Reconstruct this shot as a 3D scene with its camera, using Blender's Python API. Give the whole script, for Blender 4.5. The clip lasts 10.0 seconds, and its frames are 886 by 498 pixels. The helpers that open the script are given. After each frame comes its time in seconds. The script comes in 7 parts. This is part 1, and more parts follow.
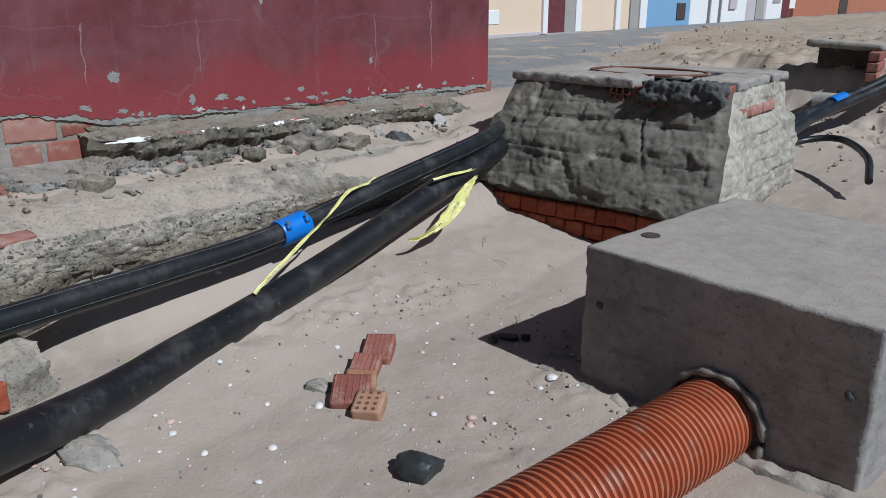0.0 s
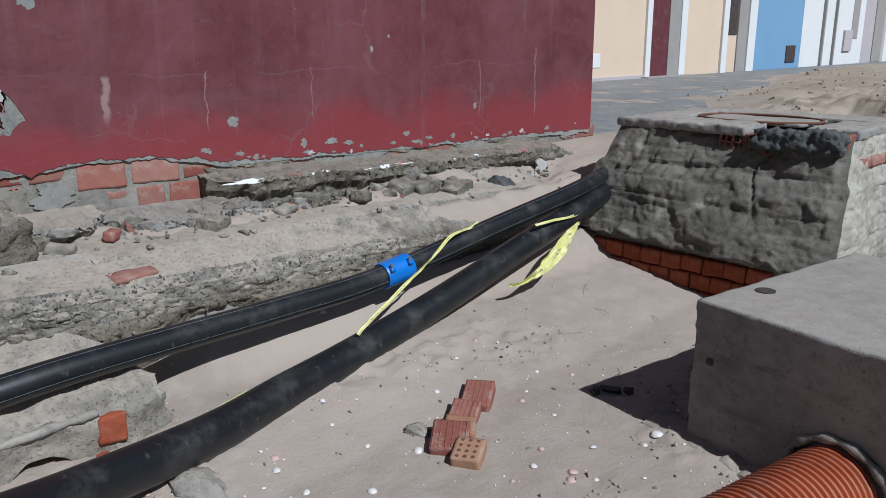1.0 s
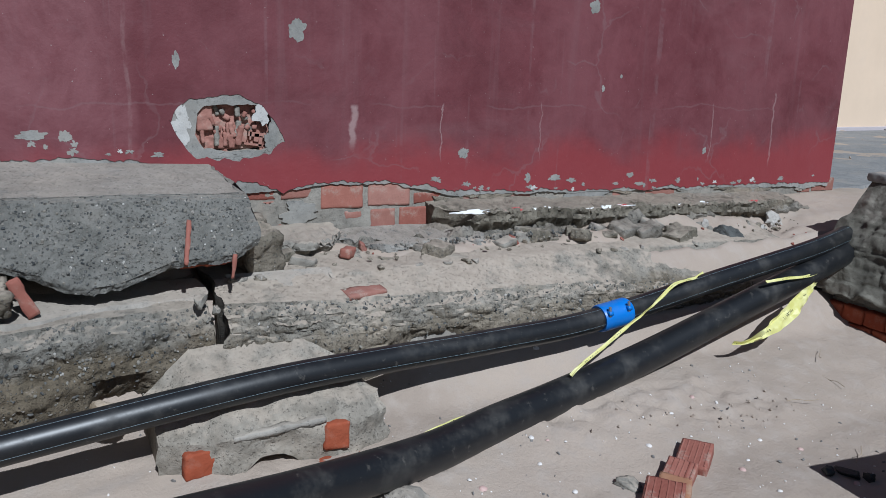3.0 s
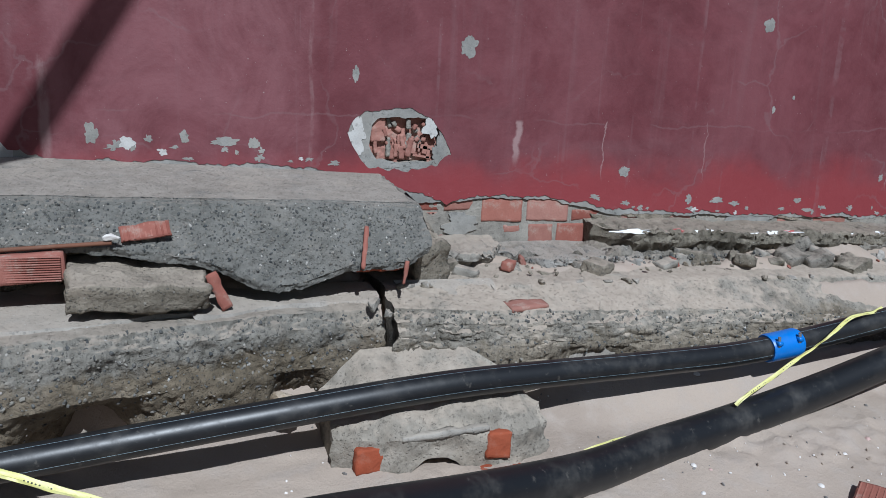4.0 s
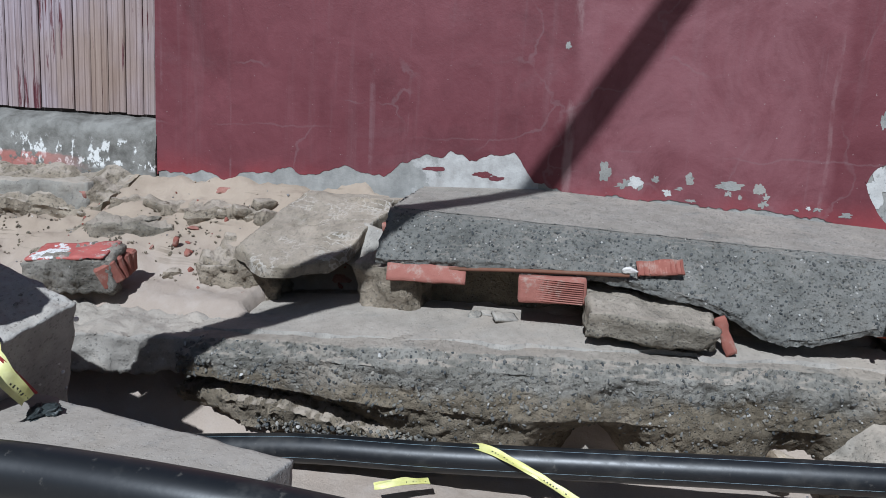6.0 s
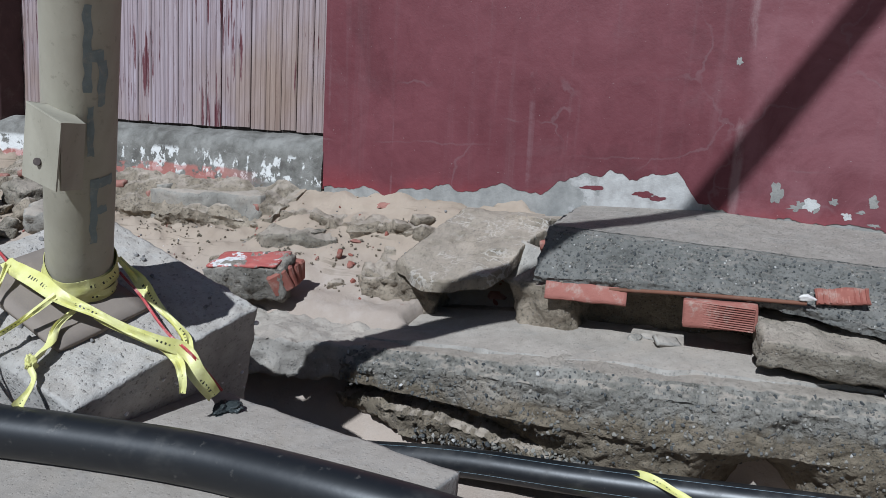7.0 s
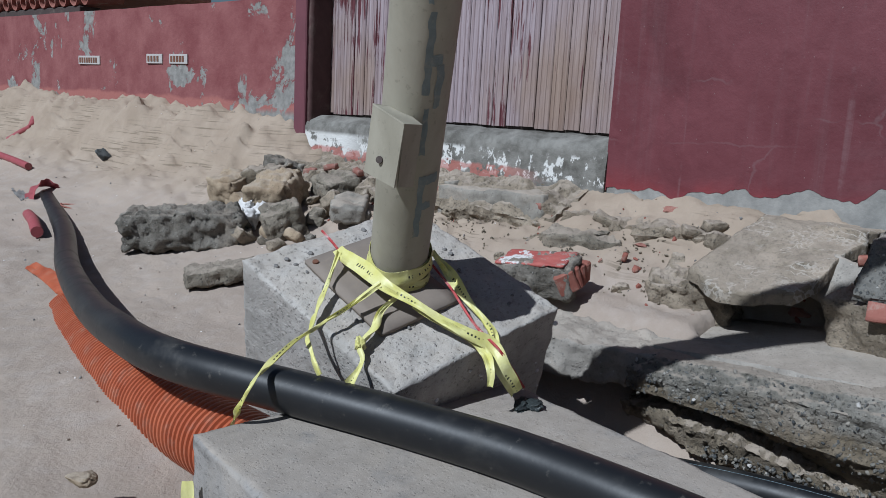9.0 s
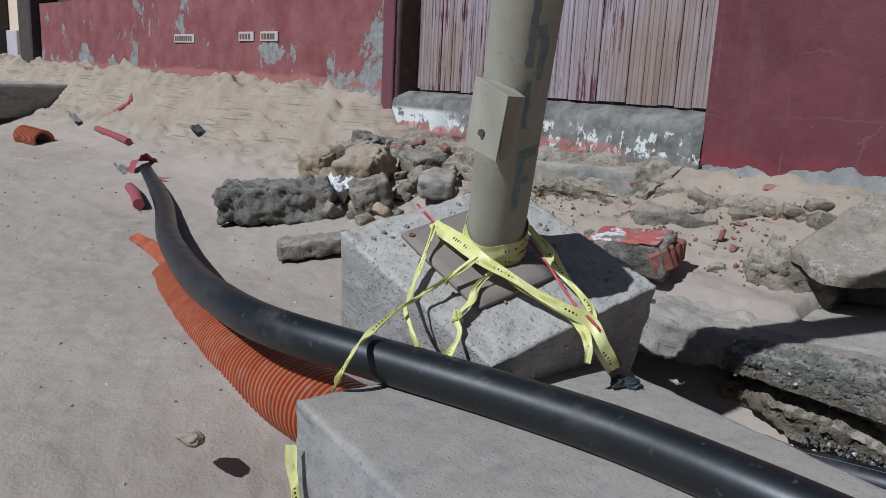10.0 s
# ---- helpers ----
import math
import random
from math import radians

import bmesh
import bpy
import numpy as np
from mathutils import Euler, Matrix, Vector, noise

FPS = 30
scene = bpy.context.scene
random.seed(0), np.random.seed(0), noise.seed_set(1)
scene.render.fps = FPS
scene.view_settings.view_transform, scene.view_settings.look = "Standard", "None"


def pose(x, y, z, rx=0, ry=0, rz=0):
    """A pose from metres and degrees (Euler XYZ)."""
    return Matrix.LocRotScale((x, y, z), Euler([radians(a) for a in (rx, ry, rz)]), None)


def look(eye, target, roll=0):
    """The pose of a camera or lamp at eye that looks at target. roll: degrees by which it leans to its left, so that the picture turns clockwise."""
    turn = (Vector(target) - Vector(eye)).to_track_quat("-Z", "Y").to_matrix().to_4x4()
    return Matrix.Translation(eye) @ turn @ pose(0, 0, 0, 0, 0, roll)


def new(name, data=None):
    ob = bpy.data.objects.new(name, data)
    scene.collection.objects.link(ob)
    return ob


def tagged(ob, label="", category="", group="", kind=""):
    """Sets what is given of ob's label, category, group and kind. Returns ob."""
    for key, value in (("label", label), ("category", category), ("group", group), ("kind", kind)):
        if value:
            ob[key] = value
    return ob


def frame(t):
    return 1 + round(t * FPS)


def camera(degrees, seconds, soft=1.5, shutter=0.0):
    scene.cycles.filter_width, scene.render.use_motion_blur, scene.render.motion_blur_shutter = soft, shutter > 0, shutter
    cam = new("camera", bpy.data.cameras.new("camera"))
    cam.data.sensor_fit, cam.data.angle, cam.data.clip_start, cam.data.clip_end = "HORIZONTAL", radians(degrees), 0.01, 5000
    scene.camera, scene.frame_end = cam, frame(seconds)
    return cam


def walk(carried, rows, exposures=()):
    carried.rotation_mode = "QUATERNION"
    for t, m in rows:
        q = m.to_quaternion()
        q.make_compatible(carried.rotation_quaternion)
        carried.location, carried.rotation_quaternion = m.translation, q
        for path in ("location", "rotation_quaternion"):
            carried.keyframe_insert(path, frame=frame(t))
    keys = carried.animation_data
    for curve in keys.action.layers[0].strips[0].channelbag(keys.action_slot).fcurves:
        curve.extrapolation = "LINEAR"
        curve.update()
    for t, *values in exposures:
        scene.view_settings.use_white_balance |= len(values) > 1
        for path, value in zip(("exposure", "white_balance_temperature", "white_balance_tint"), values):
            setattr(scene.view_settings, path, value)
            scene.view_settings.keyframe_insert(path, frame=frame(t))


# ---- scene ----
# ---- camera ----
cam = camera(59.57, 10.0, soft=0.75)
ROWS = [
    (0.0, -0.003, 0.009, 1.521, 39.19, -18.04, 0.11),
    (0.5, -0.019, -0.002, 1.536, 42.09, -16.80, 0.50),
    (1.0, -0.042, -0.018, 1.550, 46.20, -15.10, 0.41),
    (1.5, -0.079, -0.040, 1.553, 50.27, -14.38, 0.26),
    (2.0, -0.105, -0.055, 1.558, 54.71, -13.85, -0.20),
    (3.5, -0.148, -0.192, 1.558, 65.10, -12.25, -2.11),
    (4.0, -0.165, -0.297, 1.552, 70.81, -11.89, -2.54),
    (4.5, -0.162, -0.403, 1.550, 78.47, -11.19, -3.09),
    (5.0, -0.150, -0.515, 1.540, 87.07, -10.23, -3.45),
    (5.5, -0.152, -0.599, 1.547, 95.05, -10.54, -3.40),
    (7.0, -0.119, -0.739, 1.529, 111.78, -9.58, -3.20),
    (7.5, -0.107, -0.782, 1.529, 116.74, -9.80, -3.16),
    (8.0, -0.088, -0.823, 1.528, 120.98, -10.03, -3.11),
    (8.5, -0.066, -0.867, 1.528, 125.66, -10.46, -3.10),
    (9.0, -0.055, -0.907, 1.525, 130.18, -10.67, -3.05),
    (9.5, -0.040, -0.930, 1.519, 132.66, -11.28, -2.97),
    (10.0, -0.015, -0.952, 1.510, 135.91, -12.59, -2.77),
]
walk(cam, [(t, pose(x, y, z, 90 + pitch, roll, yaw)) for t, x, y, z, yaw, pitch, roll in ROWS], [(0.0, -0.18, 5590, 7), (2.0, -0.18, 5540, 7), (4.0, -0.05, 5500, 7), (5.5, 0.08, 5470, 7), (7.5, -0.05, 5490, 7), (10.0, -0.26, 5470, 7)])

# ---- light ----
SUN = Vector((1.0, -0.08, 1.02)).normalized()
sun = new("sun", bpy.data.lights.new("sun", "SUN"))
sun.data.energy, sun.data.angle, sun.data.color = 5.0, radians(0.6), (1.0, 0.975, 0.94)
sun.matrix_world = look(SUN * 40, (0, 0, 0))
world = bpy.data.worlds.new("sky")
scene.world = world
world.use_nodes = True
wn = world.node_tree.nodes
sky = wn.new("ShaderNodeTexSky")
sky.sky_type, sky.sun_disc = "NISHITA", False
sky.sun_elevation, sky.sun_rotation = math.asin(SUN.z), math.atan2(SUN.x, SUN.y)
world.node_tree.links.new(sky.outputs[0], wn["Background"].inputs[0])
wn["Background"].inputs[1].default_value = 0.035

# ---- materials ----
ALBEDO = 0.84  # one scale for every base colour, set with the exposure


class Mat:
    """A node material with short calls to build it."""

    def __init__(self, name, rough=0.8, metal=0.0, spec=0.4):
        self.m = bpy.data.materials.new(name)
        self.m.use_nodes = True
        self.t = self.m.node_tree
        self.b = self.t.nodes["Principled BSDF"]
        self.b.inputs["Roughness"].default_value = rough
        self.b.inputs["Metallic"].default_value = metal
        self.b.inputs["Specular IOR Level"].default_value = spec
        self.co = self.t.nodes.new("ShaderNodeTexCoord").outputs["Object"]
        self.height = None

    def node(self, kind, **ins):
        n = self.t.nodes.new(kind)
        for k, v in ins.items():
            self.put(n.inputs[k.replace("_", " ")], v)
        return n

    def put(self, socket, v):
        if hasattr(v, "links"):
            self.t.links.new(v, socket)
        else:
            socket.default_value = v

    def noise(self, scale, detail=5.0, rough=0.6, at=None, warp=0.0, stretch=None):
        co = at or self.co
        if stretch:
            co = self.vec("MULTIPLY", co, stretch)
        return self.node("ShaderNodeTexNoise", Vector=co, Scale=scale, Detail=detail, Roughness=rough, Distortion=warp).outputs["Fac"]

    def vec(self, op, a, b):
        n = self.t.nodes.new("ShaderNodeVectorMath")
        n.operation = op
        self.put(n.inputs[0], a), self.put(n.inputs[1], b)
        return n.outputs["Value" if op == "LENGTH" else "Vector"]

    def math(self, op, a, b=0.0, c=0.0):
        n = self.t.nodes.new("ShaderNodeMath")
        n.operation = op
        for s, v in zip(n.inputs, (a, b, c)):
            self.put(s, v)
        return n.outputs[0]

    def step(self, v, lo, hi):
        n = self.t.nodes.new("ShaderNodeMapRange")
        n.interpolation_type = "SMOOTHSTEP"
        self.put(n.inputs[0], v), self.put(n.inputs[1], lo), self.put(n.inputs[2], hi)
        return n.outputs[0]

    def ramp(self, v, *stops):
        n = self.t.nodes.new("ShaderNodeValToRGB")
        self.put(n.inputs[0], v)
        el = n.color_ramp.elements
        while len(el) < len(stops):
            el.new(0.5)
        for e, (p, c) in zip(el, stops):
            e.position, e.color = p, (*c, 1)
        return n.outputs[0]

    def mix(self, f, a, b):
        n = self.t.nodes.new("ShaderNodeMix")
        n.data_type = "RGBA"
        for s, v in ((n.inputs[0], f), (n.inputs[6], a), (n.inputs[7], b)):
            self.put(s, (*v, 1) if isinstance(v, tuple) else v)
        return n.outputs[2]

    def xyz(self, i, co=None):
        n = self.t.nodes.new("ShaderNodeSeparateXYZ")
        self.put(n.inputs[0], co or self.co)
        return n.outputs[i]

    def rand(self):
        return self.t.nodes.new("ShaderNodeObjectInfo").outputs["Random"]

    def island(self):
        return self.t.nodes.new("ShaderNodeNewGeometry").outputs["Random Per Island"]

    def uv(self):
        return self.t.nodes.new("ShaderNodeTexCoord").outputs["UV"]

    def level(self):
        """How far the surface faces up, for settled sand and dust."""
        return self.xyz(2, self.t.nodes.new("ShaderNodeNewGeometry").outputs["Normal"])

    def world_co(self):
        return self.t.nodes.new("ShaderNodeNewGeometry").outputs["Position"]

    def done(self, color, bump=None, strength=0.4, dist=0.01, rough=None):
        if isinstance(color, tuple):
            self.put(self.b.inputs["Base Color"], (*(ALBEDO * v for v in color), 1))
        else:
            self.put(self.b.inputs["Base Color"], self.vec("MULTIPLY", color, (ALBEDO, ALBEDO, ALBEDO)))
        if rough is not None:
            self.put(self.b.inputs["Roughness"], rough)
        if bump is not None:
            n = self.node("ShaderNodeBump", Strength=strength, Distance=dist, Height=bump)
            self.t.links.new(n.outputs[0], self.b.inputs["Normal"])
        return self.m


def m_sand():
    m = Mat("dry_sand", 0.95, spec=0.15)
    big, mid, fine = m.noise(0.9, 4), m.noise(9, 5), m.noise(420, 2)
    c = m.ramp(big, (0.3, (0.368, 0.303, 0.250)), (0.7, (0.475, 0.393, 0.324)))
    c = m.mix(m.step(mid, 0.42, 0.75), c, (0.45, 0.383, 0.328))
    c = m.mix(m.math("MULTIPLY", m.step(fine, 0.55, 0.8), 0.35), c, (0.16, 0.13, 0.10))
    warm = m.step(m.math("ADD", m.xyz(2), m.math("MULTIPLY", m.noise(1.7), 0.25)), 0.78, 1.05)
    c = m.mix(m.math("MULTIPLY", warm, 0.85), c, m.ramp(m.noise(3.1, 6, 0.65), (0.35, (0.325, 0.255, 0.188)), (0.66, (0.43, 0.348, 0.266))))
    strata = m.math("MULTIPLY", m.math("MULTIPLY", m.step(m.noise(4, 5, 0.65, stretch=(0.45, 0.45, 17.0)), 0.54, 0.60), m.step(m.noise(1.6, 4, warp=0.5), 0.44, 0.56)), m.math("MULTIPLY", m.step(m.level(), 0.96, 0.82), m.step(m.xyz(2), 0.7, 0.85)))
    c = m.mix(m.math("MULTIPLY", strata, 0.8), c, (0.21, 0.168, 0.122))
    h = m.math("ADD", m.noise(52, 6, 0.65), m.math("MULTIPLY", fine, 0.3))
    return m.done(c, h, 0.7, 0.008)


def m_concrete(name, dark, light, pebbles=0.0, dirt=(0.36, 0.30, 0.23), dirt_amount=0.35, bump=0.6, grain=60, dust=0.0, pits=0.7, veins=0.0, low=None, streaks=0.0):
    m = Mat(name, 0.92, spec=0.25)
    n1, n2, n3 = m.noise(2.2, 6, 0.65), m.noise(14, 6, 0.65), m.noise(grain * 4, 3)
    c = m.ramp(m.math("ADD", m.math("MULTIPLY", n1, 0.5), m.math("MULTIPLY", n2, 0.5)), (0.38, dark), (0.60, light))
    if low:
        under = m.ramp(m.math("ADD", m.math("MULTIPLY", n1, 0.5), m.math("MULTIPLY", n2, 0.5)), (0.38, low[1]), (0.60, low[2]))
        c = m.mix(m.step(m.math("ADD", m.xyz(2), m.math("MULTIPLY", m.math("SUBTRACT", m.noise(4, 6, 0.7), 0.5), 0.30)), low[0] - 0.02, low[0] + 0.04), under, c)
    # Dark specks put the shade of pits and crevices into the colour.
    c = m.mix(m.math("MULTIPLY", m.step(m.noise(33, 6, 0.75), 0.47, 0.30), pits), c, tuple(v * 0.4 for v in dark))
    if streaks:
        c = m.mix(m.math("MULTIPLY", m.math("MULTIPLY", m.step(m.noise(2.2, 7, 0.7, stretch=(1, 1, 8.0)), 0.50, 0.66), m.step(m.noise(1.7, 4), 0.4, 0.6)), streaks), c, tuple(v * 0.5 for v in dark))
        c = m.mix(m.math("MULTIPLY", m.step(m.noise(5, 8, 0.75, warp=0.5), 0.60, 0.70), streaks * 0.6), c, tuple(min(0.6, v * 1.25) for v in light))
    if veins:
        vn = m.node("ShaderNodeTexVoronoi", Vector=m.vec("ADD", m.co, m.vec("MULTIPLY", m.node("ShaderNodeTexNoise", Vector=m.co, Scale=9.0, Detail=4.0).outputs["Color"], (0.3, 0.3, 0.3))), Scale=11.0)
        vn.feature = "DISTANCE_TO_EDGE"
        c = m.mix(m.math("MULTIPLY", m.math("MULTIPLY", m.step(vn.outputs["Distance"], 0.09, 0.02), m.step(m.noise(4, 5), 0.45, 0.56)), veins), c, (0.62, 0.58, 0.52))
    c = m.mix(m.math("MULTIPLY", m.step(m.noise(3.1, 5, warp=0.6), 0.5, 0.68), dirt_amount), c, dirt)
    c = m.mix(m.math("MULTIPLY", m.step(n3, 0.56, 0.75), 0.35), c, tuple(v * 0.45 for v in dark))
    h = m.math("ADD", n2, m.math("MULTIPLY", m.noise(grain, 6, 0.75), 0.9))
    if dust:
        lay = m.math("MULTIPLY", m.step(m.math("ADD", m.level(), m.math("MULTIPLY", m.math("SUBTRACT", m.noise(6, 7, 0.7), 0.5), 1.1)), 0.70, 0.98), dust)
    if pebbles:
        v = m.node("ShaderNodeTexVoronoi", Vector=m.co, Scale=62.0, Randomness=1.0)
        d, col = v.outputs["Distance"], v.outputs["Color"]
        pick = m.math("MULTIPLY", m.step(d, 0.33, 0.24), m.step(m.xyz(0, col), 0.28, 0.33))
        tone = m.ramp(m.xyz(1, col), (0.0, (0.05, 0.055, 0.06)), (0.5, (0.15, 0.15, 0.145)), (0.88, (0.27, 0.25, 0.22)), (0.97, (0.62, 0.6, 0.56)))
        c = m.mix(m.math("MULTIPLY", pick, pebbles), c, tone)
        h = m.math("ADD", h, m.math("MULTIPLY", pick, 0.5))
        w = m.node("ShaderNodeTexVoronoi", Vector=m.co, Scale=95.0, Randomness=1.0)
        pit = m.math("MULTIPLY", m.step(w.outputs["Distance"], 0.3, 0.12), m.step(m.xyz(0, w.outputs["Color"]), 0.6, 0.65))
        # Shade in these pits is coloured in, on top of their relief.
        c = m.mix(m.math("MULTIPLY", pit, 0.6 * pebbles), c, (0.06, 0.06, 0.055))
        h = m.math("SUBTRACT", h, m.math("MULTIPLY", pit, 0.5))
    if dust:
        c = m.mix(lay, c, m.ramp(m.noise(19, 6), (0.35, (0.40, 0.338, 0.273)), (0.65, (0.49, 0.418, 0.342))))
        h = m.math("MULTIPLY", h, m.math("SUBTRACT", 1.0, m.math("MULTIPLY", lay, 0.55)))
    return m.done(c, h, min(1.0, bump * 1.1), 0.35 / grain * (1.1 if bump < 0.95 else 2.2))


def m_red_paint(name, base, faded, bright, low=1.25):
    m = Mat(name, 0.62, spec=0.35)
    n1, n2 = m.noise(1.1, 6, 0.6), m.noise(5.5, 6, 0.65, warp=0.8)
    c = m.ramp(m.math("ADD", m.math("MULTIPLY", n1, 0.5), m.math("MULTIPLY", n2, 0.5)), (0.36, base), (0.66, faded))
    z = m.xyz(2)
    streak = m.noise(3.0, 5, 0.6, stretch=(1.0, 3.2, 0.18))
    c = m.mix(m.math("MULTIPLY", m.step(streak, 0.55, 0.75), 0.22), c, tuple(0.6 * f + 0.10 for f in faded))
    damp = m.step(m.math("ADD", z, m.math("MULTIPLY", m.math("SUBTRACT", m.noise(2.6, 5), 0.5), 0.45)), low, low - 0.22)
    blot = m.step(m.noise(0.8, 8, 0.7, warp=1.2), 0.5, 0.72)
    c = m.mix(m.math("MULTIPLY", blot, 0.5), c, tuple(0.75 * f + 0.05 for f in faded))
    dull = m.step(m.noise(1.4, 7, 0.7, warp=0.8), 0.48, 0.3)
    c = m.mix(m.math("MULTIPLY", dull, 0.35), c, tuple(0.6 * f for f in base))
    y = m.math("ADD", m.xyz(1), m.math("MULTIPLY", m.math("SUBTRACT", m.noise(3.5, 4), 0.5), 0.05))
    panel = m.math("MULTIPLY", m.step(y, -0.82, -0.76), m.step(y, 0.40, 0.34))
    mottle = m.step(m.noise(2.4, 7, 0.72, warp=0.9), 0.36, 0.66)
    c = m.mix(m.math("MULTIPLY", m.math("MULTIPLY", panel, m.math("ADD", 0.35, mottle)), 0.42), c, tuple(1.25 * f + 0.05 for f in faded))
    # Paler right of the seam: grazing sheen put into colour with the fading.
    right = m.math("MULTIPLY", m.step(y, 0.36, 0.9), m.step(m.noise(1.3, 7, 0.72, warp=0.6), 0.34, 0.64))
    c = m.mix(m.math("MULTIPLY", right, 0.4), c, tuple(1.15 * f + 0.03 for f in faded))
    for at, half, amount in ((-0.80, 0.030, 0.42), (0.345, 0.012, 0.28)):
        seam_v = m.math("MULTIPLY", m.step(m.math("ABSOLUTE", m.math("SUBTRACT", y, at)), half, half * 0.4), m.step(m.noise(3, 7, 0.75, stretch=(1, 1.5, 0.6)), 0.42, 0.60))
        c = m.mix(m.math("MULTIPLY", seam_v, amount), c, (0.33, 0.23, 0.225))
    c = m.mix(m.math("MULTIPLY", damp, 0.75), c, bright)
    v = m.node("ShaderNodeTexVoronoi", Vector=m.vec("ADD", m.co, m.vec("MULTIPLY", m.node("ShaderNodeTexNoise", Vector=m.co, Scale=3.0, Detail=5.0).outputs["Color"], (0.5, 0.5, 0.5))), Scale=1.5)
    v.feature = "DISTANCE_TO_EDGE"
    line = m.math("MULTIPLY", m.step(v.outputs["Distance"], 0.016, 0.003), m.step(m.noise(1.9, 3), 0.47, 0.6))
    c = m.mix(m.math("MULTIPLY", line, 0.22), c, tuple(0.5 * f + 0.14 for f in faded))
    drip = m.math("MULTIPLY", m.step(m.noise(2.0, 4, 0.6, stretch=(1.0, 5.5, 0.12)), 0.62, 0.70), m.step(m.noise(6, 6, 0.7), 0.42, 0.6))
    c = m.mix(m.math("MULTIPLY", drip, 0.28), c, tuple(0.7 * f + 0.12 for f in faded))
    for at, z0, z1, half, amount in ((1.435, 1.14, 1.40, 0.022, 0.6), (1.96, 1.06, 1.41, 0.005, 0.45), (2.62, 1.05, 1.42, 0.005, 0.3), (4.05, 1.0, 1.42, 0.006, 0.35), (4.66, 0.95, 1.5, 0.010, 0.35)):
        run = m.math("MULTIPLY", m.step(m.math("ABSOLUTE", m.math("SUBTRACT", m.math("ADD", m.xyz(1), m.math("MULTIPLY", m.math("SUBTRACT", m.noise(7, 5), 0.5), 0.09)), at)), half, half * 0.3), m.math("MULTIPLY", m.step(z, z0, z0 + 0.1), m.step(z, z1, z1 - 0.02)))
        c = m.mix(m.math("MULTIPLY", run, amount), c, (0.40, 0.29, 0.28))
    seam = m.step(m.math("ABSOLUTE", m.math("SUBTRACT", m.math("ADD", z, m.math("MULTIPLY", m.noise(2.2, 5), 0.16)), 1.47)), 0.007, 0.001)
    c = m.mix(m.math("MULTIPLY", m.math("MULTIPLY", seam, m.step(m.noise(1.3, 3), 0.45, 0.55)), 0.2), c, tuple(0.6 * f + 0.13 for f in faded))
    fleck = m.step(m.noise(75, 3, 0.5), 0.72, 0.77)
    c = m.mix(m.math("MULTIPLY", fleck, 0.45), c, (0.45, 0.38, 0.36))
    h = m.math("ADD", m.noise(7, 6, 0.6), m.math("MULTIPLY", m.noise(60, 4), 0.18))
    return m.done(c, h, 0.35, 0.014)


def m_peeled_paint():
    m = Mat("peeled_red_paint", 0.75, spec=0.3)
    z = m.xyz(2)
    y = m.xyz(1)
    near = m.math("MULTIPLY", m.step(y, -7.3, -5.8), m.step(m.math("SUBTRACT", z, m.math("MULTIPLY", m.step(y, -6.6, -5.7), 0.22)), 1.72, 1.60))
    spot = m.step(m.vec("LENGTH", m.vec("MULTIPLY", m.vec("SUBTRACT", m.co, (-3.93, -7.25, 1.64)), (0.0, 1.0, 2.1)), (0, 0, 0)), 0.30, 0.12)
    n = m.math("ADD", m.noise(2.6, 9, 0.70, warp=0.4), m.math("ADD", m.math("MULTIPLY", near, 0.13), m.math("MULTIPLY", spot, 0.17)))
    far = m.math("MULTIPLY", m.step(y, -9.2, -10.5), m.step(z, 1.62, 1.5))
    peel = m.math("MAXIMUM", m.step(m.math("ADD", n, m.math("MULTIPLY", far, 0.08)), 0.595, 0.61), m.step(m.noise(4.5, 4, 0.6, stretch=(1, 1, 0.7)), 0.715, 0.73))
    foot = m.step(m.math("ADD", z, m.math("MULTIPLY", m.noise(5, 6), 0.06)), m.math("ADD", 1.40, m.math("MULTIPLY", m.step(y, -6.9, -5.8), 0.06)), 1.385)
    peel = m.math("MAXIMUM", peel, m.math("MULTIPLY", foot, m.step(y, -7.2, -6.6)))
    paint = m.ramp(m.noise(4, 6, 0.65), (0.35, (0.20, 0.060, 0.062)), (0.65, (0.28, 0.108, 0.105)))
    pink = m.step(m.math("ADD", z, m.math("MULTIPLY", m.noise(3), 0.12)), 1.54, 1.50)
    paint = m.mix(m.math("MULTIPLY", pink, 0.75), paint, (0.40, 0.16, 0.135))
    bare = m.ramp(m.noise(16, 6), (0.35, (0.20, 0.195, 0.18)), (0.62, (0.31, 0.30, 0.28)))
    white = m.step(m.noise(9, 7, 0.7), 0.62, 0.66)
    c = m.mix(peel, paint, m.mix(white, bare, (0.44, 0.43, 0.41)))
    return m.done(c, m.math("SUBTRACT", m.noise(30, 5), m.math("MULTIPLY", peel, 0.6)), 0.5, 0.01)


def m_bared():
    """Grey render that gives way to white plaster."""
    m = Mat("bared_plaster", 0.9, spec=0.25)
    grey = m.ramp(m.noise(8, 6, 0.65), (0.36, (0.24, 0.235, 0.22)), (0.62, (0.36, 0.35, 0.325)))
    white = m.ramp(m.noise(11, 6, 0.65), (0.36, (0.35, 0.335, 0.315)), (0.62, (0.50, 0.485, 0.46)))
    f = m.step(m.math("ADD", m.xyz(1), m.math("MULTIPLY", m.math("SUBTRACT", m.noise(5, 7, 0.7), 0.5), 1.2)), -1.62, -1.5)
    return m.done(m.mix(f, grey, white), m.noise(40, 6, 0.7), 0.4, 0.008)


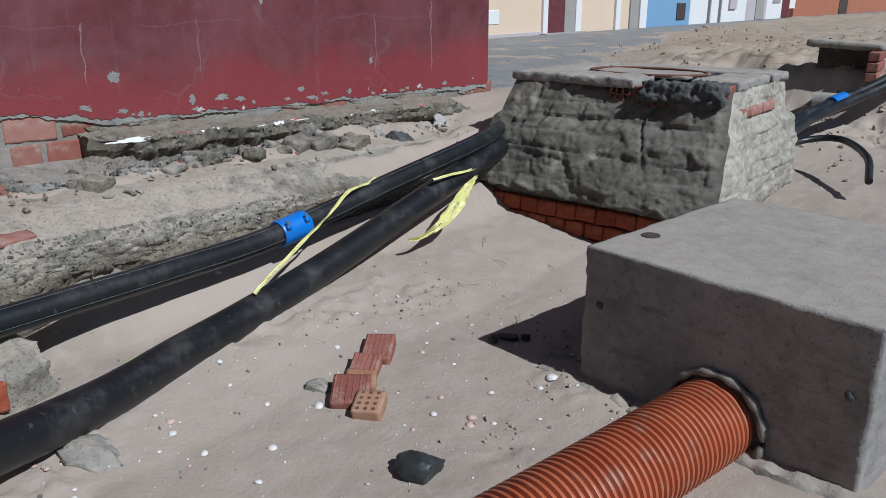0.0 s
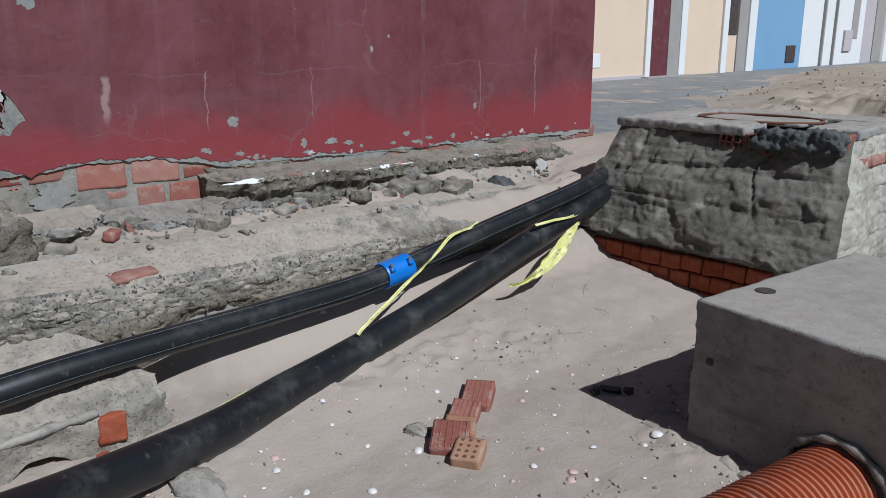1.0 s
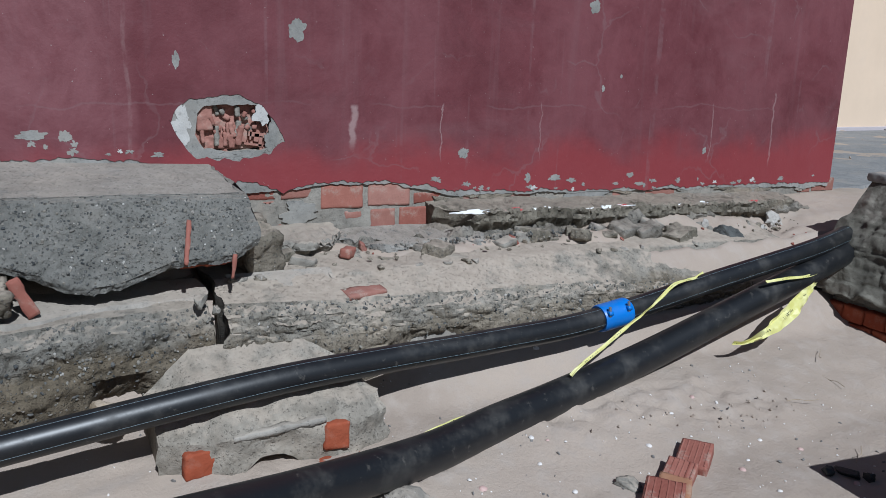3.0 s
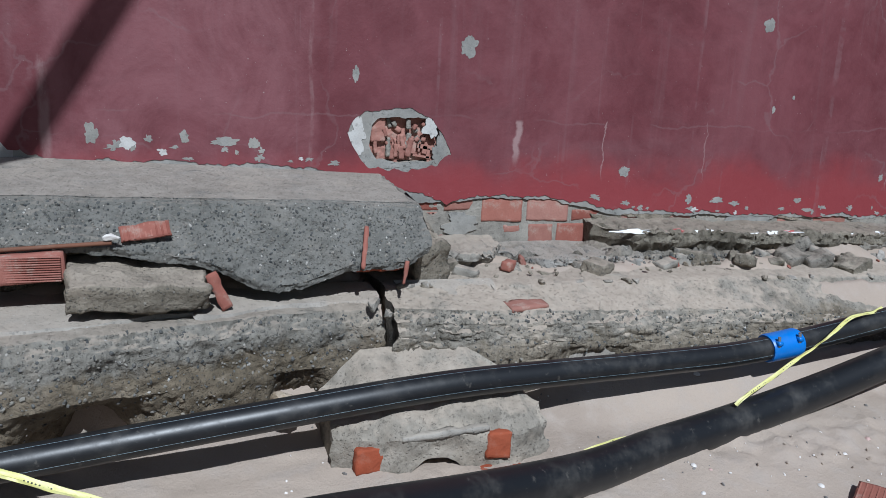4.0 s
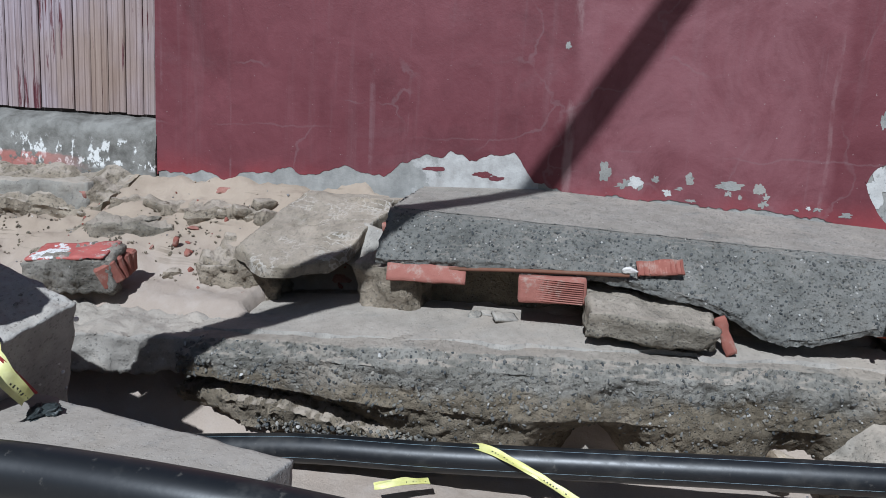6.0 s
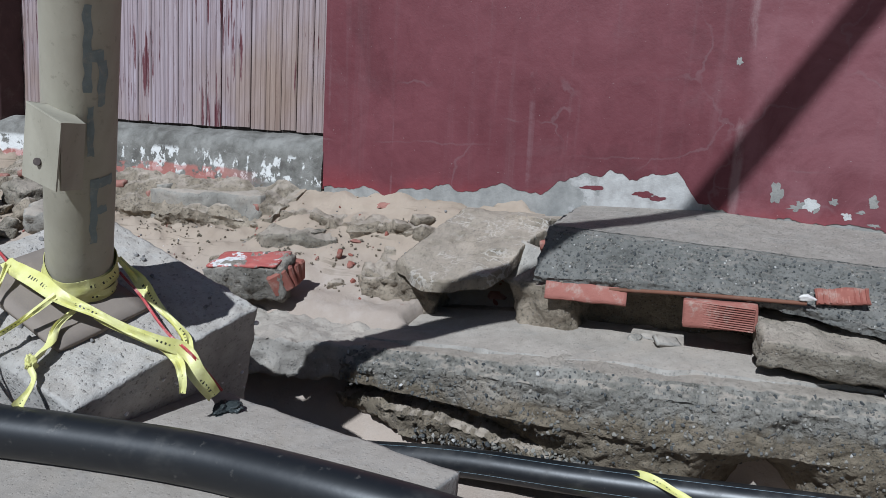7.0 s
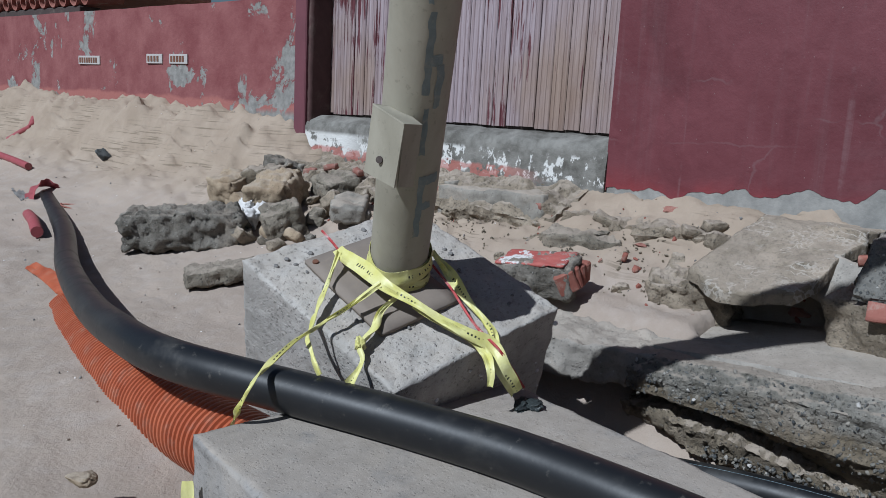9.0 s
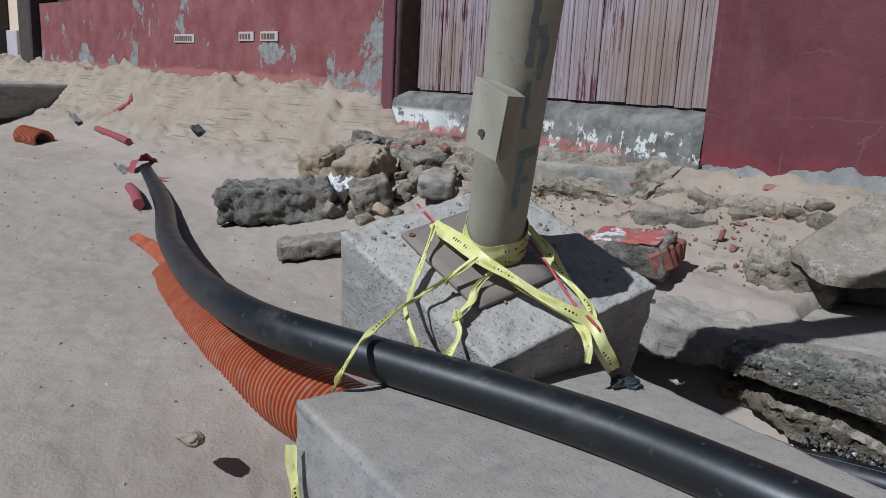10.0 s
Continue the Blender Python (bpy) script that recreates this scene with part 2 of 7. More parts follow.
def m_sill():
    m = Mat("sill_cement", 0.9, spec=0.25)
    c = m.ramp(m.noise(6, 7, 0.68), (0.36, (0.115, 0.108, 0.095)), (0.62, (0.27, 0.26, 0.235)))
    z, y = m.xyz(2), m.xyz(1)
    streaks = m.noise(14, 7, 0.72, stretch=(1, 1.0, 0.7))
    low = m.math("MULTIPLY", m.step(z, 1.285, 1.25), m.step(z, 1.10, 1.13))
    white = m.math("MULTIPLY", m.step(streaks, 0.54, 0.57), low)
    far = m.math("MULTIPLY", m.step(y, -4.7, -5.1), m.step(m.noise(9, 6), 0.42, 0.46))
    c = m.mix(m.math("MAXIMUM", white, m.math("MULTIPLY", far, low)), c, (0.72, 0.71, 0.68))
    red = m.math("MULTIPLY", m.step(m.noise(11, 6), 0.44, 0.48), m.step(m.math("ADD", z, m.math("MULTIPLY", m.noise(4), 0.08)), 1.215, 1.195))
    c = m.mix(m.math("MULTIPLY", m.math("MULTIPLY", red, 0.7), m.step(y, -3.3, -3.7)), c, (0.47, 0.165, 0.135))
    return m.done(c, m.noise(40, 6, 0.7), 0.6, 0.012)


def m_brick(name, a, b, dust=0.35):
    m = Mat(name, 0.88, spec=0.25)
    r = m.math("ADD", m.math("MULTIPLY", m.rand(), 0.5), m.math("MULTIPLY", m.noise(22, 5), 0.5))
    c = m.ramp(r, (0.25, a), (0.75, b))
    c = m.mix(m.math("MULTIPLY", m.step(m.noise(13, 6, 0.7), 0.52, 0.68), dust), c, (0.42, 0.36, 0.30))
    h = m.math("ADD", m.noise(90, 4), m.math("MULTIPLY", m.noise(18, 4), 0.7))
    return m.done(c, h, 0.45, 0.006)


def m_plain(name, color, rough=0.6, spec=0.4, metal=0.0, vary=0.3, scale=9, grime=0.3, grime_color=(0.33, 0.29, 0.24), bump=0.2):
    m = Mat(name, rough, metal, spec)
    c = m.mix(m.noise(scale, 5), tuple(v * (1 - vary) for v in color), tuple(min(1, v * (1 + vary)) for v in color))
    c = m.mix(m.math("MULTIPLY", m.step(m.noise(scale * 0.7, 7, 0.7, warp=0.7), 0.5, 0.75), grime), c, grime_color)
    return m.done(c, m.noise(scale * 6, 5), bump, 0.006)


def m_pipe():
    m = Mat("black_polyethylene", 0.42, spec=0.5)
    dust = m.step(m.noise(5, 7, 0.7), 0.47, 0.75)
    scuff = m.step(m.noise(26, 5, 0.7), 0.6, 0.7)
    c = m.mix(m.math("MULTIPLY", dust, 0.16), (0.010, 0.011, 0.013), (0.22, 0.20, 0.17))
    c = m.mix(m.math("MULTIPLY", scuff, 0.2), c, (0.24, 0.22, 0.19))
    r = m.math("ADD", 0.40, m.math("MULTIPLY", dust, 0.25))
    return m.done(c, m.noise(14, 4), 0.06, 0.01, r)


def m_orange():
    m = Mat("orange_plastic", 0.42, spec=0.5)
    c = m.ramp(m.noise(7, 5), (0.35, (0.36, 0.080, 0.031)), (0.68, (0.47, 0.125, 0.054)))
    c = m.mix(m.math("MULTIPLY", m.step(m.noise(12, 7, 0.7), 0.5, 0.72), 0.35), c, (0.45, 0.34, 0.26))
    return m.done(c, m.noise(50, 4), 0.08, 0.005)


def m_tape():
    m = Mat("yellow_tape", 0.45, spec=0.45)
    u = m.uv()
    a, b = m.xyz(0, u), m.xyz(1, u)
    cell = m.math("FRACT", m.math("MULTIPLY", a, 85.0))
    long = m.math("FRACT", m.math("MULTIPLY", a, 5.0))
    ink = m.math("MULTIPLY", m.step(cell, 0.5, 0.55), m.step(long, 0.55, 0.56))
    ink = m.math("MULTIPLY", ink, m.math("MULTIPLY", m.step(b, 0.40, 0.42), m.step(b, 0.62, 0.60)))
    ink = m.math("MULTIPLY", ink, m.step(m.noise(45, 2), 0.47, 0.52))
    c = m.ramp(m.noise(12, 5), (0.35, (0.64, 0.61, 0.18)), (0.65, (0.77, 0.74, 0.35)))
    c = m.mix(ink, c, (0.03, 0.03, 0.02))
    m.put(m.b.inputs["Transmission Weight"], 0.0)
    return m.done(c, m.noise(40, 4), 0.3, 0.006)


def m_gate():
    m = Mat("weathered_board", 0.8, spec=0.3)
    shift = m.vec("ADD", m.vec("MULTIPLY", m.co, (1, 1, 1)), m.vec("MULTIPLY", m.node("ShaderNodeCombineXYZ", X=m.rand(), Y=m.rand(), Z=m.rand()).outputs[0], (7.0, 13.0, 31.0)))
    grain = m.noise(7, 8, 0.72, at=shift, stretch=(6, 6, 0.22))
    where = m.world_co()
    old = m.math("ADD", m.noise(0.9, 4, at=where), m.math("MULTIPLY", m.step(m.xyz(2, where), 2.3, 1.4), 0.10))
    flake = m.step(m.math("ADD", m.math("ADD", m.noise(4.5, 9, 0.72, at=shift, stretch=(6.5, 6.5, 0.30)), m.math("MULTIPLY", m.step(m.noise(1.5, 3, at=where), 0.42, 0.62), 0.09)), m.math("MULTIPLY", m.step(m.xyz(1, where), -4.6, -5.3), 0.04)), 0.615, 0.64)
    pale = m.ramp(grain, (0.33, (0.245, 0.185, 0.190)), (0.55, (0.37, 0.305, 0.325)), (0.75, (0.46, 0.405, 0.44)))
    brown = m.ramp(grain, (0.35, (0.225, 0.155, 0.120)), (0.7, (0.375, 0.285, 0.235)))
    pale = m.mix(m.step(m.math("ADD", old, m.math("MULTIPLY", m.math("SUBTRACT", m.rand(), 0.5), 0.16)), 0.47, 0.86), pale, brown)
    split = m.step(m.noise(9, 6, 0.7, at=shift, stretch=(9, 9, 0.12)), 0.66, 0.70)
    pale = m.mix(m.math("MULTIPLY", split, 0.55), pale, (0.11, 0.07, 0.06))
    c = m.mix(flake, pale, (0.115, 0.035, 0.042))
    return m.done(c, m.math("ADD", grain, m.math("MULTIPLY", flake, 0.3)), 0.5, 0.008)


def m_pole():
    m = Mat("pole_paint", 0.6, spec=0.35)
    c = m.ramp(m.noise(5, 6, stretch=(1, 1, 0.4)), (0.35, (0.31, 0.285, 0.22)), (0.66, (0.42, 0.39, 0.31)))
    c = m.mix(m.math("MULTIPLY", m.step(m.noise(48, 5), 0.6, 0.7), 0.4), c, (0.20, 0.18, 0.14))
    return m.done(c, m.noise(55, 4), 0.12, 0.006)


def m_chipped():
    m = Mat("chipped_red_white_paint", 0.7, spec=0.35)
    c = m.ramp(m.noise(14, 5), (0.35, (0.36, 0.085, 0.075)), (0.65, (0.46, 0.14, 0.115)))
    c = m.mix(m.step(m.noise(5, 6, 0.65), 0.54, 0.56), c, (0.68, 0.66, 0.64))
    c = m.mix(m.math("MULTIPLY", m.step(m.noise(21, 6, 0.7), 0.55, 0.62), 0.8), c, (0.33, 0.30, 0.26))
    return m.done(c, m.noise(30, 5), 0.4, 0.008)


def m_grit():
    """Loose aggregate: every stone its own tone."""
    m = Mat("aggregate", 0.8, spec=0.35)
    c = m.ramp(m.island(), (0.0, (0.045, 0.05, 0.052)), (0.35, (0.12, 0.12, 0.115)), (0.75, (0.19, 0.18, 0.155)), (0.97, (0.28, 0.26, 0.225)), (1.0, (0.52, 0.50, 0.47)))
    c = m.mix(m.math("MULTIPLY", m.step(m.noise(40, 5), 0.5, 0.7), 0.4), c, (0.36, 0.31, 0.25))
    return m.done(c, m.noise(160, 4), 0.3, 0.004)


SAND = m_sand()
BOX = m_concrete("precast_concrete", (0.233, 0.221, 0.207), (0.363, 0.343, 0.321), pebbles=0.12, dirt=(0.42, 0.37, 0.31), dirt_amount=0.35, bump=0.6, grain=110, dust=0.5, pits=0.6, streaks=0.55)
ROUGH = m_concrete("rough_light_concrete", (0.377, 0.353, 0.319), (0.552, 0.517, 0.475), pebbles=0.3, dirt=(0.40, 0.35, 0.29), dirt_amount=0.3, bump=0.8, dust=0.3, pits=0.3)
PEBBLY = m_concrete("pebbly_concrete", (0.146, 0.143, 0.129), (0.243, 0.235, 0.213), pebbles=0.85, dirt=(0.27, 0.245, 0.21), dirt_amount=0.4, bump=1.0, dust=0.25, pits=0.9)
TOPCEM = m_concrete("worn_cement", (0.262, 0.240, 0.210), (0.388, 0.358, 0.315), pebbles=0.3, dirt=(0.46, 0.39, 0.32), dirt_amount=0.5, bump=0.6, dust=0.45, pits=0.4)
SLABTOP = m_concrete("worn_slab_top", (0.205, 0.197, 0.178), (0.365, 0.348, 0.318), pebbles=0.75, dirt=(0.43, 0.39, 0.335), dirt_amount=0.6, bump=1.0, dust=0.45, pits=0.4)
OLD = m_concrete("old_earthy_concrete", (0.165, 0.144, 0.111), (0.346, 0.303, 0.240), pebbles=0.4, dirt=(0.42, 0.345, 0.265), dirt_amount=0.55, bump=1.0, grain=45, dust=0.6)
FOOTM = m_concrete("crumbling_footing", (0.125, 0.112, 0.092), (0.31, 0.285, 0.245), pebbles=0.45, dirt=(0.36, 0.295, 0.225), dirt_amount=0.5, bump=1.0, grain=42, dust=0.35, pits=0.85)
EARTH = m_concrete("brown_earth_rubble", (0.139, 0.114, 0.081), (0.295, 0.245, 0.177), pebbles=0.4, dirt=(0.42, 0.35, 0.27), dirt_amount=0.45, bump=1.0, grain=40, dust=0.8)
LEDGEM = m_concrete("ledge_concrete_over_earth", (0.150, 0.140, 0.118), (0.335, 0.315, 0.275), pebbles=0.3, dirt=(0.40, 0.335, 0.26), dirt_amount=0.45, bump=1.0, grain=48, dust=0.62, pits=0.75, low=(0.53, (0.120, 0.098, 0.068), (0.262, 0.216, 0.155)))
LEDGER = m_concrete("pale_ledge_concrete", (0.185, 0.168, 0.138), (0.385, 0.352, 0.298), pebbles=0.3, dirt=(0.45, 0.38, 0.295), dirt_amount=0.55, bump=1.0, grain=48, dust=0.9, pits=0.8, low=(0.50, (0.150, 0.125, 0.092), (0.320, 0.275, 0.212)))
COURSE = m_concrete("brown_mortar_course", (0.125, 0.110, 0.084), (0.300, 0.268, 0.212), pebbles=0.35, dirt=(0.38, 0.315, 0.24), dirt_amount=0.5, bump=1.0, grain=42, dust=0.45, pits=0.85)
GRIT = m_grit()
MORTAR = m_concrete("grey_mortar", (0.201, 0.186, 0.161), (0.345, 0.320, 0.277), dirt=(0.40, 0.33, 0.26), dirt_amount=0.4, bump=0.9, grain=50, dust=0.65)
# Chamber plaster, shaded and sunlit: the light is put into the two colours.
PLASTER = m_concrete("shaded_chamber_plaster", (0.107, 0.099, 0.080), (0.221, 0.206, 0.171), dirt=(0.42, 0.385, 0.325), dirt_amount=0.75, bump=0.7, grain=40)
SUNLITPL = m_concrete("sunlit_cream_plaster", (0.245, 0.228, 0.196), (0.480, 0.445, 0.375), dirt=(0.24, 0.21, 0.175), dirt_amount=0.7, bump=0.6, grain=40)
DARKLUMP = m_concrete("dark_mortar_and_shade", (0.075, 0.078, 0.078), (0.15, 0.155, 0.15), dirt_amount=0.1, bump=1.0, grain=50)
WHITEP = m_concrete("white_plaster", (0.460, 0.451, 0.432), (0.607, 0.598, 0.570), dirt=(0.40, 0.37, 0.33), dirt_amount=0.35, bump=0.4, grain=70)
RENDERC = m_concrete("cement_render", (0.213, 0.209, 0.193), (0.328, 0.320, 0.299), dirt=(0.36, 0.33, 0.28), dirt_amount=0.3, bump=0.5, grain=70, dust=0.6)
RED = m_red_paint("red_wall_paint", (0.104, 0.020, 0.026), (0.166, 0.046, 0.055), (0.262, 0.038, 0.043))
PEELED = m_peeled_paint()
SILL = m_sill()
BARED = m_bared()
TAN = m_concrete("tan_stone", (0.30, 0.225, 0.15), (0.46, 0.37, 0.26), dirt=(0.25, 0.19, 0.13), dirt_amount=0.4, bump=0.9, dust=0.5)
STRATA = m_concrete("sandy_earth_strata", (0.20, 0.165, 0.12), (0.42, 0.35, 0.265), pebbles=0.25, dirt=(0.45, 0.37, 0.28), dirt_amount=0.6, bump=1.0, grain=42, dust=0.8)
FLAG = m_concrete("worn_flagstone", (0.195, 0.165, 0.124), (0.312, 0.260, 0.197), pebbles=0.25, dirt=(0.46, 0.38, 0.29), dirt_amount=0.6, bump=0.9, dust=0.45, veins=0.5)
BRICK = m_brick("red_brick", (0.23, 0.075, 0.055), (0.35, 0.145, 0.11), 0.5)
DUSTB = m_brick("dusty_pink_brick", (0.26, 0.115, 0.09), (0.39, 0.20, 0.16), 0.55)
BRICKD = m_brick("footing_brick", (0.26, 0.055, 0.025), (0.36, 0.095, 0.045), 0.15)
BRICKY = m_brick("pale_brick", (0.33, 0.165, 0.095), (0.42, 0.24, 0.15), 0.4)
TILE = m_brick("terracotta_tile", (0.28, 0.105, 0.08), (0.38, 0.17, 0.135), 0.55)
PIPE = m_pipe()
STRIPE = m_plain("pale_blue_stripe", (0.24, 0.34, 0.39), 0.5, vary=0.5, scale=40)
BLUE = m_plain("blue_plastic", (0.012, 0.17, 0.60), 0.4, spec=0.5, vary=0.2, grime=0.15)
ORANGE = m_orange()
TAPE = m_tape()
REDTAPE = m_plain("red_white_tape", (0.42, 0.06, 0.06), 0.5, vary=0.3, scale=26, grime=0.95, grime_color=(0.72, 0.66, 0.63))
GATE = m_gate()
POLE = m_pole()
DARKPAINT = m_plain("dark_blue_paint", (0.19, 0.225, 0.225), 0.7, vary=0.4, scale=36, grime=1.0, grime_color=(0.36, 0.335, 0.265))
PLATE = m_plain("dusty_steel_plate", (0.24, 0.20, 0.165), 0.8, vary=0.25, grime=0.45, grime_color=(0.36, 0.29, 0.23))
RUST = m_plain("rusty_steel", (0.17, 0.075, 0.045), 0.85, vary=0.4, grime=0.2)
STEEL = m_plain("zinc_bolt", (0.45, 0.45, 0.44), 0.4, metal=0.8)
SHELL = m_plain("white_shell", (0.74, 0.70, 0.66), 0.45, vary=0.15, scale=60, grime=0.3, grime_color=(0.52, 0.40, 0.34))
SHELLP = m_plain("pink_shell", (0.58, 0.40, 0.36), 0.45, vary=0.2, scale=60)
PEBBLE = m_plain("grey_pebble", (0.20, 0.19, 0.18), 0.7, vary=0.5, scale=30)
STONE = m_plain("dark_stone", (0.035, 0.042, 0.042), 0.5, vary=0.35, scale=12, grime=0.2)
ASPHALT = m_concrete("dusty_asphalt", (0.20, 0.20, 0.20), (0.29, 0.285, 0.275), dirt=(0.40, 0.34, 0.27), dirt_amount=0.3, bump=0.3)
DARK = m_plain("dark_wood_and_shade", (0.06, 0.045, 0.04), 0.8, vary=0.3)
MAROON = m_plain("maroon_door_paint", (0.13, 0.03, 0.04), 0.6, vary=0.25)
CREAM = m_plain("cream_wall_paint", (0.74, 0.58, 0.43), 0.85, vary=0.07, scale=2, grime=0.15, grime_color=(0.6, 0.5, 0.42))
WHITEW = m_plain("white_wall_paint", (0.78, 0.78, 0.77), 0.85, vary=0.06, scale=2, grime=0.15, grime_color=(0.55, 0.53, 0.5))
BLUEW = m_plain("light_blue_wall_paint", (0.20, 0.36, 0.55), 0.85, vary=0.07, scale=2, grime=0.1)
GREYW = m_plain("grey_wall_render", (0.34, 0.32, 0.30), 0.9, vary=0.15, scale=4, grime=0.3)
LILAC = m_plain("faded_lilac_wall", (0.50, 0.45, 0.46), 0.9, vary=0.1, scale=3)
BROWNW = m_plain("brick_red_wall", (0.40, 0.15, 0.085), 0.88, vary=0.12, scale=3)
PINKPL = m_plain("faded_red_hose", (0.33, 0.075, 0.085), 0.55, vary=0.3, scale=14)
PAPER = m_plain("white_litter", (0.72, 0.70, 0.68), 0.7, vary=0.1, scale=30)


# ---- building helpers ----
def mesh_of(name, verts, faces, smooth=False, angle=None):
    me = bpy.data.meshes.new(name)
    me.from_pydata([tuple(v) for v in verts], [], faces)
    me.update()
    if smooth:
        me.polygons.foreach_set("use_smooth", [True] * len(me.polygons))
    if angle:
        me.set_sharp_from_angle(angle=radians(angle))
    return me


def part(name, me, material, parent=None, label="", m=None):
    """Links a mesh, or a bmesh, as one object, under a parent where one is given."""
    if isinstance(me, bmesh.types.BMesh):
        bm, me = me, bpy.data.meshes.new(name)
        bm.to_mesh(me)
        bm.free()
    if not me.materials:
        me.materials.append(material)
    ob = new(name, me)
    ob.parent = parent
    if m is not None:
        ob.matrix_basis = m
    if label:
        ob["label"] = label
    return ob


def thing(name, label, category, group="", kind="", m=None):
    ob = new(name)
    ob.empty_display_size = 0.1
    if m is not None:
        ob.matrix_basis = m
    return tagged(ob, label, category, group, kind)


def fbm(p, scale, octaves=4):
    return noise.fractal(Vector(p) * scale, 1.0, 2.0, octaves)


def crumble(p, freq, seed=0.0):
    """Relief of broken masonry: lumps of uneven height with crevices between them, about -1 to 1."""
    q = Vector((p[0], p[1] + seed, p[2])) * freq
    q += 0.35 * noise.noise_vector(q * 0.8)
    dist, cells = noise.voronoi(q)
    return noise.noise(cells[0] * 1.7) - 1.3 * max(0.0, 1 - (dist[1] - dist[0]) / 0.16)


def smooth(a, b, v):
    t = min(1.0, max(0.0, (v - a) / (b - a)))
    return t * t * (3 - 2 * t)


def box_bm(sx, sy, sz, bevel=0.004, origin=(0, 0, 0)):
    bm = bmesh.new()
    bmesh.ops.create_cube(bm, size=1.0, matrix=Matrix.Translation(origin) @ Matrix.Diagonal((sx, sy, sz, 1)))
    if bevel:
        bmesh.ops.bevel(bm, geom=bm.edges[:], offset=bevel, segments=1, affect="EDGES")
    return bm


def rough_box(sx, sy, sz, cell=0.03, amp=0.008, freq=9.0, seed=0, round_off=0.02, chip=0.0, skew=None, edge_k=5.0, crisp=0.55):
    """A worn block: a cube cut into cells, with rounded edges, chipped corners and lumps."""
    bm = bmesh.new()
    half = Vector((sx / 2, sy / 2, sz / 2))
    n = [max(2, min(90, round(s / cell))) for s in (sx, sy, sz)]
    verts = {}

    def at(i, j, k):
        if (i, j, k) not in verts:
            verts[i, j, k] = bm.verts.new(((i / n[0] - 0.5) * sx, (j / n[1] - 0.5) * sy, (k / n[2] - 0.5) * sz))
        return verts[i, j, k]
    for a, b, c in ((0, 1, 2), (1, 2, 0), (2, 0, 1)):
        for side in (0, n[c]):
            for i in range(n[a]):
                for j in range(n[b]):
                    q = []
                    for di, dj in ((0, 0), (1, 0), (1, 1), (0, 1)):
                        key = [0, 0, 0]
                        key[a], key[b], key[c] = i + di, j + dj, side
                        q.append(at(*key))
                    bm.faces.new(q if side else q[::-1])
    off = Vector((seed * 7.31, seed * 3.17, seed * 5.77))
    for v in bm.verts:
        p = v.co.copy()
        r = min(round_off, min(half) * 0.9)
        inner = Vector([max(-h + r, min(h - r, c)) for c, h in zip(p, half)])
        d = p - inner
        if d.length > 1e-6:
            p = inner + d.normalized() * min(d.length, r)
            nrm = d.normalized()
        else:
            nrm = Vector((0, 0, 0))
            k = max(range(3), key=lambda q: abs(p[q]) / half[q])
            nrm[k] = math.copysign(1, p[k])
        near = sorted(1 - abs(c) / h for c, h in zip(p, half))[1]
        edge = max(0.0, 1 - near * edge_k)
        q = (p + off) * freq
        f = noise.fractal(q, 0.85, 2.1, 6) + 0.8 * (0.3 - abs(noise.noise(q * 2.3)))
        p += nrm * amp * f
        if chip:
            p -= nrm * chip * edge * max(0.0, noise.fractal((p + off) * freq * 0.6, 1.0, 2.0, 3) + 0.25)
        if skew:
            p = Vector(skew(p))
        v.co = p
    for f in bm.faces:
        f.smooth = True
    sharpen(bm, crisp)
    return bm


def sharpen(bm, angle):
    """Marks broken edges as sharp."""
    for e in bm.edges:
        e.smooth = len(e.link_faces) < 2 or e.calc_face_angle(0.0) < angle


def rock(size, seed, amp=0.22, freq=1.6, cuts=3, flat=0.0):
    """A stone: a ball squared off, lumped and cut by a few planes."""
    bm = bmesh.new()
    bmesh.ops.create_icosphere(bm, subdivisions=cuts + 1, radius=1.0)
    rng = random.Random(seed)
    planes = [(Vector((rng.gauss(0, 1), rng.gauss(0, 1), rng.gauss(0, 1))).normalized(), rng.uniform(0.5, 0.8)) for _ in range(9)]
    off = Vector((seed * 1.7, seed * 2.3, seed * 0.9))
    for v in bm.verts:
        p = v.co.copy()
        for nrm, d in planes:
            over = p.dot(nrm) - d
            if over > 0:
                p -= nrm * over
        p *= 1 + amp * 0.5 * noise.fractal((p + off) * freq, 1.0, 2.0, 3) + amp * 0.4 * noise.fractal((p + off) * freq * 4, 0.8, 2.1, 4)
        v.co = Vector((p.x * size[0] / 1.5, p.y * size[1] / 1.5, p.z * size[2] / 1.5))
        if flat and v.co.z < -flat:
            v.co.z = -flat
    for f in bm.faces:
        f.smooth = True
    sharpen(bm, 0.4)
    return bm


def spline(points, step=0.04):
    """Points along a smooth curve through the given ones."""
    pts = [Vector(p) for p in points]
    pts = [pts[0] * 2 - pts[1]] + pts + [pts[-1] * 2 - pts[-2]]
    out = []
    for a, b, c, d in zip(pts, pts[1:], pts[2:], pts[3:]):
        n = max(2, int((c - b).length / step))
        for i in range(n):
            t = i / n
            out.append(0.5 * (2 * b + (c - a) * t + (2 * a - 5 * b + 4 * c - d) * t * t + (3 * b - a - 3 * c + d) * t ** 3))
    return out + [pts[-2]]


def frames_along(path):
    """Tangent, side and up at each point of a path."""
    out = []
    for i, p in enumerate(path):
        t = (path[min(i + 1, len(path) - 1)] - path[max(i - 1, 0)]).normalized()
        s = t.cross(Vector((0, 0, 1)))
        s = s.normalized() if s.length > 1e-4 else Vector((1, 0, 0))
        out.append((t, s, s.cross(t)))
    return out


